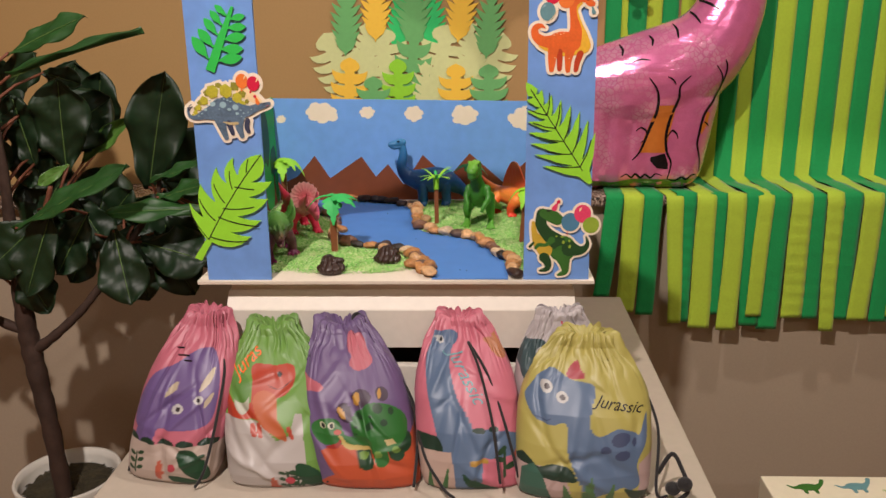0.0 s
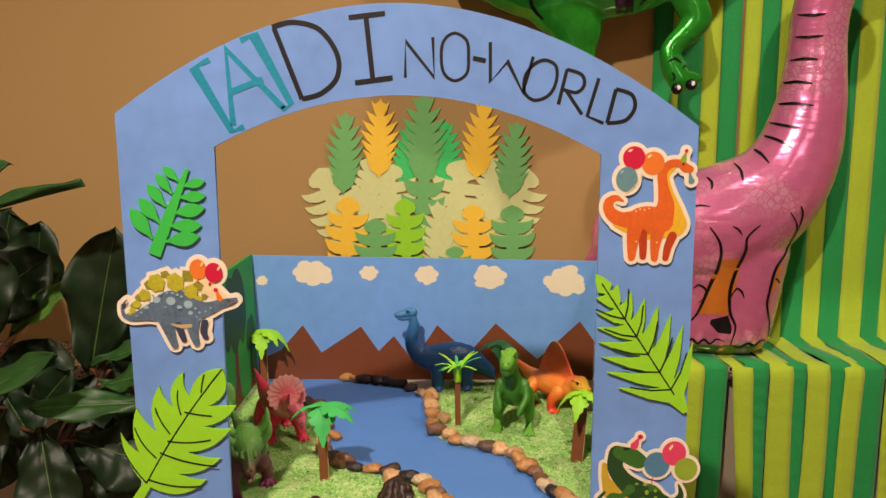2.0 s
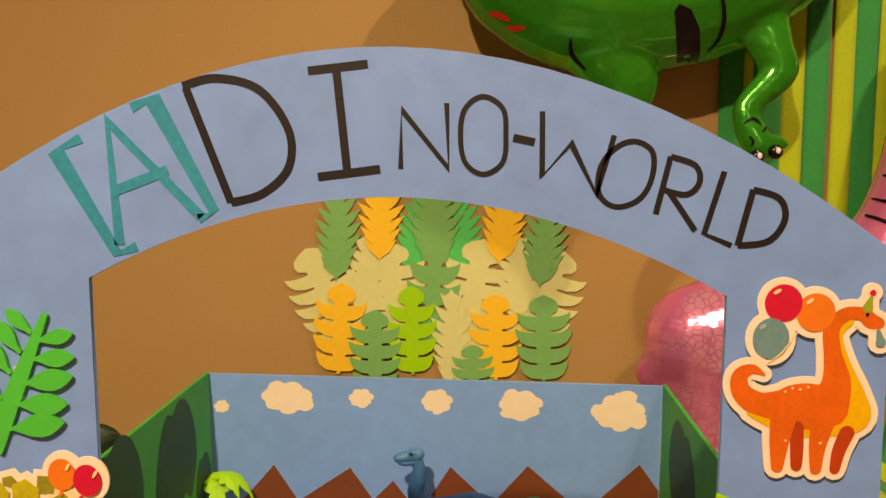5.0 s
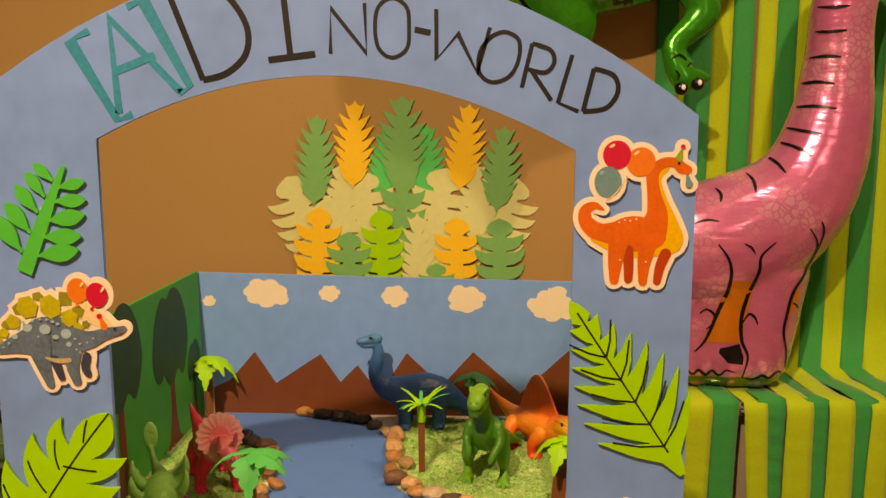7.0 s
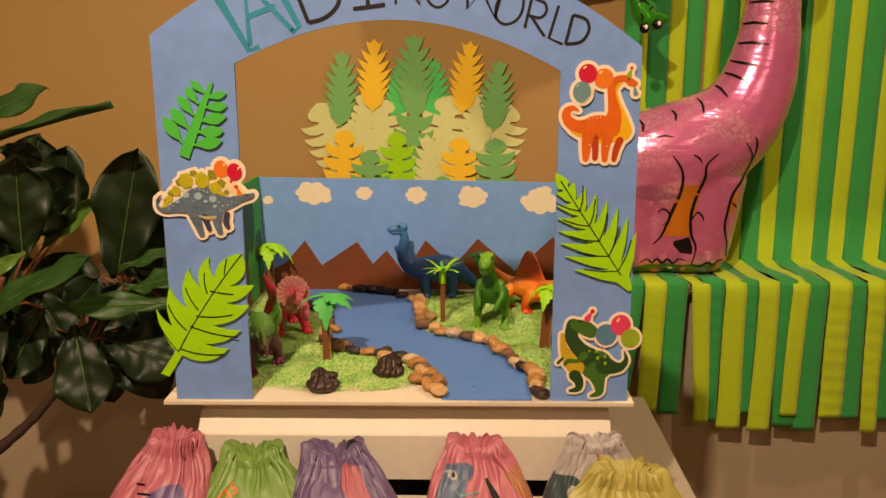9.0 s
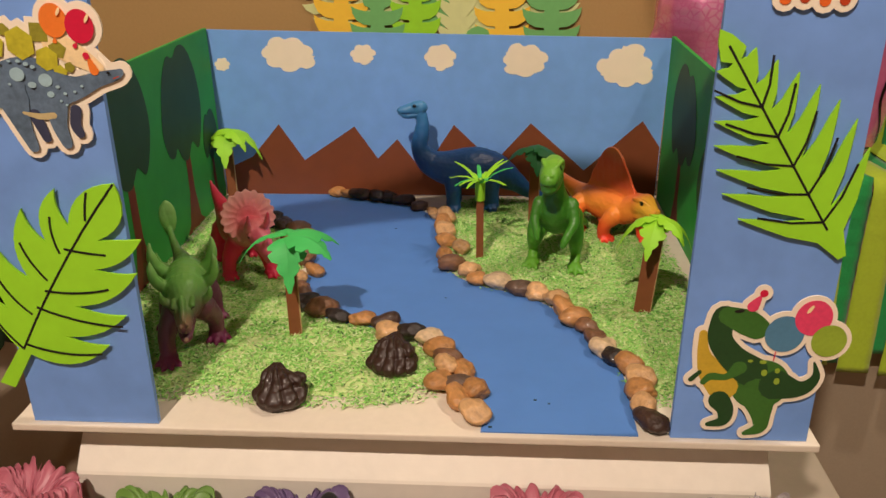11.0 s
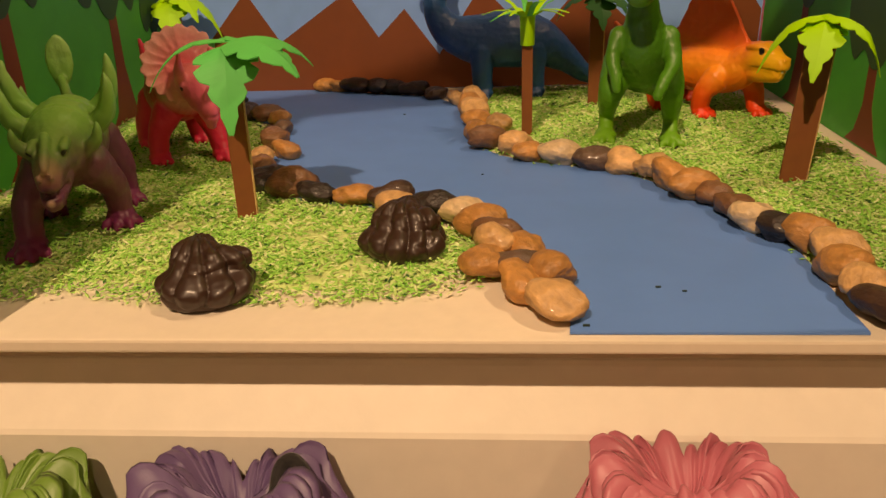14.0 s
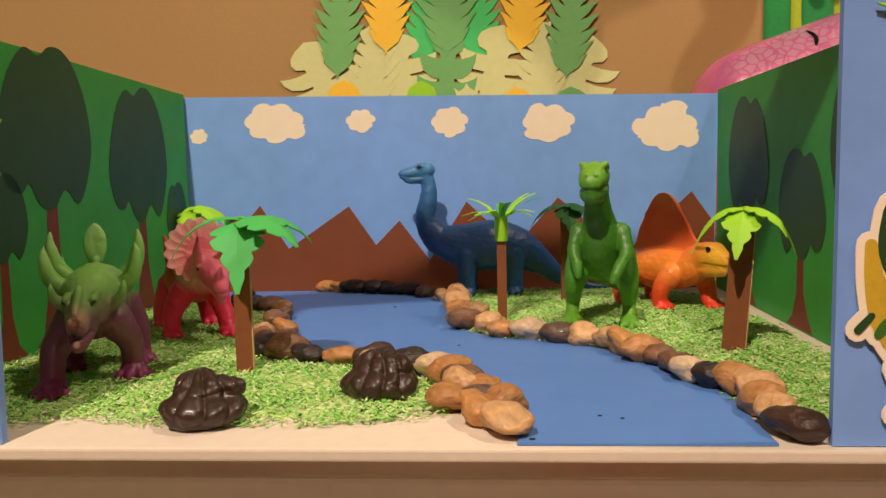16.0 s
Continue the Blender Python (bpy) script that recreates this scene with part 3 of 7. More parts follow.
WALL_LEAVES = [
    # kind, colour, base x z, tip x z, width, layer
    ("palm", bright_green, (-0.080, 1.405), (-0.057, 1.552), 0.085, 1), ("palm", bright_green, (0.016, 1.405), (0.020, 1.555), 0.085, 1),
    ("monstera", olive, (-0.205, 1.268), (-0.285, 1.450), 0.145, 2), ("monstera", olive, (-0.108, 1.27), (-0.124, 1.462), 0.15, 2),
    ("monstera", olive, (0.020, 1.255), (0.062, 1.468), 0.15, 3), ("monstera", olive, (0.140, 1.268), (0.213, 1.446), 0.145, 2),
    ("palm", olive, (-0.166, 1.32), (-0.166, 1.474), 0.10, 3), ("palm", olive, (0.132, 1.32), (0.123, 1.474), 0.10, 4),
    ("monstera", moss, (-0.046, 1.256), (-0.029, 1.468), 0.105, 4),
    ("palm", moss, (-0.034, 1.425), (-0.032, 1.616), 0.115, 5), ("palm", moss, (-0.226, 1.392), (-0.214, 1.577), 0.092, 5),
    ("palm", golden, (-0.140, 1.43), (-0.132, 1.606), 0.092, 6), ("palm", golden, (0.090, 1.425), (0.111, 1.598), 0.092, 6),
    ("palm", moss, (0.168, 1.38), (0.185, 1.552), 0.092, 7),
    ("palm", olive, (0.003, 1.178), (-0.002, 1.366), 0.095, 6),
    ("monstera", golden, (-0.226, 1.205), (-0.214, 1.383), 0.108, 7), ("monstera", golden, (0.084, 1.195), (0.083, 1.362), 0.105, 7),
    ("monstera", moss, (-0.153, 1.17), (-0.151, 1.33), 0.105, 9), ("monstera", lime, (-0.078, 1.205), (-0.080, 1.378), 0.098, 8),
    ("monstera", moss, (0.177, 1.192), (0.175, 1.36), 0.11, 8), ("monstera", moss, (0.041, 1.15), (0.038, 1.262), 0.085, 9),
]
for kind, material, b, tp, w, layer in WALL_LEAVES:
    length = math.dist(b, tp)
    if kind == "palm":
        shape = paper_palm(length, w)
    else:
        shape = paper_monstera(length, w, 5 if w > 0.14 else 4)
    y = WALL_Y - 0.001 - 0.0008 * layer
    ob = part("paper_" + kind + "_leaf", cut(laid(shape, b, tp, length), y - 0.0006, y), material)
    colour = {"pale olive card": "pale olive", "moss green card": "moss green", "bright green card": "bright green", "golden yellow card": "golden yellow"}.get(material.name, "lime green")
    tagged(ob, colour + " cut paper " + kind + " leaf taped on the tan wall", "paper leaf", "paper leaves on the wall")

# ---- printed animal cut-outs ----
def flat_mat(name, r, g, b, vary=0.14):
    return mat(name, srgb(r, g, b), 0.45, grain=260, vary=vary, bump=0.0, spread=40)


sticker_white = mat("cream sticker border", srgb(250, 236, 214), 0.5, vary=0.03, bump=0.05)
INKS = dict(orange=flat_mat("orange print", 232, 106, 34), dark_orange=flat_mat("rust print", 190, 66, 26), yellow=flat_mat("yellow print", 242, 188, 40), red=flat_mat("crimson print", 214, 28, 66, 0.06),
            balloon=flat_mat("orange balloon print", 242, 128, 44, 0.06), teal=flat_mat("grey teal print", 108, 150, 158), blue=flat_mat("steel blue print", 96, 116, 138, 0.35), navy=flat_mat("dark slate print", 62, 66, 90),
            pale=flat_mat("pale blue print", 160, 190, 200), plate=flat_mat("olive yellow print", 190, 182, 44, 0.25), plate_dark=flat_mat("dull olive print", 150, 144, 46, 0.25), tan=flat_mat("tan print", 196, 178, 130), green=flat_mat("green print", 62, 112, 42), dark_green=flat_mat("dark green print", 36, 74, 36),
            belly=flat_mat("mustard print", 206, 172, 48), lime=flat_mat("lime print", 150, 176, 52), sky=flat_mat("balloon blue print", 84, 134, 168, 0.1), pink=flat_mat("pink print", 232, 70, 110), cream=flat_mat("cream print", 250, 222, 170), black=flat_mat("black print", 30, 26, 26))


def sticker(name, x0, z0, scale, v0, shapes, label, border):
    """A printed card: a cream card cut round the picture, and the printed pieces on it. Shapes are in design units, v downwards from v0."""
    e = thing(name, (x0, ARCH_Y, BASE + z0), label, "party cut-out", "printed cut-outs on the arch")
    card = bmesh.new()
    groups = {}
    for k, (piece, ink, kind, data) in enumerate(shapes):
        if kind == "oval":
            cx, cy, rx, ry = data[:4]
            rot = -data[4] if len(data) > 4 else 0
            make = lambda g: oval(cx * scale, (v0 - cy) * scale, rx * scale + g, ry * scale + g, rot)
        elif kind == "facet":
            cx, cy, rx, ry, rot, sides = data
            make = lambda g: oval(cx * scale, (v0 - cy) * scale, rx * scale + g, ry * scale + g, rot, sides)
        elif kind == "limb":
            ctrl = [(x * scale, (v0 - y) * scale) for x, y, _ in data]
            wid = [w * scale for _, _, w in data]
            make = lambda g: limb(ctrl, wid, 6, g)
        else:
            pts = [(x * scale, (v0 - y) * scale) for x, y in data]
            make = lambda g: pts
        if kind != "poly" and piece not in ("spot", "string"):
            prism(card, make(border), -0.0030 - 0.00002 * k, -0.0020)
        y = -0.0030 - 0.00002 * len(shapes) - 0.00004 * (k + 1)
        prism(groups.setdefault((piece, ink, k if piece in ("plate", "leg", "balloon", "arm", "spot") else 0), bmesh.new()), make(0.0), y, y + 0.00003)
    pads = bmesh.new()
    px, pz = next(data for _, _, kind, data in shapes if kind == "oval")[:2]
    box(pads, px * scale - 0.008, px * scale + 0.008, -0.0021, -0.0002, (v0 - pz) * scale - 0.008, (v0 - pz) * scale + 0.008)
    part("foam_pad", pads, foam_white, e)
    part("card_border", card, sticker_white, e, "cream card border")
    for (piece, ink, _), bm in groups.items():
        part(piece, bm, INKS[ink], e)
    return e


sticker("dinosaur_cutout", 0.219, 0.346, 0.000158, 920, [
    ("body", "orange", "oval", (390, 610, 165, 105, 5)), ("tail", "orange", "limb", [(300, 600, 70), (190, 600, 55), (110, 545, 42), (100, 475, 34), (150, 445, 22), (200, 468, 6)]),
    ("belly", "yellow", "limb", [(470, 720, 20), (590, 660, 55), (585, 560, 40), (530, 420, 26), (500, 300, 18), (550, 240, 10)]), ("belly", "yellow", "limb", [(140, 640, 6), (230, 680, 16), (380, 725, 18), (480, 720, 14)]),
    ("neck", "orange", "limb", [(470, 610, 90), (500, 500, 62), (480, 380, 38), (470, 270, 34), (520, 210, 30), (590, 205, 28), (630, 235, 32), (660, 245, 26)]),
    ("leg", "dark_orange", "limb", [(345, 700, 30), (350, 800, 28), (350, 868, 24)]), ("leg", "dark_orange", "limb", [(555, 720, 32), (525, 800, 28), (512, 880, 22)]),
    ("leg", "orange", "limb", [(290, 640, 58), (275, 760, 42), (270, 872, 26)]), ("leg", "orange", "limb", [(455, 660, 54), (435, 780, 36), (432, 882, 24)]),
    ("balloon", "balloon", "oval", (402, 200, 80, 82)), ("balloon", "red", "oval", (268, 160, 78, 80)), ("balloon", "teal", "oval", (222, 312, 76, 88)), ("string", "cream", "limb", [(330, 285, 3), (270, 370, 3), (215, 415, 3)]),
    ("hat", "lime", "limb", [(612, 178, 22), (620, 150, 12), (628, 125, 4)]), ("hat", "red", "oval", (630, 116, 13, 13)), ("blower", "teal", "limb", [(660, 278, 8), (668, 310, 16), (672, 325, 22)]),
    ("spot", "black", "oval", (612, 208, 7, 9)), ("spot", "cream", "oval", (290, 540, 6, 5)), ("spot", "cream", "oval", (320, 525, 6, 5)), ("spot", "cream", "oval", (352, 530, 6, 5)), ("spot", "cream", "oval", (385, 520, 6, 5)), ("spot", "cream", "oval", (300, 755, 6, 5)), ("spot", "cream", "oval", (445, 765, 6, 5)), ("spot", "cream", "oval", (240, 110, 18, 8, -30)), ("spot", "cream", "oval", (375, 150, 18, 8, -40)), ("spot", "pale", "oval", (185, 260, 16, 9, -45)),
], "orange long-necked dinosaur cut-out with three party balloons", 0.0046)
sticker("dinosaur_cutout", -0.3386, 0.2338, 0.0002275, 590, [
    ("card_field", "cream", "limb", [(436, 186, 39), (500, 222, 36), (563, 264, 21)]), ("body", "blue", "oval", (336, 321, 138, 93, 6)), ("plate", "plate_dark", "facet", (394, 153, 42, 39, 40, 4)), ("plate", "plate_dark", "facet", (277, 144, 27, 21, 0, 5)), ("plate", "plate_dark", "facet", (189, 198, 27, 27, 20, 5)),
    ("plate", "plate_dark", "facet", (444, 207, 30, 30, 10, 5)), ("plate", "plate_dark", "facet", (130, 267, 21, 21, 30, 5)), ("plate", "plate_dark", "facet", (473, 261, 18, 18, 0, 5)), ("plate", "plate_dark", "facet", (97, 309, 15, 15, 30, 5)), ("plate", "plate_dark", "facet", (491, 303, 12, 12, 0, 5)),
    ("plate", "plate", "facet", (229, 189, 48, 51, 12, 6)), ("plate", "plate", "facet", (328, 186, 48, 54, 25, 6)), ("plate", "plate", "facet", (164, 252, 33, 36, 30, 5)), ("plate", "plate", "facet", (119, 300, 24, 24, 10, 5)), ("plate", "plate", "facet", (95, 333, 18, 18, 40, 5)),
    ("plate", "plate", "facet", (76, 354, 12, 12, 0, 5)), ("plate", "plate", "facet", (406, 234, 39, 39, 20, 6)), ("plate", "plate", "facet", (442, 276, 24, 24, 10, 5)), ("plate", "plate", "facet", (463, 306, 18, 18, 40, 5)), ("plate", "plate", "facet", (512, 297, 15, 15, 0, 5)),
    ("tail", "blue", "limb", [(252, 330, 66), (160, 351, 36), (93, 372, 18), (52, 360, 12), (42, 330, 8), (41, 300, 3)]), ("tail_spike", "navy", "limb", [(45, 324, 4), (62, 303, 3), (77, 294, 2)]), ("tail_spike", "navy", "limb", [(43, 312, 4), (54, 291, 3), (70, 276, 2)]), ("neck", "blue", "limb", [(411, 330, 60), (486, 324, 36), (554, 300, 24), (615, 285, 18), (634, 276, 12)]), ("leg", "navy", "limb", [(330, 414, 21), (344, 456, 18), (354, 489, 15)]),
    ("leg", "navy", "limb", [(469, 396, 18), (459, 444, 18), (469, 474, 15)]), ("leg", "blue", "limb", [(268, 360, 54), (282, 444, 30), (304, 519, 18)]), ("leg", "blue", "limb", [(409, 360, 42), (405, 444, 27), (419, 507, 18)]), ("belly", "tan", "limb", [(294, 405, 4), (344, 417, 10), (393, 414, 10)]), ("balloon", "balloon", "oval", (450, 117, 44, 52)),
    ("balloon", "red", "oval", (530, 135, 45, 52)), ("knot", "balloon", "limb", [(446, 171, 3), (444, 180, 7)]), ("knot", "red", "limb", [(511, 186, 3), (505, 195, 7)]), ("hat", "balloon", "limb", [(553, 270, 15), (546, 249, 10), (540, 228, 3)]), ("hat", "red", "oval", (535, 225, 11, 11)),
    ("spot", "pale", "oval", (226, 276, 21, 16, -20)), ("spot", "pale", "oval", (300, 282, 24, 22)), ("spot", "pale", "oval", (389, 300, 22, 21)), ("spot", "pale", "oval", (169, 315, 14, 10)), ("spot", "pale", "oval", (343, 315, 14, 10)),
    ("spot", "pale", "oval", (398, 345, 12, 10)), ("spot", "pale", "oval", (282, 240, 6, 4)), ("spot", "pale", "oval", (312, 240, 8, 5)), ("spot", "pale", "oval", (336, 249, 9, 6)), ("spot", "pale", "oval", (356, 258, 8, 6)),
    ("spot", "pale", "oval", (249, 246, 6, 5)), ("spot", "pale", "oval", (209, 252, 7, 5)), ("spot", "pale", "oval", (189, 285, 7, 5)), ("spot", "pale", "oval", (426, 321, 7, 5)), ("spot", "pale", "oval", (446, 342, 6, 5)),
    ("spot", "pale", "oval", (429, 366, 5, 4)), ("spot", "pale", "oval", (271, 312, 5, 4)), ("spot", "pale", "oval", (143, 342, 6, 5)), ("spot", "pale", "oval", (118, 360, 5, 4)), ("spot", "pale", "oval", (479, 336, 5, 4)),
    ("spot", "pale", "oval", (505, 318, 5, 4)), ("spot", "pale", "oval", (446, 378, 5, 4)), ("spot", "black", "oval", (598, 276, 6, 4)), ("spot", "cream", "oval", (473, 90, 5, 14, 30)), ("spot", "cream", "oval", (559, 111, 5, 15, 30)),
    ("spot", "dark_orange", "oval", (621, 291, 12, 2, -20)),
], "blue-grey plated dinosaur cut-out with orange and crimson balloons", 0.0052)
sticker("dinosaur_cutout", 0.2014, 0.003, 0.0001525, 990, [
    ("body", "green", "oval", (560, 640, 150, 150, -20)), ("belly", "belly", "limb", [(235, 340, 20), (250, 460, 34), (300, 560, 70), (370, 660, 80)]), ("neck", "dark_green", "limb", [(330, 240, 62), (320, 360, 62), (390, 470, 70), (500, 560, 90)]),
    ("head", "green", "limb", [(350, 235, 52), (440, 270, 70), (500, 305, 64)]), ("leg", "dark_green", "limb", [(360, 740, 56), (400, 800, 44), (395, 870, 32), (320, 895, 14)]), ("leg", "green", "limb", [(560, 700, 100), (590, 830, 52), (590, 910, 36), (520, 946, 14)]),
    ("tail", "dark_green", "limb", [(640, 640, 90), (740, 660, 56), (800, 640, 38), (835, 580, 22), (815, 500, 6)]), ("arm", "green", "limb", [(440, 540, 40), (380, 595, 20), (300, 595, 22), (265, 630, 16)]), ("arm", "dark_green", "limb", [(240, 570, 12), (200, 615, 14)]),
    ("balloon", "sky", "oval", (640, 335, 98, 104)), ("balloon", "pink", "oval", (770, 240, 92, 100)), ("balloon", "lime", "oval", (865, 370, 88, 92)), ("hat", "pink", "limb", [(462, 180, 30), (478, 150, 20), (495, 120, 6)]), ("hat", "red", "oval", (506, 106, 20, 20)), ("string", "red", "limb", [(610, 440, 3), (605, 490, 3)]),
    ("spot", "lime", "oval", (570, 565, 15, 20)), ("spot", "lime", "oval", (640, 615, 15, 20)), ("spot", "lime", "oval", (555, 500, 18, 12)), ("spot", "lime", "oval", (490, 495, 14, 9)), ("spot", "lime", "oval", (635, 550, 13, 16)), ("spot", "black", "oval", (400, 205, 26, 9, -10)), ("spot", "cream", "oval", (745, 190, 10, 26, 30)),
], "green tyrannosaur cut-out with a pink hat and three balloons", 0.0038)

# ---- river ----
RIGHT_BANK = [(0.209, 0.0), (0.206, 0.023), (0.206, 0.047), (0.209, 0.067), (0.203, 0.089), (0.191, 0.102), (0.182, 0.12), (0.176, 0.141), (0.17, 0.164), (0.158, 0.18), (0.15, 0.199), (0.142, 0.223), (0.123, 0.239), (0.103, 0.249), (0.077, 0.265), (0.054, 0.274), (0.044, 0.294), (0.022, 0.311), (0.013, 0.341), (0.032, 0.364), (0.012, 0.389), (0.009, 0.416), (0.005, 0.442), (0.007, 0.471), (-0.011, 0.487), (-0.035, 0.516), (-0.059, 0.539), (-0.083, 0.55), (-0.103, 0.555), (-0.127, 0.56), (-0.145, 0.567), (-0.164, 0.573)]
LEFT_BANK = [(0.057, 0.008), (0.043, 0.028), (0.058, 0.041), (0.04, 0.051), (0.025, 0.056), (0.047, 0.073), (0.029, 0.079), (0.031, 0.094), (0.022, 0.112), (0.008, 0.133), (-0.011, 0.141), (-0.035, 0.146), (-0.038, 0.164), (-0.066, 0.172), (-0.092, 0.176), (-0.114, 0.192), (-0.131, 0.204), (-0.145, 0.236), (-0.155, 0.267), (-0.14, 0.291), (-0.158, 0.325), (-0.162, 0.365), (-0.176, 0.405), (-0.192, 0.425), (-0.212, 0.435), (-0.231, 0.45)]
left_shore = spline([(0.064, -0.012), (0.066, 0.03), (0.052, 0.078), (0.022, 0.118), (-0.03, 0.158), (-0.095, 0.178), (-0.14, 0.215), (-0.152, 0.27), (-0.15, 0.33), (-0.176, 0.40), (-0.225, 0.445), (-0.285, 0.49), (-0.33, 0.575)], 6, False)
right_shore = spline([(0.196, -0.012), (0.196, 0.04), (0.195, 0.09), (0.174, 0.146), (0.150, 0.199), (0.110, 0.244), (0.062, 0.266), (0.030, 0.293), (0.014, 0.33), (0.008, 0.40), (0.0, 0.465), (-0.045, 0.526), (-0.10, 0.545), (-0.165, 0.577)], 6, False)
water_paint = mat("blue painted river card", srgb(86, 134, 208), 0.5, grain=35, vary=0.06, bump=0.08, spread=5)
bm = bmesh.new()
loop = left_shore + right_shore[::-1]
top = [bm.verts.new((x, y, BASE + 0.0016)) for x, y in loop]
low = [bm.verts.new((x, y, BASE + 0.0004)) for x, y in loop]
bm.faces.new(top)
bm.faces.new(low[::-1])
for i in range(len(loop)):
    j = (i + 1) % len(loop)
    bm.faces.new((top[i], low[i], low[j], top[j]))
river = tagged(part("river_card", bm, water_paint), "winding blue painted card river on the white base", "model river")
fleck_mat = mat("dark green fleck", srgb(24, 44, 34), 0.7, vary=0.1, bump=0)
for fx, fy, fr in ((0.112, 0.036, 0.0013), (0.124, 0.031, 0.0011), (0.02, 0.235, 0.0009), (-0.06, 0.44, 0.0012), (0.072, -0.006, 0.0016)):
    part("fleck", boxed(fx - fr, fx + fr, fy - fr * 0.5, fy + fr * 0.5, BASE + 0.0017, BASE + 0.0023), fleck_mat, river, "dark grass fleck")

# ---- stones ----
STONES = [mat("stone " + n, srgb(*c), 0.5, grain=2.2, vary=0.42, bump=0.25, spread=0.9, coat=0.12, dist=0.02, island=0.15) for n, c in (("tan", (196, 154, 106)), ("ochre", (180, 128, 74)), ("brown", (120, 84, 58)), ("dark brown", (64, 44, 34)), ("cream", (212, 184, 146)), ("grey brown", (100, 78, 64)), ("black", (38, 29, 26)))]
WORDS = ["tan", "ochre", "brown", "dark brown", "cream", "grey-brown", "near-black"]


def pebble_mesh(seed):
    rnd = random.Random(seed)
    bm = bmesh.new()
    bmesh.ops.create_icosphere(bm, subdivisions=3, radius=1)
    off = Vector((rnd.random(), rnd.random(), rnd.random())) * 20
    for v in bm.verts:
        v.co *= 1 + 0.42 * noise.noise(v.co * 0.8 + off) + 0.16 * noise.noise(v.co * 1.9 + off) + 0.03 * noise.noise(v.co * 5 + off)
    me = bpy.data.meshes.new("pebble")
    bm.to_mesh(me)
    bm.free()
    me.shade_smooth()
    return me


pebbles = [[pebble_mesh(50 + 7 * j + k) for k in range(4)] for j in range(len(STONES))]
for meshes, m in zip(pebbles, STONES):
    for me in meshes:
        me.materials.append(m)
rnd = random.Random(11)
TONES_R = "3 0 1 0 1 6 4 2 2 1 1 0 0 5 4 1 0 2 1 0 1 0 1 0 0 3 3 6 6 3 1 1".split()
TONES_L = "0 1 1 5 1 1 0 2 1 4 6 0 3 1 6 2 6 2 0 1 2 5 1 2 3 6".split()
for bank, tones, inward in ((RIGHT_BANK, TONES_R, -1), (LEFT_BANK, TONES_L, 1)):
    for i, ((x, y), tone) in enumerate(zip(bank, tones)):
        tone = int(tone)
        a, b = bank[max(i - 1, 0)], bank[min(i + 1, len(bank) - 1)]
        ang = math.atan2(b[1] - a[1], b[0] - a[0])
        r = rnd.uniform(0.0116, 0.0146)
        ob = new("river_stone", pebbles[tone][rnd.randrange(4)])
        sx, sy, sz = r * rnd.uniform(1.05, 1.3), r * rnd.uniform(0.8, 1.0), r * rnd.uniform(0.62, 0.78)
        if y > 0.48:
            sx, sy, sz = sx * 0.95, sy * 0.95, sz * 0.85
        ob.matrix_basis = Matrix.Translation((x, y, BASE + 0.0012 + sz * 0.88)) @ Euler((rnd.uniform(-0.15, 0.15), rnd.uniform(-0.15, 0.15), ang + rnd.choice((0, 0.5, 1.2, -0.6)))).to_matrix().to_4x4() @ Matrix.Diagonal((sx, sy, sz, 1))
        tagged(ob, "small smooth " + WORDS[tone] + " river pebble edging the model river", "pebble", "pebbles along the river")

# ---- grass shreds ----
def inside(px, py, poly):
    hit = np.zeros(len(px), bool)
    for i in range(len(poly)):
        (x0, y0), (x1, y1) = poly[i], poly[i - 1]
        cross = ((y0 > py) != (y1 > py)) & (px < (x1 - x0) * (py - y0) / (y1 - y0 + 1e-12) + x0)
        hit ^= cross
    return hit


shred = bpy.data.materials.new("dyed green shreds")
shred.use_nodes = True
ns, lk = shred.node_tree.nodes, shred.node_tree.links
geo, ramp = ns.new("ShaderNodeNewGeometry"), ns.new("ShaderNodeValToRGB")
lk.new(geo.outputs["Random Per Island"], ramp.inputs["Fac"])
els = ramp.color_ramp.elements
els[0].position, els[0].color = 0.0, (*srgb(28, 88, 40), 1)
els[1].position, els[1].color = 1.0, (*srgb(226, 228, 186), 1)
for pos, c in ((0.03, (36, 96, 40)), (0.04, (112, 186, 74)), (0.3, (138, 204, 90)), (0.6, (166, 216, 112)), (0.85, (206, 228, 158))):
    els.new(pos).color = (*srgb(*c), 1)
lk.new(ramp.outputs["Color"], ns["Principled BSDF"].inputs["Base Color"])
ns["Principled BSDF"].inputs["Roughness"].default_value = 0.7
FRONT = [(-0.30, 0.028), (-0.24, 0.022), (-0.19, 0.033), (-0.15, 0.020), (-0.10, 0.016), (-0.05, 0.018), (0.0, 0.030), (0.03, 0.05)]


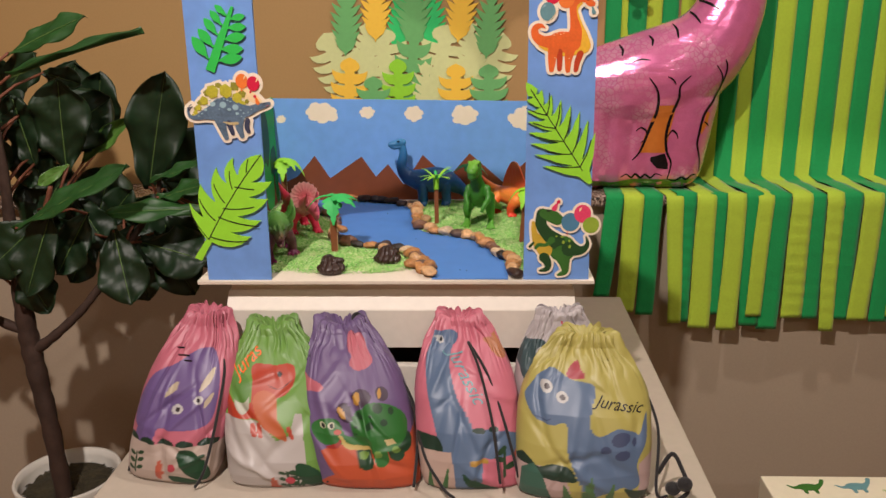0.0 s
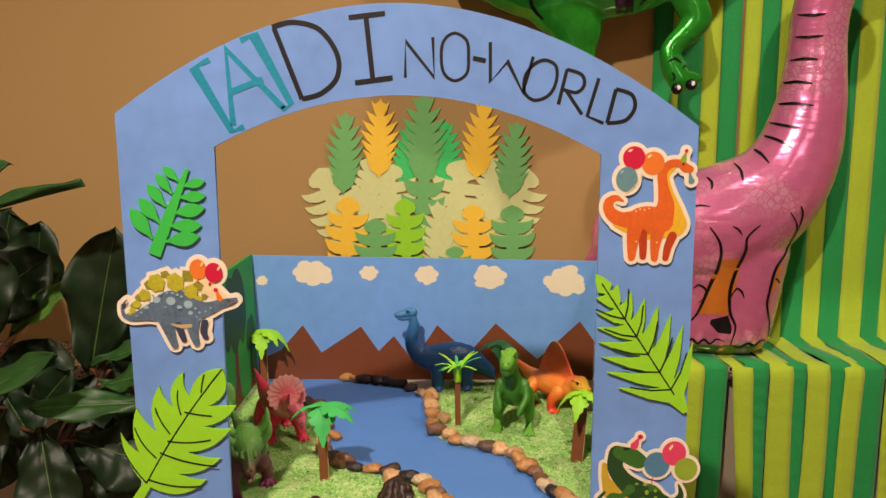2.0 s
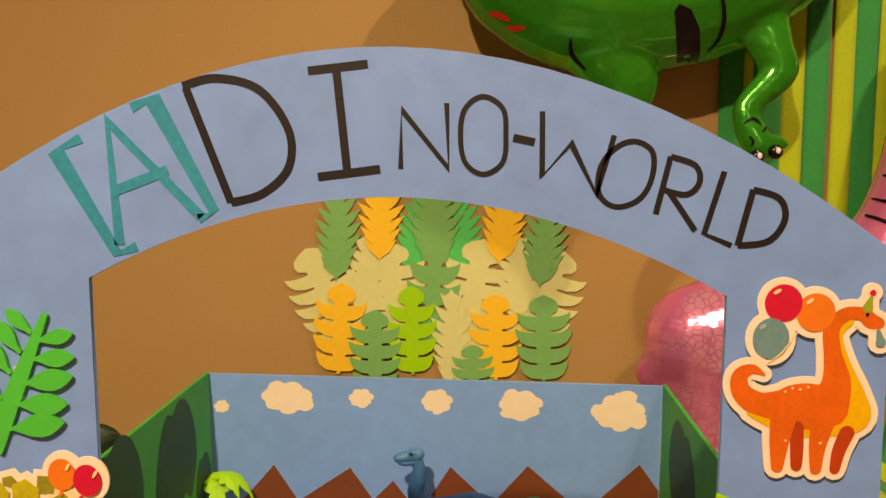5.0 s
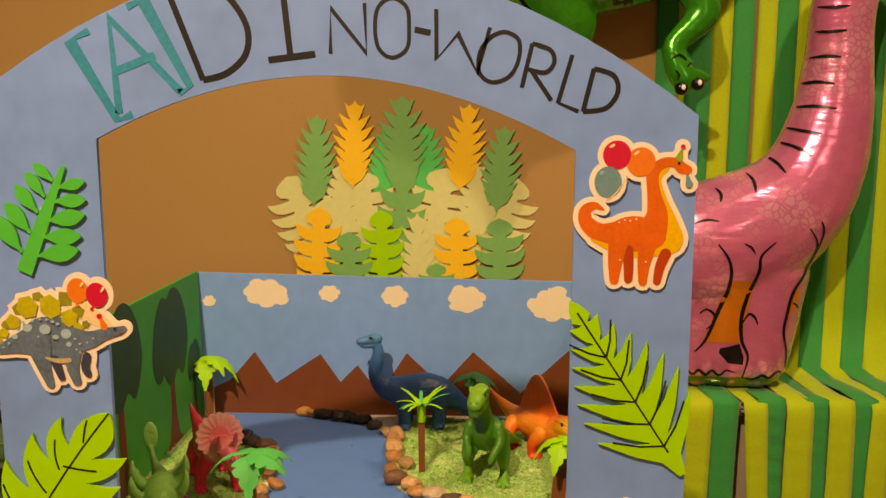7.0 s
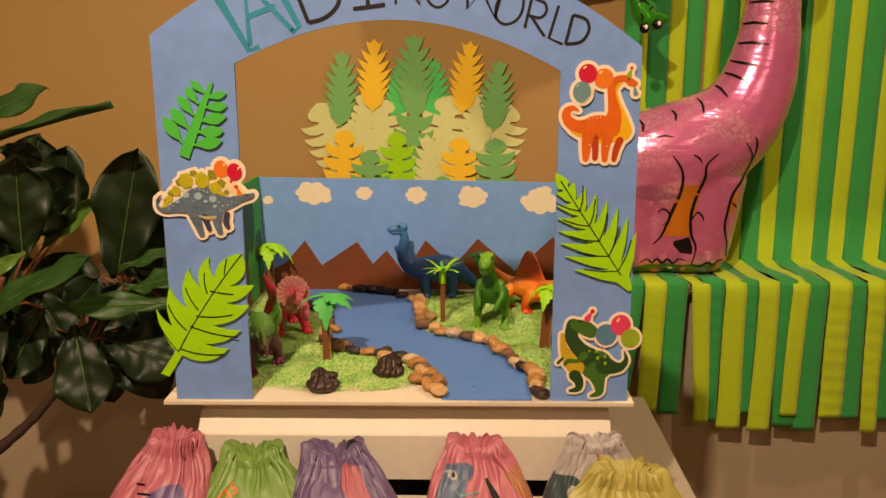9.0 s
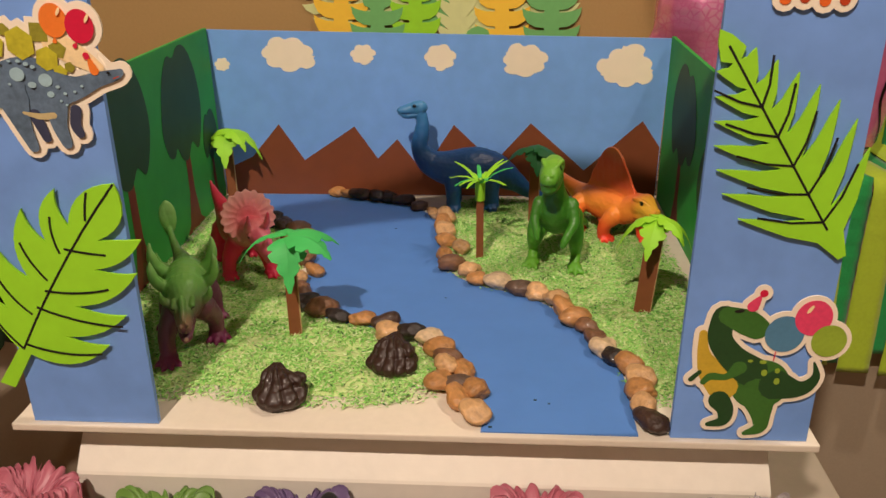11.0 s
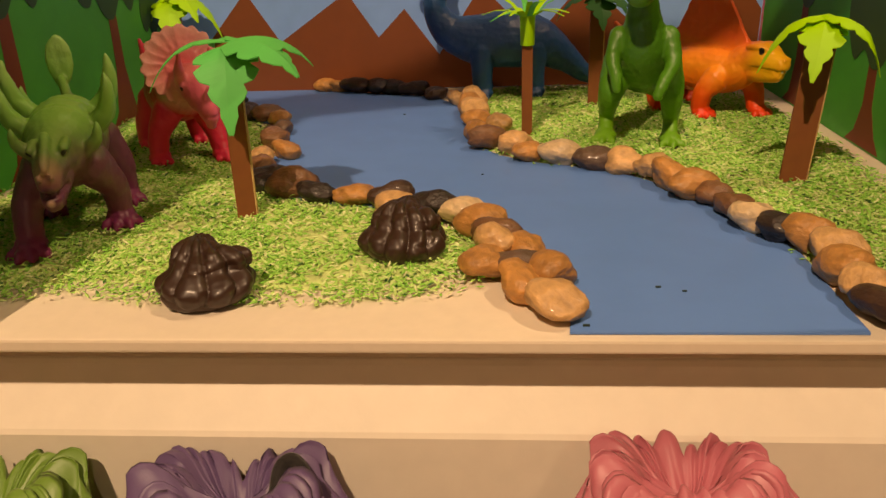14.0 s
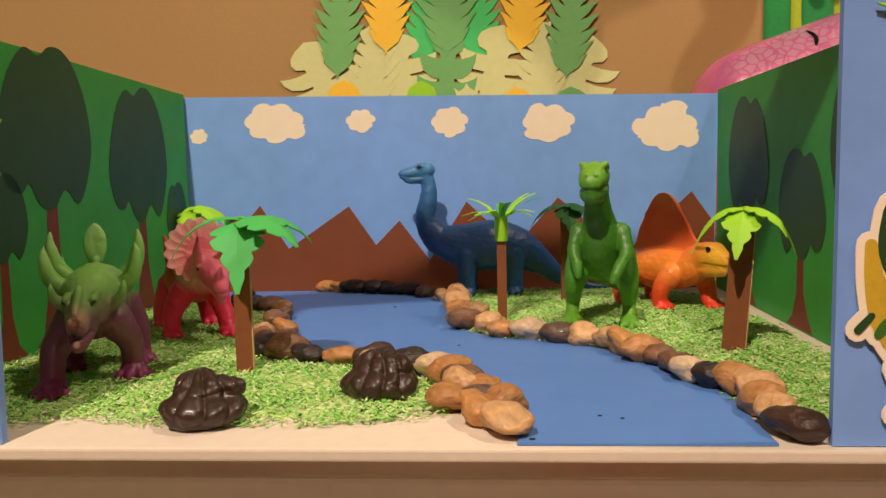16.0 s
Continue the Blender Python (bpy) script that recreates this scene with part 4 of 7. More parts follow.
def shreds(name, poly, count, seed, label):
    g = np.random.default_rng(seed)
    xs, ys = np.array([p[0] for p in poly]), np.array([p[1] for p in poly])
    px, py = np.empty(0), np.empty(0)
    while len(px) < count:
        x, y = g.uniform(xs.min(), xs.max(), count), g.uniform(ys.min(), ys.max(), count)
        x2, y2 = x + g.normal(0, 0.0050, count), y + g.normal(0, 0.0050, count)
        thick = 0.62 + 0.22 * np.sin(x * 70 + 3 * np.sin(y * 41)) + 0.22 * np.sin(y * 83 + 2 * np.sin(x * 57))
        k = inside(x2, y2, poly) & (g.uniform(0, 1, count) < thick)
        px, py = np.append(px, x[k]), np.append(py, y[k])
    px, py = px[:count], py[:count]
    ang, tilt = g.uniform(0, 2 * np.pi, count), g.normal(0, 0.28, count)
    ln, wd = g.uniform(0.0012, 0.0034, count), g.uniform(0.0005, 0.0011, count)
    z = BASE + 0.0012 + np.abs(g.normal(0, 0.0011, count)) + np.abs(np.sin(tilt)) * ln
    u = np.stack([np.cos(ang) * np.cos(tilt), np.sin(ang) * np.cos(tilt), np.sin(tilt)], 1)
    s = np.stack([-np.sin(ang), np.cos(ang), np.zeros(count)], 1)
    up = np.cross(u, s)
    c = np.stack([px, py, z], 1)
    six = np.stack([c + u * ln[:, None], c - u * ln[:, None], c + s * wd[:, None], c - s * wd[:, None], c + up * wd[:, None] * 0.7, c - up * wd[:, None] * 0.7], 1).reshape(-1, 3)
    tri = np.array([(0, 2, 4), (2, 1, 4), (1, 3, 4), (3, 0, 4), (2, 0, 5), (1, 2, 5), (3, 1, 5), (0, 3, 5)])
    faces = (tri[None] + 6 * np.arange(count)[:, None, None]).reshape(-1, 3)
    me = bpy.data.meshes.new(name)
    me.from_pydata(six.tolist(), [], faces.tolist())
    me.materials.append(shred)
    tagged(new(name, me), label, "artificial grass", "", "stuff")


left_lawn = [(x - 0.014, y) for x, y in left_shore if y > 0.045] + [(-0.335, 0.55), (-0.333, 0.06)] + FRONT
right_lawn = [(x + 0.006, y + 0.002) for x, y in right_shore if 0.03 < y < 0.5] + [(0.03, 0.56), (0.20, 0.57), (0.285, 0.50), (0.296, 0.30), (0.30, 0.10), (0.25, 0.03)]
under = mat("pale glued paper", srgb(204, 220, 150), 0.8, grain=160, vary=0.25, bump=0.3, spread=40)
for lawn in (left_lawn, right_lawn):
    bm = bmesh.new()
    mx, my = sum(p[0] for p in lawn) / len(lawn), sum(p[1] for p in lawn) / len(lawn)
    up = [bm.verts.new((x + 0.05 * (mx - x) + 0.003 * math.sin(i * 2.3), y + 0.09 * (my - y) + 0.003 * math.cos(i * 1.7), BASE + 0.0005)) for i, (x, y) in enumerate(lawn)]
    down = [bm.verts.new((v.co.x, v.co.y, BASE + 0.0001)) for v in up]
    bm.faces.new(up)
    for i in range(len(up)):
        bm.faces.new((up[i], down[i], down[(i + 1) % len(up)], up[(i + 1) % len(up)]))
    tagged(part("lawn_paper", bm, under), "pale glued paper under the model grass", "model lawn", "model lawns")
shreds("grass_shreds", left_lawn, 24000, 3, "dyed green paper grass shreds scattered on the white base")
shreds("grass_shreds", right_lawn, 29000, 4, "dyed green paper grass shreds scattered on the white base")

# ---- clay mounds ----
clay = mat("dark brown glossy clay", srgb(52, 34, 27), 0.42, grain=90, vary=0.2, bump=0.15, coat=0.12, dist=0.0015)


def clay_mound(seed):
    bm = bmesh.new()
    ball(bm, (0, -0.002, 0.010), (0.0250, 0.0225, 0.0150), 22, 14)
    ball(bm, (0.0, 0.002, 0.018), (0.0190, 0.0180, 0.0140), 20, 12)
    ball(bm, (-0.004, 0.006, 0.025), (0.0130, 0.0135, 0.0115), 16, 10)
    tube(bm, [(-0.004, 0.004, 0.020), (-0.004, 0.014, 0.026), (-0.005, 0.024, 0.030)], [0.0150, 0.0110, 0.0030], 12)
    tube(bm, [(0.004, 0.0, 0.022), (0.016, 0.002, 0.024), (0.021, 0.006, 0.024)], [0.0110, 0.0085, 0.004], 12)
    me = merged(bm, 0.0008, 6)
    off = Vector((seed, 0, 0))

    def grooves(p):
        a = math.atan2(p.y - 0.020, p.x + 0.004)
        fan = abs(math.sin(9.0 * a + 1.3 * noise.noise(p * 36 + off) + seed)) ** 0.6 - 0.7
        layer = abs(math.sin(210 * (p.z - 0.5 * p.y) + 60 * p.x + 1.6 * noise.noise(p * 45 + off))) ** 0.5 - 0.7
        return 0.0036 * fan * min(1.0, p.z / 0.010) + 0.0014 * layer + 0.0018 * noise.noise(p * 60 + off) + 0.0008 * noise.noise(p * 170 + off)

    swell(me, grooves, lambda p: (p.x, p.y, max(p.z, 0.0)))
    me.materials.append(clay)
    return me


for x, y, turn, seed in ((-0.117, 0.028, 8, 3), (-0.022, 0.088, -14, 8)):
    ob = new("clay_mound", clay_mound(seed))
    ob.matrix_basis = pose(x, y, BASE + 0.001, 0, 0, turn) @ Matrix.Diagonal((1.0, 1.0, 0.78, 1))
    tagged(ob, "dark brown glossy modelling clay mound on the grass", "clay mound", "clay mounds")

# ---- toy dinosaurs ----
def toy_mat(name, stops, eyes=(), rough=0.44, axis="Z", lo=0.0, hi=0.16, patches=()):
    """Moulded plastic: paint shading from one colour to the next along an axis of the toy, black eye dots, fine skin."""
    m = bpy.data.materials.new(name)
    m.use_nodes = True
    t, ns = m.node_tree, m.node_tree.nodes
    b = ns["Principled BSDF"]
    co, sep, mr, rp = ns.new("ShaderNodeTexCoord"), ns.new("ShaderNodeSeparateXYZ"), ns.new("ShaderNodeMapRange"), ns.new("ShaderNodeValToRGB")
    nz = ns.new("ShaderNodeTexNoise")
    nz.inputs["Scale"].default_value = 45
    t.links.new(co.outputs["Object"], nz.inputs["Vector"])
    t.links.new(co.outputs["Object"], sep.inputs[0])
    t.links.new(sep.outputs[axis], mr.inputs["Value"])
    mr.inputs["From Min"].default_value, mr.inputs["From Max"].default_value = lo, hi
    jit = ns.new("ShaderNodeMath")
    jit.operation = "MULTIPLY_ADD"
    jit.inputs[1].default_value = 0.16
    t.links.new(nz.outputs["Fac"], jit.inputs[0])
    sub = ns.new("ShaderNodeMath")
    sub.operation = "SUBTRACT"
    sub.inputs[1].default_value = 0.08
    t.links.new(mr.outputs[0], sub.inputs[0])
    t.links.new(sub.outputs[0], jit.inputs[2])
    t.links.new(jit.outputs[0], rp.inputs["Fac"])
    e = rp.color_ramp.elements
    e[0].position, e[0].color = stops[0][0], (*srgb(*stops[0][1]), 1)
    e[1].position, e[1].color = stops[-1][0], (*srgb(*stops[-1][1]), 1)
    for pos, c in stops[1:-1]:
        e.new(pos).color = (*srgb(*c), 1)
    colour = rp.outputs["Color"]
    for centre, radius, c, soft in list(patches) + [(p, r, (14, 12, 12), 0.0004) for p, r in eyes]:
        d, k, mx = ns.new("ShaderNodeVectorMath"), ns.new("ShaderNodeMapRange"), ns.new("ShaderNodeMix")
        d.operation = "DISTANCE"
        d.inputs[1].default_value = centre
        t.links.new(co.outputs["Object"], d.inputs[0])
        k.inputs["From Min"].default_value, k.inputs["From Max"].default_value = radius + soft, radius - soft
        t.links.new(d.outputs["Value"], k.inputs["Value"])
        mx.data_type = "RGBA"
        t.links.new(k.outputs[0], mx.inputs[0])
        t.links.new(colour, mx.inputs[6])
        mx.inputs[7].default_value = (*srgb(*c), 1)
        colour = mx.outputs[2]
    t.links.new(colour, b.inputs["Base Color"])
    b.inputs["Roughness"].default_value = rough
    vo, bp = ns.new("ShaderNodeTexVoronoi"), ns.new("ShaderNodeBump")
    vo.inputs["Scale"].default_value = 420
    t.links.new(co.outputs["Object"], vo.inputs["Vector"])
    t.links.new(vo.outputs["Distance"], bp.inputs["Height"])
    bp.inputs["Strength"].default_value, bp.inputs["Distance"].default_value = 0.22, 0.0006
    t.links.new(bp.outputs["Normal"], b.inputs["Normal"])
    return m


def groove(d, width, depth):
    """Depth of a groove at the distance d from its middle."""
    return depth * math.exp(-(d / width) ** 2)


def limbs(bm, *rows):
    """Each row: control points (x, y, z, r), swept along a spline."""
    for ctrl in rows:
        s = spline(ctrl, 8, False)
        tube(bm, [p[:3] for p in s], [p[3] for p in s], 24)
        for p in (s[0], s[-1]):
            ball(bm, p[:3], p[3] * 0.98, 16, 10)


def foot(bm, x, y, turn, r, toes=3, length=1.5):
    """A foot with blunt toes, pointing along turn (degrees, 0 is -y)."""
    ball(bm, (x, y, r * 0.62), (r * 1.08, r * 1.1, r * 0.66), 10, 6)
    for k in range(toes):
        a = radians(turn + (k - (toes - 1) / 2) * 38)
        dx, dy = math.sin(a), -math.cos(a)
        tube(bm, [(x + dx * r * 0.4, y + dy * r * 0.4, r * 0.55), (x + dx * r * length, y + dy * r * length, r * 0.32), (x + dx * r * (length + 0.35), y + dy * r * (length + 0.35), r * 0.14)], [r * 0.5, r * 0.36, r * 0.1], 8)


def toy(name, bm, m, material, label, voxel=0.0014, smooth=3, carve=None):
    """One moulded figure; carve(p) gives the depth of grooves such as a mouth line or folds of skin."""
    me = merged(bm, voxel, smooth)
    swell(me, lambda p: 0.0006 * noise.noise(p * 85) + 0.0004 * noise.noise(p * 230) - (carve(p) if carve else 0), lambda p: (p.x, p.y, max(p.z, 0.0002)))
    me.materials.append(material)
    ob = new(name, me)
    ob.matrix_basis = m
    return tagged(ob, label, "toy dinosaur", "toy dinosaurs")


# tyrannosaur
bm = bmesh.new()
limbs(bm, [(0, 0.050, 0.060, 0.018), (0, 0.020, 0.064, 0.0245), (0, -0.004, 0.079, 0.0220), (-0.001, -0.014, 0.097, 0.0150), (-0.002, -0.020, 0.116, 0.0110), (-0.003, -0.022, 0.130, 0.0112)])
limbs(bm, [(-0.003, -0.018, 0.1370, 0.0120), (-0.004, -0.036, 0.1370, 0.0126), (-0.0045, -0.049, 0.1335, 0.0118), (-0.005, -0.057, 0.1305, 0.0100)], [(-0.003, -0.024, 0.127, 0.0114), (-0.0045, -0.045, 0.1235, 0.0114), (-0.005, -0.053, 0.1220, 0.0096)])
for s in (-1, 1):
    limbs(bm, [(-0.003 + s * 0.0096, -0.028, 0.1440, 0.0028), (-0.004 + s * 0.0094, -0.038, 0.1468, 0.0028), (-0.0045 + s * 0.0058, -0.050, 0.1432, 0.0018)])
    ball(bm, (-0.005 + s * 0.0035, -0.0630, 0.1376), (0.0022, 0.0024, 0.0018), 8, 6)
for s, fx, fy in ((-1, -0.0265, 0.004), (1, 0.0250, -0.002)):
    limbs(bm, [(s * 0.016, 0.016, 0.062, 0.0160), (s * 0.0235, 0.002, 0.042, 0.0106), (fx, fy + 0.012, 0.020, 0.0064), (fx, fy + 0.004, 0.007, 0.0066)])
    foot(bm, fx, fy, s * 10, 0.0088)
limbs(bm, [(-0.0185, -0.010, 0.088, 0.0080), (-0.0225, -0.018, 0.073, 0.0062), (-0.0195, -0.026, 0.059, 0.0050), (-0.0185, -0.029, 0.050, 0.0034)])
limbs(bm, [(0.0185, -0.010, 0.088, 0.0080), (0.0225, -0.020, 0.070, 0.0064), (0.0165, -0.032, 0.056, 0.0050), (0.0125, -0.036, 0.046, 0.0040)])
limbs(bm, [(0, 0.03, 0.058, 0.022), (0.008, 0.07, 0.042, 0.015), (0.018, 0.105, 0.026, 0.009), (0.03, 0.13, 0.012, 0.004)])


def tyrannosaur_lines(p):
    mouth = groove(p.z - 0.1262 - 0.10 * (p.y + 0.058), 0.0012, 0.0020) if p.z > 0.115 and p.y < -0.030 else 0
    chest = groove(abs(p.x) - 0.0135 - 0.10 * (0.09 - p.z), 0.0013, 0.0008) if 0.062 < p.z < 0.096 and p.y < -0.012 else 0
    return mouth + 0.5 * chest + (0.00012 * abs(math.sin(p.z * 620)) if 0.092 < p.z < 0.122 else 0)


toy("toy_tyrannosaur", bm, pose(0.146, 0.320, BASE + 0.0012, 0, 0, -9), toy_mat("green toy plastic", [(0.0, (104, 168, 44)), (0.25, (74, 142, 38)), (0.55, (62, 124, 34)), (0.78, (78, 142, 38)), (0.92, (118, 178, 52)), (1.0, (146, 196, 66))], [((-0.0158, -0.0440, 0.1416), 0.0030), ((0.0072, -0.0440, 0.1416), 0.0030)]), "green plastic toy tyrannosaur standing upright on the grass", 0.0011, 2, tyrannosaur_lines)

# long-necked dinosaur
bm = bmesh.new()
limbs(bm, [(-0.064, 0, 0.142, 0.0088), (-0.060, 0, 0.130, 0.0088), (-0.061, 0, 0.112, 0.0108), (-0.064, 0, 0.090, 0.0128), (-0.050, 0, 0.068, 0.0185), (-0.02, 0, 0.058, 0.0260), (0.015, 0, 0.058, 0.0300), (0.045, 0, 0.052, 0.025), (0.072, 0, 0.036, 0.015), (0.095, 0.004, 0.018, 0.0095), (0.125, 0.008, 0.007, 0.005), (0.15, 0.006, 0.004, 0.002)])
ball(bm, (-0.0655, -0.001, 0.1478), (0.0136, 0.0096, 0.0098), 18, 12)
limbs(bm, [(-0.070, -0.001, 0.1468, 0.0086), (-0.081, -0.002, 0.1448, 0.0076), (-0.0890, -0.0025, 0.1432, 0.0064)], [(-0.068, -0.001, 0.1404, 0.0076), (-0.079, -0.002, 0.1380, 0.0060), (-0.085, -0.0025, 0.1380, 0.0050)])
ball(bm, (-0.0690, -0.0090, 0.1520), (0.0052, 0.0026, 0.0030), 10, 7)
ball(bm, (-0.0690, 0.0075, 0.1520), (0.0052, 0.0026, 0.0030), 10, 7)
for x, y in ((-0.018, -0.017), (-0.014, 0.017), (0.037, -0.017), (0.041, 0.017)):
    limbs(bm, [(x, y * 0.8, 0.05, 0.015), (x, y, 0.025, 0.0105), (x, y, 0.006, 0.0105)])
    foot(bm, x, y - 0.002, -20, 0.0105, 3, 1.1)


def neck_lines(p):
    mouth = groove(p.z - 0.1404 + 0.10 * (p.x + 0.085) - 4.0 * (p.x + 0.085) ** 2, 0.0009, 0.0013) if p.x < -0.066 and p.z > 0.13 else 0
    folds = 0.00014 * abs(math.sin(p.z * 520 + p.x * 160)) if p.x < -0.045 and p.z < 0.136 else 0.00010 * abs(math.sin(p.x * 300))
    return mouth + folds


toy("toy_brachiosaur", bm, pose(0.031, 0.534, BASE + 0.0012, 0, 0, 6), toy_mat("blue toy plastic", [(0.0, (36, 92, 152)), (0.45, (28, 70, 126)), (0.75, (48, 106, 164)), (1.0, (70, 134, 186))], [((-0.0705, -0.0110, 0.1516), 0.0026), ((-0.0705, 0.0095, 0.1516), 0.0026)]), "dark blue plastic toy long-necked dinosaur beside the backdrop", 0.0011, 2, neck_lines)

# sail-backed dinosaur
bm = bmesh.new()
limbs(bm, [(-0.012, 0.122, 0.080, 0.002), (-0.008, 0.100, 0.064, 0.006), (0, 0.07, 0.047, 0.013), (0, 0.04, 0.043, 0.0205), (0, 0.0, 0.043, 0.0245), (0, -0.034, 0.045, 0.0205), (0.001, -0.050, 0.056, 0.0168), (-0.002, -0.068, 0.060, 0.0148), (-0.006, -0.083, 0.0575, 0.0114), (-0.008, -0.091, 0.0565, 0.0088)])
limbs(bm, [(0.0, -0.054, 0.048, 0.012), (-0.005, -0.080, 0.0475, 0.0084), (-0.0075, -0.088, 0.0475, 0.0066)])
for s in (-1, 1):
    limbs(bm, [(-0.001 + s * 0.0112, -0.056, 0.0700, 0.0028), (-0.003 + s * 0.0105, -0.068, 0.0715, 0.0030), (-0.005 + s * 0.0066, -0.081, 0.0680, 0.0020)])
    ball(bm, (-0.0088 + s * 0.004, -0.0965, 0.0615), (0.002, 0.002, 0.0018), 8, 6)
for hx, hy, fx, fy, r in ((-0.018, -0.026, -0.0260, -0.014, 0.0115), (0.018, -0.034, 0.0200, -0.048, 0.0115), (-0.018, 0.044, -0.030, 0.040, 0.012), (0.018, 0.044, 0.030, 0.046, 0.012)):
    limbs(bm, [(hx, hy, 0.038, r * 1.2), (hx * 0.4 + fx * 0.75, hy * 0.4 + fy * 0.6, 0.025, r * 0.92), (fx, fy, 0.008, r * 0.78)])
    foot(bm, fx, fy - 0.003, -6, 0.0098, 4, 1.3)
sail = [(0.050, 0.05), (0.040, 0.080), (0.026, 0.108), (0.012, 0.124), (-0.002, 0.127), (-0.016, 0.118), (-0.036, 0.090), (-0.055, 0.062)]
fin = spline(sail, 4, False) + [(-0.050, 0.048), (0.052, 0.042)]
vs = [[bm.verts.new((x, y, z)) for y, z in fin] for x in (-0.0026, 0.0026)]
bm.faces.new(vs[0])
bm.faces.new(vs[1][::-1])
for i in range(len(fin)):
    j = (i + 1) % len(fin)
    bm.faces.new((vs[0][i], vs[0][j], vs[1][j], vs[1][i]))


def sail_lines(p):
    mouth = groove(p.z - 0.0515 - 0.05 * (p.y + 0.09), 0.0010, 0.0014) if p.y < -0.064 else 0
    ribs = 0.0004 * abs(math.sin(p.y * 260 - p.z * 40)) if p.z > 0.07 and p.y > -0.045 else 0
    return mouth + ribs + (0.00012 * abs(math.sin(p.y * 420)) if p.y > -0.06 and p.z < 0.07 else 0)


TEETH = [((-0.0070 + 0.0098 * math.sin(a), -0.086 - 0.0108 * math.cos(a), 0.0508), 0.0013, (238, 226, 200), 0.0006) for a in (-1.5, -1.0, -0.5, 0.0, 0.5, 1.0, 1.5)]
toy("toy_dimetrodon", bm, pose(0.226, 0.437, BASE + 0.0012, 0, 0, 39) @ Matrix.Diagonal((0.9, 0.88, 0.93, 1)), toy_mat("orange toy plastic", [(0.0, (240, 62, 40)), (0.2, (242, 88, 38)), (0.38, (246, 148, 52)), (0.5, (240, 132, 52)), (0.62, (232, 100, 54)), (0.85, (226, 92, 50)), (1.0, (226, 124, 68))], [((-0.0165, -0.0730, 0.0680), 0.0034), ((0.0102, -0.0735, 0.0680), 0.0034)], hi=0.125, patches=[((-0.005, -0.082, 0.060), 0.022, (246, 186, 56), 0.010)] + TEETH), "orange and yellow plastic toy sail-backed dinosaur", 0.0011, 2, sail_lines)

# horned dinosaur
bm = bmesh.new()
limbs(bm, [(-0.010, 0.122, 0.094, 0.002), (-0.008, 0.108, 0.080, 0.006), (-0.003, 0.084, 0.060, 0.014), (0, 0.055, 0.054, 0.024), (0, 0.015, 0.058, 0.028), (0, -0.018, 0.062, 0.021), (0, -0.042, 0.074, 0.0165), (0.002, -0.058, 0.070, 0.0145), (0.004, -0.070, 0.061, 0.0115), (0.005, -0.077, 0.051, 0.0080), (0.005, -0.078, 0.043, 0.0042)])
tilt = pose(0, -0.028, 0.086, -20, 0, 0)
disc = []
for k in range(152):
    a = 2 * math.pi * k / 152
    r = 0.0350 * (1.0 + 0.13 * (abs(math.sin(9.5 * a)) - 0.5)) * (1.0 if math.sin(a) > -0.5 else 0.93)
    disc.append((r * math.cos(a), r * math.sin(a)))
rim = [[bm.verts.new(tilt @ Vector((x * q, y + 0.004 * (1 - q) + 0.003 * abs(x) / 0.034, z * q))) for x, z in disc] for q, y in ((0.5, -0.0030), (1.0, -0.0012), (1.0, 0.0012), (0.5, 0.0030))]
bm.faces.new(rim[0])
bm.faces.new(rim[3][::-1])
for a, b in zip(rim, rim[1:]):
    for k in range(152):
        bm.faces.new((a[k], a[(k + 1) % 152], b[(k + 1) % 152], b[k]))
for s in (-1, 1):
    limbs(bm, [(s * 0.010, -0.054, 0.076, 0.0055), (s * 0.0125, -0.066, 0.090, 0.0040), (s * 0.0125, -0.072, 0.104, 0.0014)])
    ball(bm, (0.002 + s * 0.0125, -0.060, 0.074), (0.0030, 0.0050, 0.0040), 10, 7)
for hx, hy, fx, fy, r in ((-0.016, -0.008, -0.030, -0.012, 0.0125), (0.016, -0.008, 0.022, -0.032, 0.0125), (-0.015, 0.055, -0.026, 0.062, 0.015), (0.015, 0.055, 0.022, 0.050, 0.015)):
    limbs(bm, [(hx, hy, 0.045, r * 1.08), (fx * 0.9, hy * 0.5 + fy * 0.5, 0.027, r * 0.78), (fx, fy, 0.008, r * 0.68)])
    foot(bm, fx, fy - 0.002, 0, 0.0098, 3, 1.2)
limbs(bm, [(0.004, -0.078, 0.064, 0.0044), (0.004, -0.087, 0.076, 0.0014)])


def frill_lines(p):
    q = tilt.inverted() @ p
    ribs = 0.0007 * abs(math.sin(9.5 * math.atan2(q.z, q.x))) if abs(q.y) < 0.007 and Vector((q.x, q.z)).length > 0.016 else 0
    return ribs + (groove(p.z - 0.0535 - 0.25 * (p.y + 0.07), 0.0009, 0.0014) if p.y < -0.054 and p.z < 0.07 else 0)


toy("toy_horned_dinosaur", bm, pose(-0.2240, 0.302, BASE + 0.0012, 0, 0, 33) @ Matrix.Diagonal((0.90, 0.88, 0.90, 1)), toy_mat("red toy plastic", [(0.0, (252, 56, 98)), (0.3, (250, 56, 92)), (0.55, (226, 50, 78)), (0.8, (230, 66, 94)), (1.0, (250, 140, 154))], [((-0.0135, -0.0635, 0.0720), 0.0022), ((0.0170, -0.0625, 0.0720), 0.0022)], hi=0.12, patches=[((0, -0.030, 0.088), 0.040, (255, 186, 178), 0.006), ((0, -0.036, 0.086), 0.022, (246, 92, 112), 0.016), ((0.003, -0.088, 0.058), 0.036, (252, 118, 146), 0.012)]), "crimson plastic toy horned dinosaur with a pale pink frill", 0.0011, 2, frill_lines)

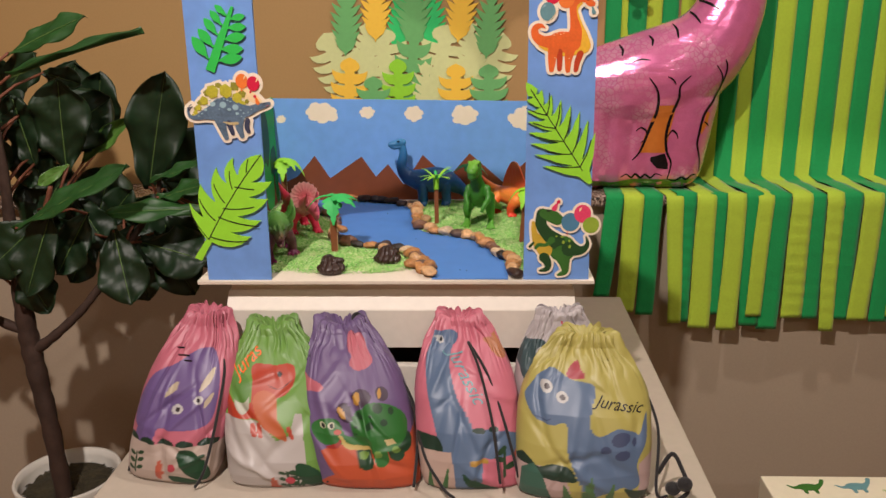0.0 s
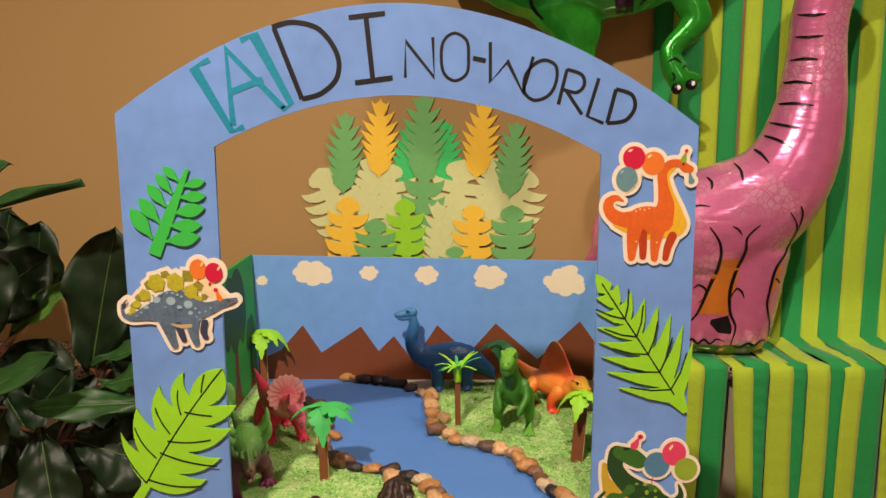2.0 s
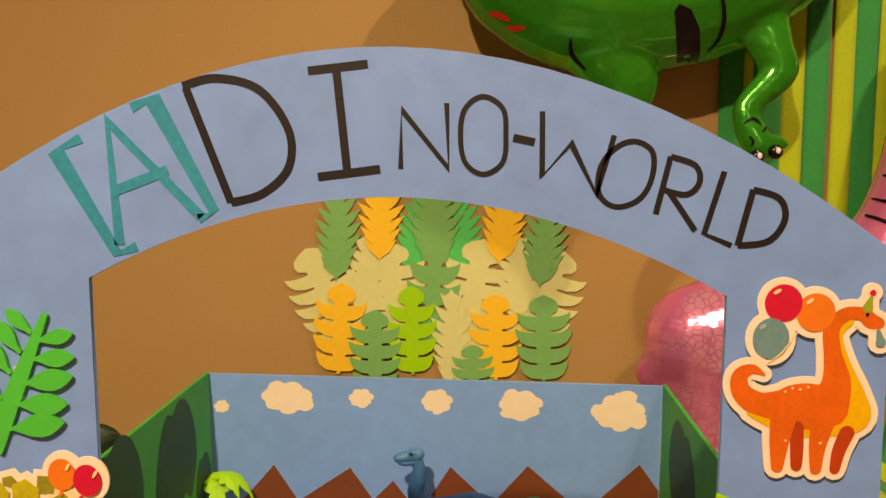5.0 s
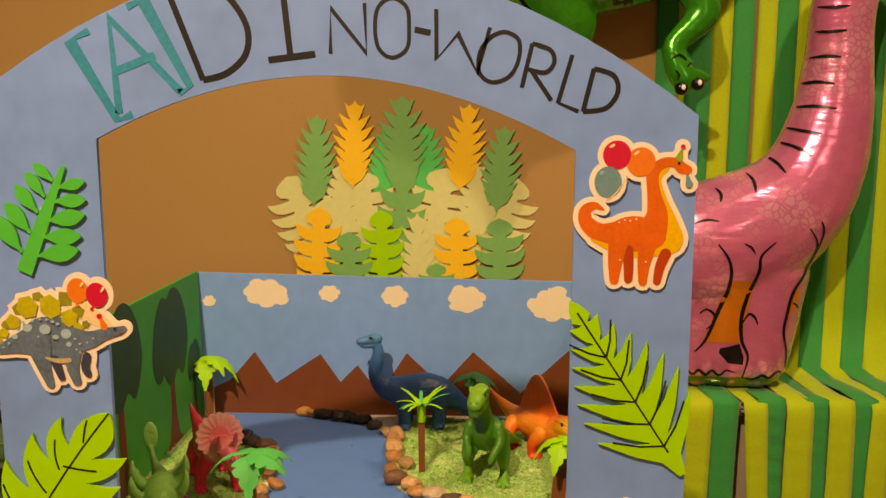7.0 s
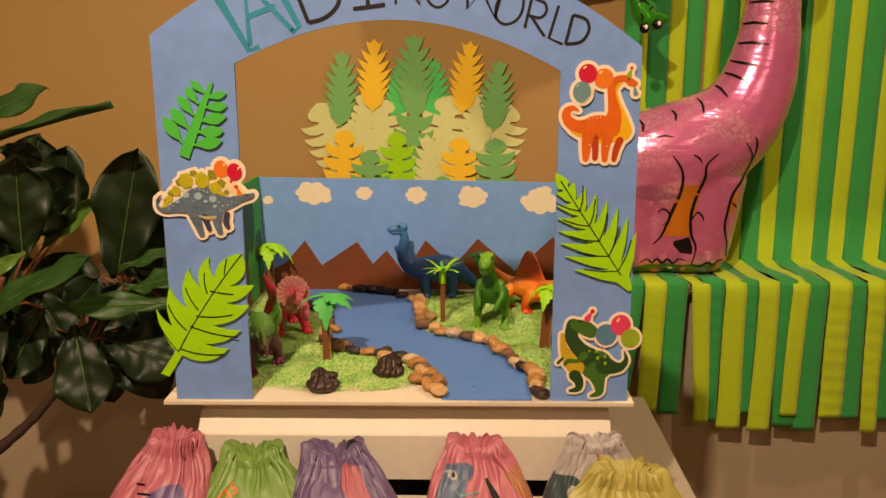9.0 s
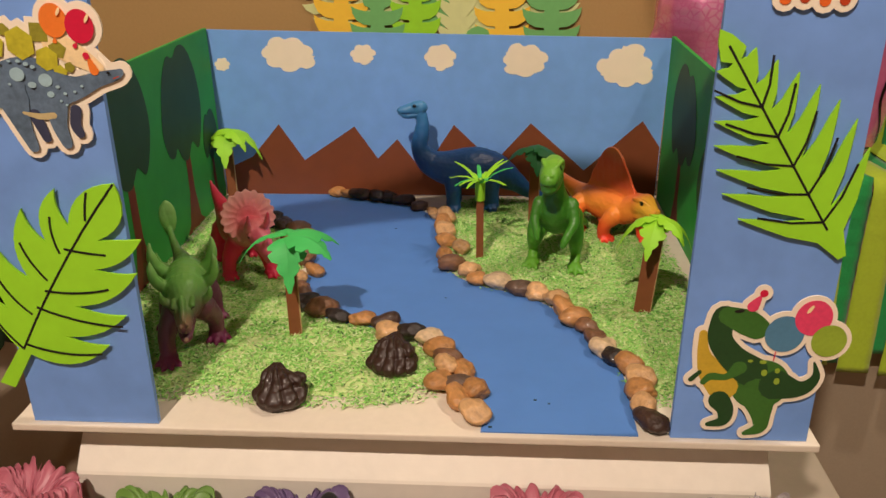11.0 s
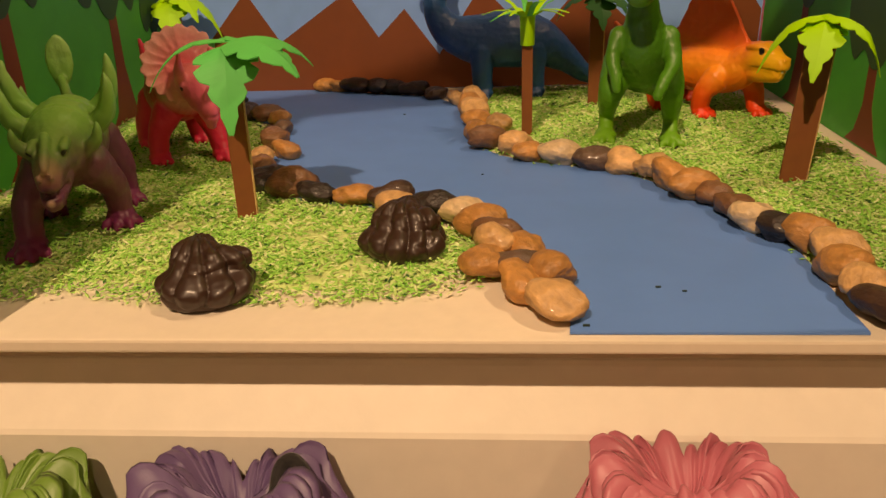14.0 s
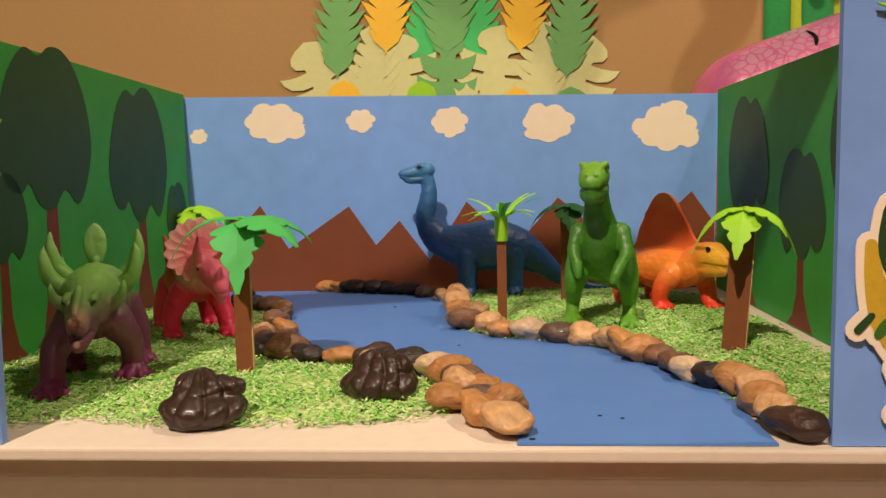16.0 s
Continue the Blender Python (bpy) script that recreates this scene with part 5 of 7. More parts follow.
# spiked dinosaur
bm = bmesh.new()
limbs(bm, [(-0.018, 0.124, 0.074, 0.0036), (-0.012, 0.104, 0.060, 0.0056), (-0.004, 0.078, 0.052, 0.0120), (0, 0.046, 0.052, 0.0205), (0, 0.012, 0.056, 0.0262), (-0.001, -0.018, 0.056, 0.0250), (-0.002, -0.034, 0.056, 0.0185), (-0.003, -0.046, 0.056, 0.0125), (-0.004, -0.057, 0.053, 0.0100), (-0.004, -0.066, 0.048, 0.0078)])
limbs(bm, [(-0.003, -0.046, 0.046, 0.0110), (-0.004, -0.060, 0.0385, 0.0080), (-0.004, -0.066, 0.0370, 0.0064)])
blade = [(0.0, 0.0), (0.0075, 0.009), (0.0108, 0.022), (0.0082, 0.034), (0.0, 0.041), (-0.0082, 0.034), (-0.0108, 0.022), (-0.0075, 0.009)]
club = pose(-0.018, 0.126, 0.066, -14, 0, 0)
rings = [[bm.verts.new(club @ Vector((x * q, y, z * (0.9 + 0.1 * q)))) for x, z in spline(blade, 4)] for q, y in ((0.6, -0.0020), (1.0, -0.0010), (1.0, 0.0010), (0.6, 0.0020))]
bm.faces.new(rings[0])
bm.faces.new(rings[3][::-1])
for a, b in zip(rings, rings[1:]):
    for k in range(len(a)):
        bm.faces.new((a[k], a[(k + 1) % len(a)], b[(k + 1) % len(a)], b[k]))
for s in (-1, 1):
    limbs(bm, [(-0.003 + s * 0.0100, -0.044, 0.0655, 0.0030), (-0.0035 + s * 0.0096, -0.055, 0.0635, 0.0030)])
    limbs(bm, [(-0.004, -0.050, 0.0700, 0.0034), (-0.004, -0.062, 0.0640, 0.0030), (-0.004, -0.072, 0.0570, 0.0026)])
    ball(bm, (-0.004 + s * 0.0038, -0.0740, 0.0525), (0.0022, 0.0024, 0.0020), 8, 6)
    for y, z, out, up, r in ((-0.034, 0.058, 0.007, 0.016, 0.0042), (-0.012, 0.064, 0.015, 0.033, 0.0068), (0.014, 0.068, 0.015, 0.037, 0.0068), (0.036, 0.064, 0.011, 0.022, 0.0050)):
        limbs(bm, [(s * 0.015, y, z - 0.002, r), (s * (0.019 + out * 0.70), y - 0.002, z + up * 0.30, r * 0.95), (s * (0.019 + out), y - 0.004, z + up * 0.72, r * 0.66), (s * (0.019 + out * 0.96), y - 0.004, z + up, r * 0.2)])
for hx, hy, fx, fy, r in ((-0.016, -0.022, -0.0270, -0.045, 0.0120), (0.016, -0.020, 0.0270, -0.008, 0.0120), (0.016, 0.042, 0.0270, 0.040, 0.0135), (-0.016, 0.042, -0.0270, 0.034, 0.0135)):
    limbs(bm, [(hx, hy, 0.044, r * 1.15), (fx * 0.95, hy * 0.35 + fy * 0.65, 0.028, r * 0.84), (fx, fy, 0.009, r * 0.72)])
    foot(bm, fx, fy - 0.002, 8 if fx > 0 else -8, 0.0105, 4, 1.3)


def plate_lines(p):
    mouth = groove(p.z - 0.0415 - 0.12 * (p.y + 0.07), 0.0014, 0.0026) if p.y < -0.054 and p.z < 0.05 else 0
    bands = groove(math.sin(p.y * 190), 0.22, 0.0009) if p.z > 0.066 and -0.03 < p.y < 0.06 else 0
    return mouth + bands


toy("toy_ankylosaur", bm, pose(-0.235, 0.136, BASE + 0.0012, 0, 0, 20) @ Matrix.Diagonal((0.88, 1, 1, 1)), toy_mat("green and purple toy plastic", [(0.0, (146, 46, 104)), (0.2, (114, 54, 84)), (0.48, (112, 72, 84)), (0.62, (112, 156, 80)), (0.76, (134, 202, 96)), (1.0, (168, 226, 130))], [((-0.0150, -0.0570, 0.0610), 0.0026), ((0.0072, -0.0570, 0.0610), 0.0026)], hi=0.105, patches=[((-0.004, -0.070, 0.052), 0.0090, (170, 140, 110), 0.005), ((-0.004, -0.072, 0.036), 0.015, (118, 60, 86), 0.005), ((-0.004, -0.0725, 0.0415), 0.0046, (70, 28, 44), 0.0012), ((-0.004, -0.0728, 0.0372), 0.0024, (214, 176, 164), 0.0010)]), "green and purple plastic toy spiked ankylosaur", 0.0011, 2, plate_lines)

# ---- paper palms ----
card_brown = mat("brown corrugated card", srgb(132, 76, 40), 0.75, grain=80, vary=0.15, bump=0.2)
card_edge = mat("pale card edge", srgb(206, 170, 118), 0.8, grain=200, vary=0.3, bump=0.2)
palm_green = mat("palm green paper", srgb(66, 186, 92), 0.6, grain=80, vary=0.06, bump=0.1)
palm_lime = mat("palm lime paper", srgb(150, 214, 34), 0.6, grain=80, vary=0.06, bump=0.1)
palm_deep = mat("deep green paper", srgb(44, 126, 66), 0.6, grain=80, vary=0.06, bump=0.1)


def frond(bm, ang, length, width, rise, droop, seed, pitch=0.0):
    """A folded paper frond with a toothed edge, arching out from the trunk."""
    rnd = random.Random(seed)
    n, rows = 16, []
    notch = (5 + rnd.randrange(2), 9 + rnd.randrange(2), 13)
    ca, sa = math.cos(ang), math.sin(ang)
    for i in range(n + 1):
        s = i / n
        r = length * (s - 0.22 * s * s)
        z = rise * s - droop * s * s
        w = width * min(1.0, 0.3 + s * 3.2, (1.03 - s) * 1.75) * (0.74 if i in notch else 1.06)
        if i == n:
            w = width * 0.08
        drop = w * 0.28
        row = []
        for k, t in ((-1, 0.0), (0, 0.0), (1, 0.0), (1, 0.0007), (0, 0.0007), (-1, 0.0007)):
            o = k * w
            row.append(bm.verts.new((r * ca - o * sa, r * sa + o * ca, z - abs(k) * drop + t)))
        rows.append(row)
    for a, b in zip(rows, rows[1:]):
        for k in range(6):
            bm.faces.new((a[k], a[(k + 1) % 6], b[(k + 1) % 6], b[k]))
    bm.faces.new(rows[0])
    bm.faces.new(rows[-1][::-1])
    return bm


def palm(x, y, h, turn, lean, leaves, material, label, wide=0.0075):
    e = thing("paper_palm", pose(x, y, BASE + 0.0008, 0, lean, turn), label, "model palm", "paper palms")
    part("trunk", boxed(-wide, wide, -0.0022, 0.0022, 0, h, bevel=0.0004), card_brown, e)
    part("trunk_edge", boxed(wide + 0.0001, wide + 0.0009, -0.002, 0.002, 0, h - 0.001), card_edge, e, "pale torn card edge")
    for k, (ang, length, width, rise, droop) in enumerate(leaves):
        ob = part("frond", frond(bmesh.new(), radians(ang - turn), length, width, rise, droop, k), material, e)
        ob.matrix_basis = Matrix.Translation((0, 0, h - 0.002 + 0.0008 * k))
    return e


palm(-0.131, 0.147, 0.112, 8, 0, [(-78, 0.038, 0.0180, 0.006, 0.054), (-18, 0.062, 0.0190, 0.016, 0.034), (24, 0.066, 0.018, 0.018, 0.036), (192, 0.062, 0.0055, 0.014, 0.042), (100, 0.042, 0.012, 0.010, 0.030)], palm_green, "model palm with green paper fronds and a brown card trunk", 0.0060)
palm(0.234, 0.211, 0.110, -12, 4, [(-112, 0.040, 0.0135, 0.006, 0.040), (-6, 0.052, 0.0085, 0.018, 0.052), (182, 0.048, 0.0080, 0.014, 0.050), (-48, 0.046, 0.0105, 0.012, 0.030), (60, 0.036, 0.012, 0.010, 0.035)], palm_lime, "model palm with lime paper fronds and a brown card trunk", 0.0085)
palm(-0.318, 0.548, 0.110, 5, 0, [(-80, 0.048, 0.0185, 0.006, 0.052), (-8, 0.068, 0.0125, 0.018, 0.060), (-150, 0.046, 0.0105, 0.010, 0.070), (-38, 0.058, 0.015, 0.014, 0.040)], palm_lime, "model palm with lime paper fronds in the back corner", 0.0065)
palm(0.127, 0.474, 0.106, 0, 0, [(-85, 0.038, 0.014, 0.006, 0.034), (0, 0.05, 0.013, 0.012, 0.038), (180, 0.05, 0.013, 0.012, 0.036), (70, 0.04, 0.012, 0.012, 0.03), (-40, 0.044, 0.013, 0.010, 0.03)], palm_deep, "model palm with deep green paper fronds and brown card trunk", 0.0065)

strip_palm = thing("paper_palm", pose(0.056, 0.347, BASE + 0.0008, 0, 0, 0), "slim model palm topped with a fringed lime paper tube", "model palm", "paper palms")
part("trunk", boxed(-0.0045, 0.0045, -0.0018, 0.0018, 0, 0.088, bevel=0.0004), card_brown, strip_palm)
part("paper_tube", tube(bmesh.new(), [(0, 0, 0.078), (0, 0, 0.098), (0, 0, 0.104)], [0.0058, 0.0062, 0.0066], 16), palm_lime, strip_palm)
rnd = random.Random(5)
for k in range(15):
    a = 2 * math.pi * k / 15 + rnd.uniform(-0.15, 0.15)
    ln, up = rnd.uniform(0.024, 0.036), rnd.uniform(0.006, 0.032)
    bm = bmesh.new()
    pts = [(0.005 * math.cos(a), 0.005 * math.sin(a), 0.101)] + [(math.cos(a) * (0.006 + ln * s), math.sin(a) * (0.006 + ln * s), 0.104 + up * s - 0.012 * s * s) for s in (0.3, 0.65, 1.0)]
    tube(bm, pts, [(0.0024, 0.0004), (0.0026, 0.0004), (0.0024, 0.0004), (0.0010, 0.0003)], 6)
    part("paper_strip", bm, palm_lime if k % 4 else palm_green, strip_palm)

# ---- drawstring bags ----
cord_black = mat("black cotton cord", srgb(26, 23, 24), 0.85, grain=300, vary=0.3, bump=0.5, sheen=0.2)
satin = bpy.data.materials.new("printed satin")
satin.use_nodes = True
ns, lk = satin.node_tree.nodes, satin.node_tree.links
vc, wv, bp = ns.new("ShaderNodeVertexColor"), ns.new("ShaderNodeTexNoise"), ns.new("ShaderNodeBump")
vc.layer_name = "print"
wv.inputs["Scale"].default_value = 900
tc = ns.new("ShaderNodeTexCoord")
lk.new(tc.outputs["Object"], wv.inputs["Vector"])
lk.new(wv.outputs["Fac"], bp.inputs["Height"])
bp.inputs["Strength"].default_value, bp.inputs["Distance"].default_value = 0.12, 0.0006
lk.new(vc.outputs["Color"], ns["Principled BSDF"].inputs["Base Color"])
lk.new(bp.outputs["Normal"], ns["Principled BSDF"].inputs["Normal"])
ns["Principled BSDF"].inputs["Roughness"].default_value = 0.44
ns["Principled BSDF"].inputs["Sheen Weight"].default_value = 0.05


def soft_noise(u, v, seed):
    g = np.random.default_rng(seed)
    out = np.zeros_like(u)
    for _ in range(7):
        ku, kv, ph = g.integers(1, 7), g.uniform(2, 11), g.uniform(0, 6.28)
        out += np.sin(u * ku + v * kv + ph) * g.uniform(0.4, 1.0) / (0.6 + 0.25 * kv)
    return out / 2.2


SLANT = {}
SHOULDER = ([0, 0.02, 0.08, 0.35, 0.55, 0.66, 0.77, 0.84, 0.89, 0.94, 0.97, 1.0], [0.86, 0.93, 0.98, 1.0, 0.99, 0.94, 0.83, 0.73, 0.62, 0.51, 0.46, 0.43])
TURN_IN = ((0.99, 0.003), (0.93, 0.0055), (0.84, 0.007), (0.73, 0.0065), (0.60, 0.003), (0.48, -0.002), (0.32, -0.006), (0.16, -0.009), (0.03, -0.010))


def bag(m, w, h, d, frame4, base_colour, shapes, label, seed, folds=1.0, lean=0.150, skew=0.0):
    """A filled drawstring bag that leans back. frame4 is the design's left, right, top and bottom edge; the shapes of the print are in those units."""
    x0, x1, yt, yb = frame4
    nu, nv = 320, 260
    th = np.linspace(0, 2 * np.pi, nu, endpoint=False)
    vv = np.linspace(0, 1, nv)
    T, V = np.meshgrid(th, vv)
    a = w / 2 * np.interp(V, SHOULDER[0], SHOULDER[1])
    b = d / 2 * np.interp(V, [0, 0.03, 0.1, 0.2, 0.38, 0.58, 0.75, 0.88, 0.95, 1.0], [0.42, 0.56, 0.76, 0.92, 1.04, 0.98, 0.76, 0.52, 0.38, 0.40])
    c, s = np.cos(T), np.sin(T)
    e = 2 / 2.6
    gather = np.clip((V - 0.76) / 0.20, 0, 1) ** 1.5
    fan = np.clip((V - 0.56) / 0.36, 0, 1) ** 2 * (1 - 0.6 * gather)
    turn = T + 0.14 * np.sin(3 * T + seed) + 0.09 * np.sin(7 * T + 2 * seed) + 0.03 * np.sin(16 * T + 3 * seed)
    puff = 1.3 * (np.abs(np.sin(turn * 13.5 + 0.7 * np.sin(V * 30 + seed))) - 0.6) + 0.6 * np.abs(np.sin(turn * 5.5 + seed)) * np.sin(turn * 9 + 2 * seed) + 0.5 * soft_noise(T * 1.0, V * 3, seed + 30)
    ripple = 1 + folds * (0.012 * soft_noise(T, V * 1.5, seed) * (1 - gather) + 0.20 * gather * puff)
    g = np.random.default_rng(seed + 3)
    U = np.sign(c) * np.abs(c) ** e
    dent = 0.0030 * soft_noise(T + 1.3, V * 1.6 + 2, seed + 5) + fan * 0.0055 * (np.abs(np.sin(turn * 10.5 + seed)) - 0.6) + gather * 0.004 * (np.abs(np.sin(turn * 13.5 + seed)) - 0.6)
    for _ in range(15):
        ang, off, mid = g.uniform(0.1, 3.0), g.uniform(-0.8, 0.8), g.uniform(-0.7, 0.7)
        n = U * np.sin(ang) + (2 * V - 1) * np.cos(ang) - off
        along = U * np.cos(ang) - (2 * V - 1) * np.sin(ang) - mid
        dent += g.choice([-1, 1]) * g.uniform(0.0026, 0.0052) * np.exp(-(n / g.uniform(0.04, 0.09)) ** 2 - (along / g.uniform(0.25, 0.6)) ** 2)
    dent *= folds * np.clip(V * 10, 0, 1)
    plain = a * U
    X = a * U * ripple
    Y = b * np.sign(s) * np.abs(s) ** e * ripple + dent * np.where(s < 0, -1, 1)
    Z = V * h + folds * gather * 0.004 * puff + 0.003 * soft_noise(T, V * 3, seed + 9) * np.clip(V * 8, 0, 1)
    # the cloth turns in over the cord and closes
    rings = [(X, Y, Z)]
    for q, dz in TURN_IN:
        rings.append((X[-1:] * q, Y[-1:] * q, Z[-1:] + dz + 0.003 * np.sin(T[-1:] * 2 + seed)))
    X, Y, Z = [np.concatenate([r[k] for r in rings]) for k in range(3)]
    rows = nv + len(TURN_IN)
    X, Y = X + skew * Z / h, Y + lean * Z / h
    pts = np.stack([X, Y, np.maximum(Z, 0.0005)], -1).reshape(-1, 3)
    # colours
    U = plain / (w / 2)
    PX, PY = x0 + (U + 1) / 2 * (x1 - x0), yb - V * (yb - yt)
    col = np.empty((nv, nu, 3))
    col[:] = srgb(*base_colour)
    for colour, kind, data in shapes:
        if kind == "oval":
            poly = oval(data[0], data[1], data[2], data[3], data[4] if len(data) > 4 else 0, 24)
        elif kind == "limb":
            poly = limb([q[:2] for q in data], [q[2] for q in data], 5)
        elif kind == "blob":
            poly = spline(data, 5)
        else:
            poly = data
        hit = inside(PX.ravel(), PY.ravel(), poly).reshape(PX.shape)
        col[hit & ((s < 0.12) | (kind == "band"))] = srgb(*colour)
    col = 0.50 * col ** 1.08
    verts = pts.tolist()
    faces = []
    for j in range(rows - 1):
        r, q = j * nu, (j + 1) * nu
        faces += [(r + i, r + (i + 1) % nu, q + (i + 1) % nu, q + i) for i in range(nu)]
    faces.append([(rows - 1) * nu + i for i in range(nu)])
    faces.append([i for i in range(nu)][::-1])
    me = bpy.data.meshes.new("pouch")
    me.from_pydata(verts, [], faces)
    attr = me.color_attributes.new("print", "FLOAT_COLOR", "POINT")
    flat = np.ones((len(verts), 4), np.float32)
    flat[:nu * nv, :3] = col.reshape(-1, 3)
    flat[nu * nv:, :3] = np.tile(col[-1], (len(TURN_IN), 1))
    attr.data.foreach_set("color", flat.ravel())
    me.materials.append(satin)
    me.shade_smooth()
    thg = thing("drawstring_bag", m, label, "drawstring bag", "party bags on the table")
    pouch = new("pouch", me)
    pouch.parent = thg
    SLANT[thg.name] = (h, lean, skew)
    return thg, me


def bag_cord(thg, pts, r=0.0024):
    h, lean, skew = SLANT[thg.name]
    s = spline([(x * float(np.interp(z / 0.28, [0, 0.6, 0.75, 0.85, 0.95, 1.1], [1, 1, 0.9, 0.82, 0.75, 0.8])) + skew * z / 0.28, y + lean * z / 0.28, z * h / 0.28) for x, y, z in pts], 6, False)
    part("cord", tube(bmesh.new(), s, r, 8), cord_black, thg, "black drawstring cord", True)


from mathutils.bvhtree import BVHTree


def script(thg, me, text, place, size, slant, turn, material, frame4, w, h):
    """Lettering on the front of a bag: text starts at place, in the bag's design units."""
    x0, x1, yt, yb = frame4
    cu = bpy.data.curves.new("script", "FONT")
    cu.body, cu.size, cu.shear = text, 1.0, slant
    cu.resolution_u = 3
    ob = new("script", cu)
    flat = bpy.data.meshes.new_from_object(ob.evaluated_get(bpy.context.evaluated_depsgraph_get()))
    bpy.data.objects.remove(ob)
    bm = bmesh.new()
    bm.from_mesh(flat)
    bmesh.ops.triangulate(bm, faces=bm.faces)
    bmesh.ops.subdivide_edges(bm, edges=[e for e in bm.edges if e.calc_length() > 0.12], cuts=2)
    bmesh.ops.triangulate(bm, faces=bm.faces)
    pick = bmesh.new()
    pick.from_mesh(me)
    tree = BVHTree.FromBMesh(pick)
    c, s = math.cos(radians(turn)), math.sin(radians(turn))
    for v in bm.verts:
        px, py = place[0] + (v.co.x * c + v.co.y * s) * size, place[1] + (v.co.x * s - v.co.y * c) * size
        x, z = ((px - x0) / (x1 - x0) * 2 - 1) * w / 2, (yb - py) / (yb - yt) * h
        x += SLANT[thg.name][2] * z / h
        for shrink in (1.0, 0.96, 0.92, 0.88, 0.84, 0.8, 0.7, 0.6, 0.4):
            hit = tree.ray_cast(Vector((x * shrink, -1, z)), Vector((0, 1, 0)))[0]
            if hit:
                break
        v.co = Vector((x * shrink, hit.y - 0.0011, z))
    pick.free()
    part("script_lettering", bm, material, thg)


PINK, LILAC, BLUE5, GREEN4, DARKG = (240, 140, 160), (142, 116, 178), (126, 150, 186), (64, 140, 56), (44, 76, 58)


def plants(y, x0, x1, seed):
    """Printed bushes, tulips and sprigs along the foot of a bag."""
    rnd = random.Random(seed)
    out = []
    span = x1 - x0
    for k in range(5):
        x = x0 + span * (0.1 + 0.2 * k)
        out.append((DARKG, "oval", (x, y - 4, span * 0.085, 26)))
    out.append(((236, 214, 200), "poly", [(x0 - 40, y), (x1 + 40, y + 6), (x1 + 40, y + 320), (x0 - 40, y + 320)]))
    for k in range(3):
        x = x0 + span * rnd.uniform(0.15, 0.85)
        out.append(((60, 96, 62), "limb", [(x, y + 170, 5), (x, y + 60, 4)]))
        for j in range(3):
            out += [((60, 96, 62), "oval", (x - 20, y + 70 + 38 * j, 17, 10, 35)), ((60, 96, 62), "oval", (x + 20, y + 62 + 38 * j, 17, 10, -35))]
    out.append(((232, 122, 92), "blob", [(x0 + span * 0.45, y + 90), (x0 + span * 0.5, y + 150), (x0 + span * 0.48, y + 200), (x0 + span * 0.42, y + 170)]))
    out.append(((228, 88, 104), "oval", (x0 + span * 0.6, y + 120, 18, 22)))
    out.append(((38, 92, 56), "oval", (x0 + span * 0.8, y + 110, 42, 105, -28)))
    out.append(((38, 92, 56), "oval", (x0 + span * 0.72, y + 200, 70, 24, 20)))
    return out


f1 = (25, 430, 30, 850)
t1, m1 = bag(pose(-0.360, -0.182, TABLE_Z + 0.001, 0, 0, -10), 0.162, 0.230, 0.12, f1, PINK, [
    ((250, 206, 120), "oval", (205, 300, 26, 60, 25)), (LILAC, "blob", [(95, 300), (190, 230), (260, 170), (330, 175), (380, 300), (395, 420), (380, 520), (280, 545), (180, 540), (95, 560), (50, 520), (55, 400)]),
    (LILAC, "limb", [(130, 540, 50), (125, 630, 48), (170, 690, 50)]), ((240, 222, 190), "limb", [(215, 320, 6), (205, 350, 16), (185, 388, 5)]), ((240, 222, 190), "limb", [(350, 260, 6), (340, 310, 16), (325, 350, 6)]), ((240, 222, 190), "limb", [(375, 370, 5), (365, 400, 10), (358, 430, 4)]),
    ((244, 240, 236), "oval", (248, 446, 24, 24)), ((60, 40, 44), "oval", (250, 447, 11, 11)), ((244, 240, 236), "oval", (328, 395, 20, 22)), ((60, 40, 44), "oval", (326, 397, 9, 11))] + plants(620, 25, 430, 2), "pink satin drawstring bag printed with a purple horned dinosaur", 3, lean=0.14, skew=0.016)
bag_cord(t1, [(0.045, -0.02, 0.24), (0.068, -0.03, 0.20), (0.074, -0.045, 0.12), (0.072, -0.045, 0.04), (0.06, -0.04, 0.006)])
bag_cord(t1, [(-0.04, 0.0, 0.245), (-0.068, -0.005, 0.20), (-0.078, -0.005, 0.10), (-0.070, -0.02, 0.008)])
for k, (bx, bz, ln) in enumerate([(-0.034, 0.212, 0.016), (-0.026, 0.203, 0.02), (-0.016, 0.196, 0.014)]):
    bm = bmesh.new()
    pick = bmesh.new()
    pick.from_mesh(m1)
    bx, bz = bx + 0.03, bz - 0.02
    hit = BVHTree.FromBMesh(pick).ray_cast(Vector((bx, -1, bz)), Vector((0, 1, 0)))[0]
    pick.free()
    box(bm, bx - ln / 2, bx + ln / 2, hit.y - 0.0022, hit.y - 0.0012, bz - 0.0014, bz + 0.0014)
    part("lettering_bar", bm, black_ink, t1)

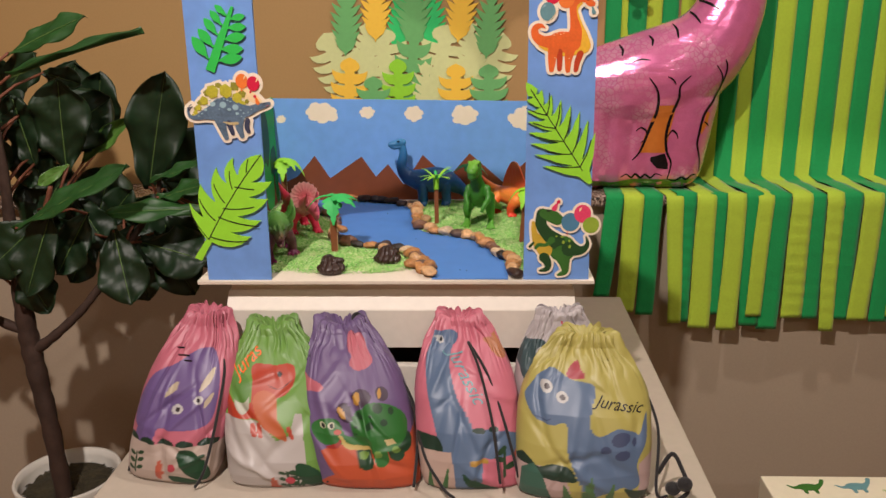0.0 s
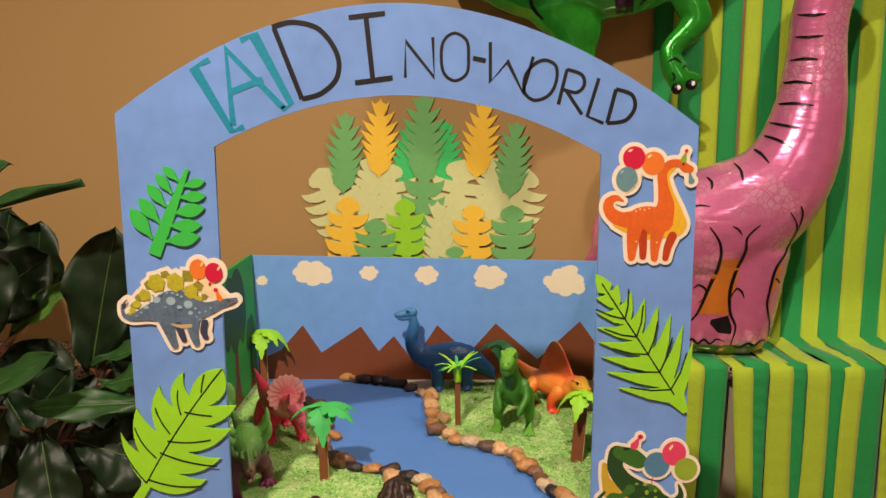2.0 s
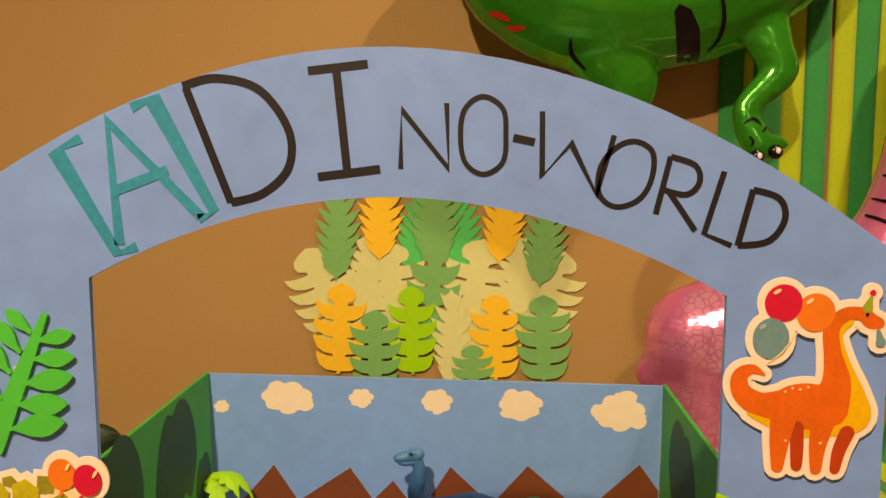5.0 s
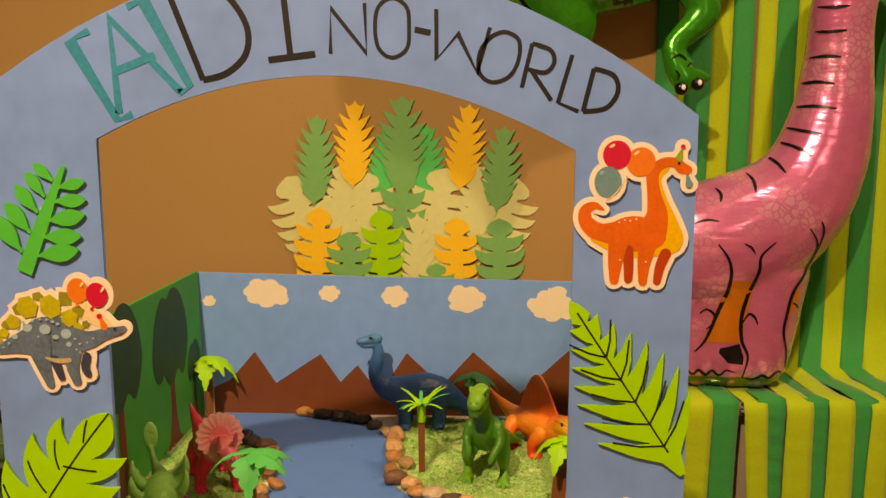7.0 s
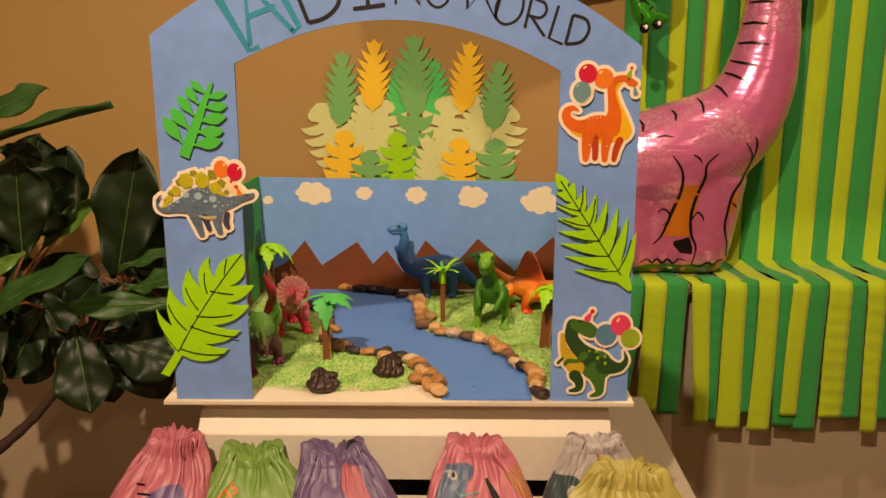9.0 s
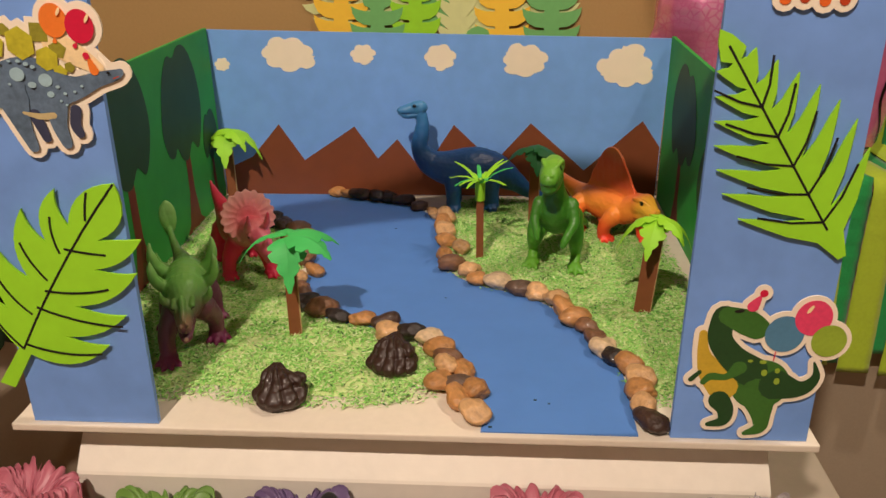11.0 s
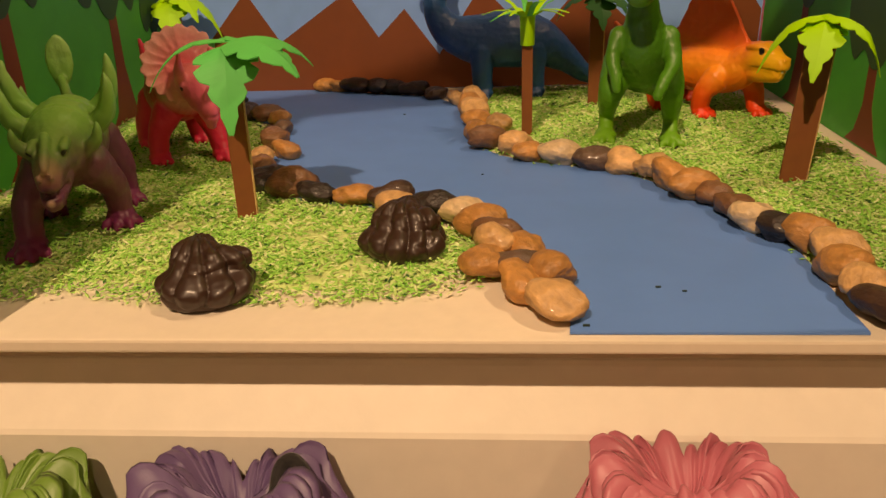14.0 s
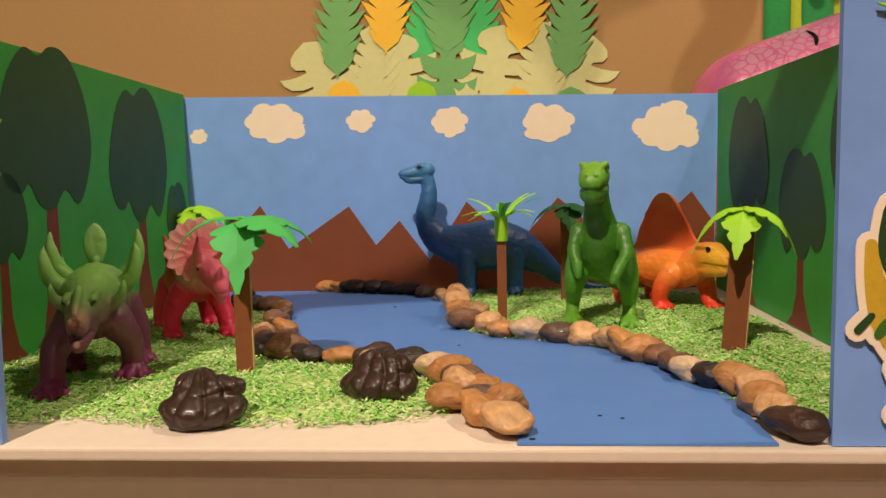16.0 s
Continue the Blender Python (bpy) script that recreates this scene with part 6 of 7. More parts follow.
f2 = (405, 850, 70, 860)
t2, m2 = bag(pose(-0.172, -0.194, TABLE_Z + 0.001, 0, 0, 3), 0.178, 0.210, 0.115, f2, (146, 194, 88), [
    ((232, 222, 216), "poly", [(380, 490), (560, 485), (600, 520), (640, 590), (690, 560), (720, 465), (745, 470), (745, 900), (380, 900)]), ((226, 88, 52), "blob", [(555, 235), (640, 235), (715, 240), (725, 300), (690, 370), (640, 390), (580, 340), (550, 290)]),
    ((226, 88, 52), "poly", [(430, 350), (500, 460), (545, 400), (555, 240), (600, 330), (640, 400), (640, 520), (560, 480), (435, 490)]), ((236, 128, 70), "limb", [(600, 400, 50), (610, 480, 40), (650, 540, 26), (672, 590, 6)]), ((226, 96, 66), "limb", [(545, 510, 10), (550, 560, 12)]), ((226, 96, 66), "limb", [(570, 500, 8), (575, 565, 10)]), ((226, 96, 66), "limb", [(690, 520, 8), (700, 575, 8)]),
    ((224, 222, 200), "oval", (505, 400, 34, 62)), ((124, 176, 78), "oval", (500, 340, 44, 70)), ((46, 34, 34), "oval", (665, 274, 9, 14)), ((120, 40, 30), "limb", [(615, 325, 2), (660, 345, 2), (712, 305, 2)])] + [p for p in plants(690, 405, 850, 5)[6:]], "green satin drawstring bag printed with an orange hatching dinosaur", 8, skew=-0.03)
bag_cord(t2, [(0.045, -0.02, 0.24), (0.072, -0.02, 0.21), (0.084, -0.02, 0.12), (0.076, -0.03, 0.01)])
script(t2, m2, "Juras", (490, 300), 84, 0.35, -50, INKS["orange"], f2, 0.178, 0.210)

f3 = (-25, 485, 72, 862)
t3, m3 = bag(pose(-0.030, -0.194, TABLE_Z + 0.001, 0, 0, 0), 0.178, 0.213, 0.12, f3, (142, 116, 168), [
    ((236, 136, 150), "blob", [(265, 95), (310, 110), (365, 230), (300, 265), (255, 240), (270, 200), (255, 175)]), ((236, 136, 150), "blob", [(-30, 300), (20, 295), (60, 310), (115, 330), (110, 355), (40, 370), (-30, 385)]),
    ((236, 110, 62), "poly", [(60, 640), (160, 610), (280, 640), (420, 640), (500, 560), (500, 900), (-60, 900), (100, 760)]),
    ((82, 54, 84), "oval", (205, 450, 36, 44, -10)), ((234, 178, 66), "oval", (190, 450, 14, 30, -20)), ((82, 54, 84), "oval", (292, 382, 44, 36, 10)), ((234, 178, 66), "oval", (270, 385, 16, 30, 15)), ((82, 54, 84), "oval", (385, 374, 28, 34, -10)), ((234, 178, 66), "oval", (374, 372, 9, 24, 10)),
    ((44, 88, 54), "oval", (440, 610, 34, 60)), ((44, 88, 54), "limb", [(256, 640, 32), (258, 700, 34)]), ((44, 88, 54), "limb", [(400, 620, 30), (402, 670, 34)]), (GREEN4, "oval", (345, 530, 125, 120)), (GREEN4, "blob", [(40, 520), (100, 478), (165, 490), (180, 540), (200, 570), (330, 600), (300, 640), (160, 610), (80, 615), (35, 570)]), (GREEN4, "limb", [(330, 620, 38), (332, 690, 32)]), ((246, 220, 130), "limb", [(165, 570, 8), (190, 620, 12), (284, 634, 10)]), ((246, 224, 160), "poly", [(362, 588), (398, 580), (410, 612), (370, 622)]),
    ((150, 190, 84), "oval", (254, 664, 20, 18)), ((150, 190, 84), "oval", (320, 662, 18, 20)), ((150, 190, 84), "oval", (405, 645, 18, 20)), ((196, 58, 44), "blob", [(90, 625), (150, 600), (160, 575), (162, 610), (130, 632)]), ((224, 90, 50), "oval", (155, 548, 16, 14)),
    ((40, 84, 46), "oval", (272, 461, 15, 16)), ((40, 84, 46), "oval", (357, 437, 23, 23)), ((40, 84, 46), "oval", (309, 511, 18, 18)), ((40, 84, 46), "oval", (374, 501, 16, 15)), ((40, 84, 46), "oval", (320, 468, 8, 7)), ((40, 84, 46), "oval", (248, 513, 8, 8)), ((40, 84, 46), "oval", (237, 553, 8, 7)), ((40, 84, 46), "oval", (412, 457, 12, 18)),
    ((240, 236, 200), "oval", (92, 513, 15, 19)), ((30, 30, 34), "oval", (94, 514, 9, 13)), ((240, 236, 200), "oval", (131, 514, 15, 18)), ((30, 30, 34), "oval", (133, 515, 9, 12))], "lilac satin drawstring bag printed with a spotted green dinosaur", 14, skew=-0.06)
bag_cord(t3, [(-0.05, -0.02, 0.245), (-0.078, -0.02, 0.21), (-0.095, -0.01, 0.13), (-0.09, -0.02, 0.02)])
bag_cord(t3, [(0.05, -0.01, 0.24), (0.085, 0.0, 0.17), (0.096, -0.01, 0.10), (0.075, -0.04, 0.012)])

bag_cord(t3, [(0.024, 0.0, 0.276), (0.028, 0.004, 0.290), (0.037, 0.004, 0.294), (0.045, 0.0, 0.286), (0.045, -0.008, 0.268)], 0.0036)
bag_cord(t3, [(-0.040, 0.0, 0.272), (-0.045, 0.004, 0.284), (-0.052, 0.002, 0.282), (-0.055, -0.006, 0.270), (-0.050, -0.008, 0.262)], 0.0032)

f4 = (460, 890, 62, 875)
t4, m4 = bag(pose(0.136, -0.194, TABLE_Z + 0.001, 0, 0, 2), 0.172, 0.224, 0.115, f4, (252, 148, 168), [
    ((226, 150, 96), "blob", [(770, 150), (890, 170), (900, 240), (840, 250), (790, 200)]), (BLUE5, "limb", [(600, 150, 40), (570, 250, 48), (580, 400, 58), (620, 560, 76), (640, 700, 80), (640, 900, 60)]), (BLUE5, "blob", [(610, 560), (760, 545), (860, 590), (880, 660), (800, 690), (700, 700), (620, 700)]),
    ((108, 132, 170), "oval", (630, 135, 34, 30)), ((240, 240, 240), "oval", (588, 146, 17, 17)), ((40, 40, 46), "oval", (592, 146, 8, 10)), (DARKG, "oval", (716, 550, 26, 14)), (DARKG, "oval", (774, 546, 20, 13)), (DARKG, "blob", [(470, 590), (520, 580), (555, 600), (565, 660), (500, 665), (465, 655)]),
    ((236, 206, 190), "poly", [(440, 665), (600, 660), (605, 900), (440, 900)]), ((226, 180, 80), "limb", [(680, 715, 14), (730, 712, 12)]), ((60, 96, 62), "limb", [(800, 800, 6), (810, 660, 5)]), ((60, 96, 62), "oval", (790, 700, 26, 14, 40)), ((60, 96, 62), "oval", (830, 740, 30, 16, -40)), ((60, 96, 62), "oval", (800, 650, 28, 14, -60)), ((228, 122, 92), "oval", (860, 690, 14, 34)), ((90, 140, 80), "limb", [(505, 900, 16), (510, 760, 3)]), ((90, 140, 80), "limb", [(555, 900, 16), (580, 750, 3)]), ((40, 92, 60), "limb", [(640, 780, 6), (680, 840, 26), (760, 870, 10)])], "pink satin drawstring bag printed with a blue long-necked dinosaur", 21, skew=-0.018)
script(t4, m4, "Jurassic", (612, 200), 84, 0.3, 68, INKS["teal"], f4, 0.172, 0.224)
bag_cord(t4, [(0.014, -0.032, 0.248), (0.028, -0.052, 0.21), (0.038, -0.066, 0.13), (0.042, -0.064, 0.03)])
bag_cord(t4, [(0.014, -0.032, 0.248), (0.04, -0.044, 0.20), (0.058, -0.052, 0.12), (0.072, -0.046, 0.03)])
bag_cord(t4, [(0.034, 0.0, 0.276), (0.046, -0.006, 0.276), (0.054, -0.010, 0.266)], 0.0034)
bag_cord(t4, [(-0.034, 0.0, 0.276), (-0.046, -0.006, 0.276), (-0.054, -0.010, 0.264)], 0.0034)
bag_cord(t4, [(-0.04, -0.02, 0.24), (-0.068, -0.02, 0.20), (-0.078, -0.03, 0.08), (-0.05, -0.064, 0.03), (-0.03, -0.066, 0.01)])

f6 = (140, 470, 35, 500)
t6, m6 = bag(pose(0.290, -0.100, TABLE_Z + 0.001, 0, 0, 10), 0.165, 0.236, 0.09, f6, (236, 226, 226), [
    ((86, 112, 116), "blob", [(165, 120), (240, 110), (260, 190), (230, 230), (160, 220)]), ((244, 244, 240), "oval", (226, 147, 19, 20)), ((50, 50, 56), "limb", [(214, 152, 3), (226, 140, 3), (238, 152, 3)]), ((222, 70, 80), "limb", [(300, 60, 3), (310, 130, 3), (265, 160, 3), (330, 180, 3)])], "white satin drawstring bag with a grey printed dinosaur", 33, lean=0.045)
bag_cord(t6, [(0.05, -0.01, 0.235), (0.08, -0.01, 0.20), (0.088, -0.01, 0.1), (0.08, -0.02, 0.01)])

f5 = (80, 655, 165, 895)
t5, m5 = bag(pose(0.305, -0.222, TABLE_Z + 0.001, 0, 0, -4), 0.212, 0.218, 0.115, f5, (226, 214, 118), [
    (BLUE5, "blob", [(215, 280), (300, 320), (385, 340), (410, 370), (395, 430), (390, 520), (430, 560), (500, 525), (560, 540), (590, 560), (610, 500), (625, 480), (620, 600), (585, 690), (600, 790), (560, 815), (520, 800), (400, 860), (345, 760), (300, 640), (290, 510), (230, 520), (160, 500), (115, 430), (130, 380)]),
    ((206, 66, 80), "blob", [(325, 245), (345, 285), (365, 320), (285, 312)]), ((238, 236, 232), "oval", (202, 362, 27, 29)), ((70, 40, 44), "oval", (204, 362, 12, 14)), ((238, 236, 232), "oval", (269, 398, 25, 26)), ((70, 40, 44), "oval", (271, 399, 12, 13)),
    ((92, 104, 142), "oval", (515, 573, 39, 31, -15)), ((92, 104, 142), "oval", (453, 618, 23, 18)), ((92, 104, 142), "oval", (523, 642, 31, 23, -10)), ((92, 104, 142), "oval", (570, 592, 9, 19)), ((84, 104, 150), "limb", [(160, 490, 2), (200, 503, 3), (225, 490, 2)]),
    ((236, 206, 200), "poly", [(60, 715), (190, 710), (300, 770), (330, 900), (60, 900)]), ((236, 206, 200), "poly", [(590, 690), (660, 650), (660, 900), (560, 900), (600, 800)]), (DARKG, "blob", [(85, 700), (110, 665), (145, 685), (180, 715), (230, 700), (300, 705), (335, 745), (320, 775), (200, 765), (150, 720), (90, 715)]), ((84, 130, 112), "poly", [(100, 900), (110, 740), (160, 700), (200, 760), (245, 900)]),
    ((108, 150, 92), "limb", [(400, 900, 34), (390, 820, 22), (404, 740, 3)]), ((108, 150, 92), "limb", [(310, 900, 26), (300, 850, 16), (288, 796, 3)]), ((108, 150, 92), "limb", [(470, 900, 24), (480, 840, 14), (490, 780, 3)]), ((58, 84, 62), "limb", [(540, 810, 6), (600, 860, 30), (680, 870, 10)])], "yellow satin drawstring bag printed with a blue party dinosaur", 42, lean=0.11, skew=0.005)
script(t5, m5, "Jurassic", (404, 425), 66, 0.35, 12, black_ink, f5, 0.212, 0.218)
bag_cord(t5, [(0.05, -0.01, 0.235), (0.09, 0.01, 0.20), (0.116, 0.0, 0.12), (0.112, -0.02, 0.02), (0.13, -0.01, 0.006)])
bag_cord(t5, [(0.116, -0.01, 0.045), (0.135, -0.02, 0.085), (0.15, -0.02, 0.06), (0.158, -0.03, 0.03), (0.14, -0.03, 0.01)], 0.0034)
bm = bmesh.new()
ball(bm, (0.152, -0.022, 0.036), (0.012, 0.010, 0.012))
ball(bm, (0.136, -0.016, 0.024), (0.012, 0.011, 0.011))
me = merged(bm, 0.002, 2)
me.materials.append(cord_black)
knot = new("cord_knot", me)
knot.parent = t5

# ---- foil balloons ----
def foil(name, colour):
    return mat(name, srgb(*colour), 0.2, metal=0.5, grain=260, vary=0.10, bump=0.05, spread=40, coat=0.4, dist=0.01)


def scaly(m, tint, scale, share):
    """A printed net of paler scales over a foil, with fine creases in the film."""
    t, ns = m.node_tree, m.node_tree.nodes
    b = ns["Principled BSDF"]
    co, cell, ease, mix = ns.new("ShaderNodeTexCoord"), ns.new("ShaderNodeTexVoronoi"), ns.new("ShaderNodeMapRange"), ns.new("ShaderNodeMix")
    cell.feature = "DISTANCE_TO_EDGE"
    cell.inputs["Scale"].default_value = scale
    t.links.new(co.outputs["Object"], cell.inputs["Vector"])
    ease.inputs["From Min"].default_value, ease.inputs["From Max"].default_value = 0.05, 0.12
    ease.inputs["To Min"].default_value, ease.inputs["To Max"].default_value = 0.0, share
    t.links.new(cell.outputs["Distance"], ease.inputs["Value"])
    where, near = ns.new("ShaderNodeTexNoise"), ns.new("ShaderNodeMapRange")
    where.inputs["Scale"].default_value = 9
    t.links.new(co.outputs["Object"], where.inputs["Vector"])
    near.inputs["From Min"].default_value, near.inputs["From Max"].default_value = 0.48, 0.62
    t.links.new(where.outputs["Fac"], near.inputs["Value"])
    both = ns.new("ShaderNodeMath")
    both.operation = "MULTIPLY"
    t.links.new(ease.outputs[0], both.inputs[0])
    t.links.new(near.outputs[0], both.inputs[1])
    mix.data_type = "RGBA"
    t.links.new(both.outputs[0], mix.inputs[0])
    t.links.new(b.inputs["Base Color"].links[0].from_socket, mix.inputs[6])
    mix.inputs[7].default_value = (*srgb(*tint), 1)
    t.links.new(mix.outputs[2], b.inputs["Base Color"])
    stretch, crease, bump = ns.new("ShaderNodeMapping"), ns.new("ShaderNodeTexNoise"), ns.new("ShaderNodeBump")
    stretch.inputs["Scale"].default_value = (14, 14, 70)
    crease.inputs["Scale"].default_value, crease.inputs["Detail"].default_value = 1.0, 5
    t.links.new(co.outputs["Object"], stretch.inputs["Vector"])
    t.links.new(stretch.outputs["Vector"], crease.inputs["Vector"])
    t.links.new(crease.outputs["Fac"], bump.inputs["Height"])
    bump.inputs["Strength"].default_value, bump.inputs["Distance"].default_value = 0.35, 0.004
    t.links.new(bump.outputs["Normal"], b.inputs["Normal"])
    return m


pink_foil, green_foil = scaly(foil("pink foil", (238, 130, 184)), (255, 206, 222), 70, 0.45), scaly(foil("green foil", (44, 158, 44)), (70, 186, 60), 40, 0.2)
foil_black, foil_orange = mat("black foil print", srgb(24, 20, 26), 0.25, metal=0.3, vary=0.05, bump=0), mat("orange foil print", srgb(236, 140, 50), 0.25, metal=0.4, vary=0.1, bump=0)
foil_grass, foil_white, foil_red = mat("olive foil print", srgb(96, 120, 40), 0.3, metal=0.3, grain=60, vary=0.5, bump=0), mat("white foil print", srgb(240, 240, 236), 0.3, vary=0.02, bump=0), mat("red foil print", srgb(214, 60, 40), 0.3, metal=0.3, vary=0.05, bump=0)


def surface_of(me):
    pick = bmesh.new()
    pick.from_mesh(me)
    tree = BVHTree.FromBMesh(pick)
    pick.free()
    return tree


def on_front(tree, x, z, lift):
    hit = tree.ray_cast(Vector((x, -0.6, z)), Vector((0, 1, 0)))
    return hit[0] + hit[1] * lift if hit[0] else None


def inked(tree, pts, width, lift=0.0012):
    """A printed line that follows the front of a balloon; its width swells in the middle."""
    bm, rows = bmesh.new(), []
    line = spline(pts, 8, False)
    n = len(line)
    for i, (x, z) in enumerate(line):
        a, b = line[max(i - 1, 0)], line[min(i + 1, n - 1)]
        d = Vector((b[0] - a[0], b[1] - a[1])).normalized()
        w = width * (0.25 + 0.75 * math.sin(math.pi * (i + 0.5) / n)) / 2
        p, q = on_front(tree, x - d.y * w, z + d.x * w, lift), on_front(tree, x + d.y * w, z - d.x * w, lift)
        if p and q:
            rows.append((bm.verts.new(p), bm.verts.new(q)))
    for (a, b), (c, d) in zip(rows, rows[1:]):
        bm.faces.new((a, b, d, c))
    return bm


def patch(tree, poly, lift=0.0008, cuts=3):
    """A printed patch laid on the front of a balloon."""
    bm = bmesh.new()
    bm.faces.new([bm.verts.new((x, 0, z)) for x, z in poly])
    bmesh.ops.triangulate(bm, faces=bm.faces)
    for _ in range(cuts):
        bmesh.ops.subdivide_edges(bm, edges=[e for e in bm.edges if e.calc_length() > 0.012], cuts=1)
        bmesh.ops.triangulate(bm, faces=bm.faces)
    dead = []
    for v in bm.verts:
        p = on_front(tree, v.co.x, v.co.z, lift)
        if p:
            v.co = p
        else:
            dead.append(v)
    bmesh.ops.delete(bm, geom=dead, context="VERTS")
    return bm


# pink long-necked dinosaur on the ledge; local origin at its foot
PX, PY = 0.66, 0.885
bm = bmesh.new()


def soft(ctrl, flat=0.8, n=18):
    s = spline(ctrl, 6, False)
    tube(bm, [p[:3] for p in s], [(p[3] * flat, p[3]) if abs((Vector(s[min(i + 1, len(s) - 1)][:3]) - Vector(s[max(i - 1, 0)][:3])).normalized().x) > 2 else (p[3], p[3]) for i, p in enumerate(s)], n)
    for p in (s[0], s[-1]):
        ball(bm, p[:3], p[3] * 0.97, 14, 9)


soft([(-0.215, 0, 0.270, 0.105), (-0.10, 0, 0.285, 0.126), (0.0, 0, 0.315, 0.128), (0.082, 0, 0.372, 0.112), (0.130, 0, 0.450, 0.093), (0.152, 0, 0.55, 0.077), (0.158, 0, 0.65, 0.064), (0.160, 0, 0.74, 0.060), (0.178, 0, 0.83, 0.062)])
soft([(0.18, 0, 0.835, 0.064), (0.24, 0, 0.865, 0.060), (0.30, 0, 0.845, 0.042)])
soft([(-0.215, 0, 0.27, 0.10), (-0.265, 0.0, 0.235, 0.066), (-0.30, 0, 0.21, 0.03)])
for x, y0 in ((-0.20, 0.0), (-0.14, 0.0), (-0.085, 0.0), (-0.03, -0.008), (0.005, -0.006), (0.029, -0.010)):
    soft([(x, y0 * 0.5, 0.24, 0.098), (x, y0, 0.17, 0.084), (x, y0, 0.11, 0.074), (x + 0.002, y0, 0.066, 0.066)])
pink = merged(bm, 0.007, 5)
swell(pink, lambda p: 0.0007 * noise.noise(Vector((p.x * 18, p.y * 10, p.z * 18))) + 0.0005 * noise.noise(p * 60), lambda p: (p.x, p.y * 0.82, max(p.z, 0.0015)))
pink.materials.append(pink_foil)
balloon = thing("foil_balloon", (PX, PY, LEDGE_Z + 0.0035), "pink foil long-necked dinosaur balloon standing on the ledge", "foil balloon", "dinosaur balloons")
body = new("balloon_body", pink)
body.parent = balloon
tree = surface_of(pink)
LEGS = [
    ([(-0.080, 0.308), (-0.056, 0.270), (-0.053, 0.218), (-0.067, 0.167), (-0.085, 0.113), (-0.104, 0.087)], 0.008),
    ([(-0.100, 0.167), (-0.088, 0.176), (-0.073, 0.166), (-0.072, 0.149), (-0.086, 0.135)], 0.005),
    ([(0.025, 0.312), (0.0, 0.286), (-0.001, 0.252), (-0.015, 0.201), (-0.022, 0.157), (-0.017, 0.113), (-0.002, 0.079), (-0.007, 0.034)], 0.008),
    ([(-0.019, 0.150), (-0.008, 0.168), (0.004, 0.161), (0.010, 0.147)], 0.005),
    ([(0.090, 0.336), (0.108, 0.312), (0.112, 0.286), (0.100, 0.250), (0.074, 0.212), (0.065, 0.167), (0.062, 0.131), (0.074, 0.088), (0.078, 0.052)], 0.007),
    ([(0.112, 0.350), (0.120, 0.328), (0.114, 0.285)], 0.005), ([(-0.034, 0.310), (-0.020, 0.302), (-0.012, 0.290)], 0.004), ([(-0.122, 0.345), (-0.100, 0.352), (-0.078, 0.350)], 0.004),
    ([(-0.132, 0.038), (-0.116, 0.047), (-0.102, 0.038), (-0.092, 0.048), (-0.078, 0.038), (-0.066, 0.047), (-0.052, 0.038), (-0.040, 0.050), (-0.022, 0.044)], 0.006), ([(-0.007, 0.034), (0.012, 0.030), (0.030, 0.040), (0.044, 0.034), (0.058, 0.046), (0.070, 0.044)], 0.006),
    ([(0.074, 0.190), (0.084, 0.184), (0.090, 0.176)], 0.004),
]
for line, width in LEGS:
    bm = inked(tree, line, width)
    if bm.faces:
        part("printed_line", bm, foil_black, balloon)
    else:
        bm.free()
STRIPES = [
    [(0.106, 0.745), (0.128, 0.742), (0.152, 0.744)], [(0.104, 0.700), (0.124, 0.698), (0.150, 0.700)], [(0.098, 0.652), (0.118, 0.654), (0.142, 0.652)], [(0.083, 0.603), (0.104, 0.607), (0.132, 0.603)],
    [(0.075, 0.560), (0.102, 0.562), (0.136, 0.557)], [(0.063, 0.522), (0.084, 0.516), (0.112, 0.511)], [(0.046, 0.496), (0.070, 0.486), (0.094, 0.470)], [(0.026, 0.470), (0.038, 0.457), (0.049, 0.438)],
    [(-0.014, 0.436), (-0.007, 0.421), (-0.008, 0.402)], [(-0.076, 0.408), (-0.069, 0.398), (-0.072, 0.384)], [(-0.150, 0.386), (-0.143, 0.374), (-0.146, 0.360)],
]
for line in STRIPES:
    part("printed_line", inked(tree, line, 0.0062), foil_black, balloon)
part("belly_print", patch(tree, [(-0.052, 0.236), (-0.002, 0.236), (-0.017, 0.185), (-0.024, 0.153), (-0.021, 0.108), (-0.090, 0.108), (-0.070, 0.157), (-0.055, 0.201)]), foil_orange, balloon, "orange printed belly")
part("shadow_print", patch(tree, [(-0.056, 0.096), (-0.021, 0.107), (-0.010, 0.079), (-0.009, 0.062), (-0.039, 0.066), (-0.057, 0.086)]), foil_black, balloon)
part("flank_print", patch(tree, [(0.080, 0.216), (0.090, 0.212), (0.086, 0.183), (0.071, 0.157), (0.065, 0.167), (0.075, 0.193)]), foil_orange, balloon)
part("grass_print", patch(tree, [(-0.21, 0.008), (-0.21, 0.03), (-0.16, 0.022), (-0.1, 0.034), (-0.05, 0.02), (0.0, 0.034), (0.05, 0.02), (0.066, 0.034), (0.078, 0.02), (0.078, 0.008)], 0.0006), foil_grass, balloon, "olive printed grass strip")

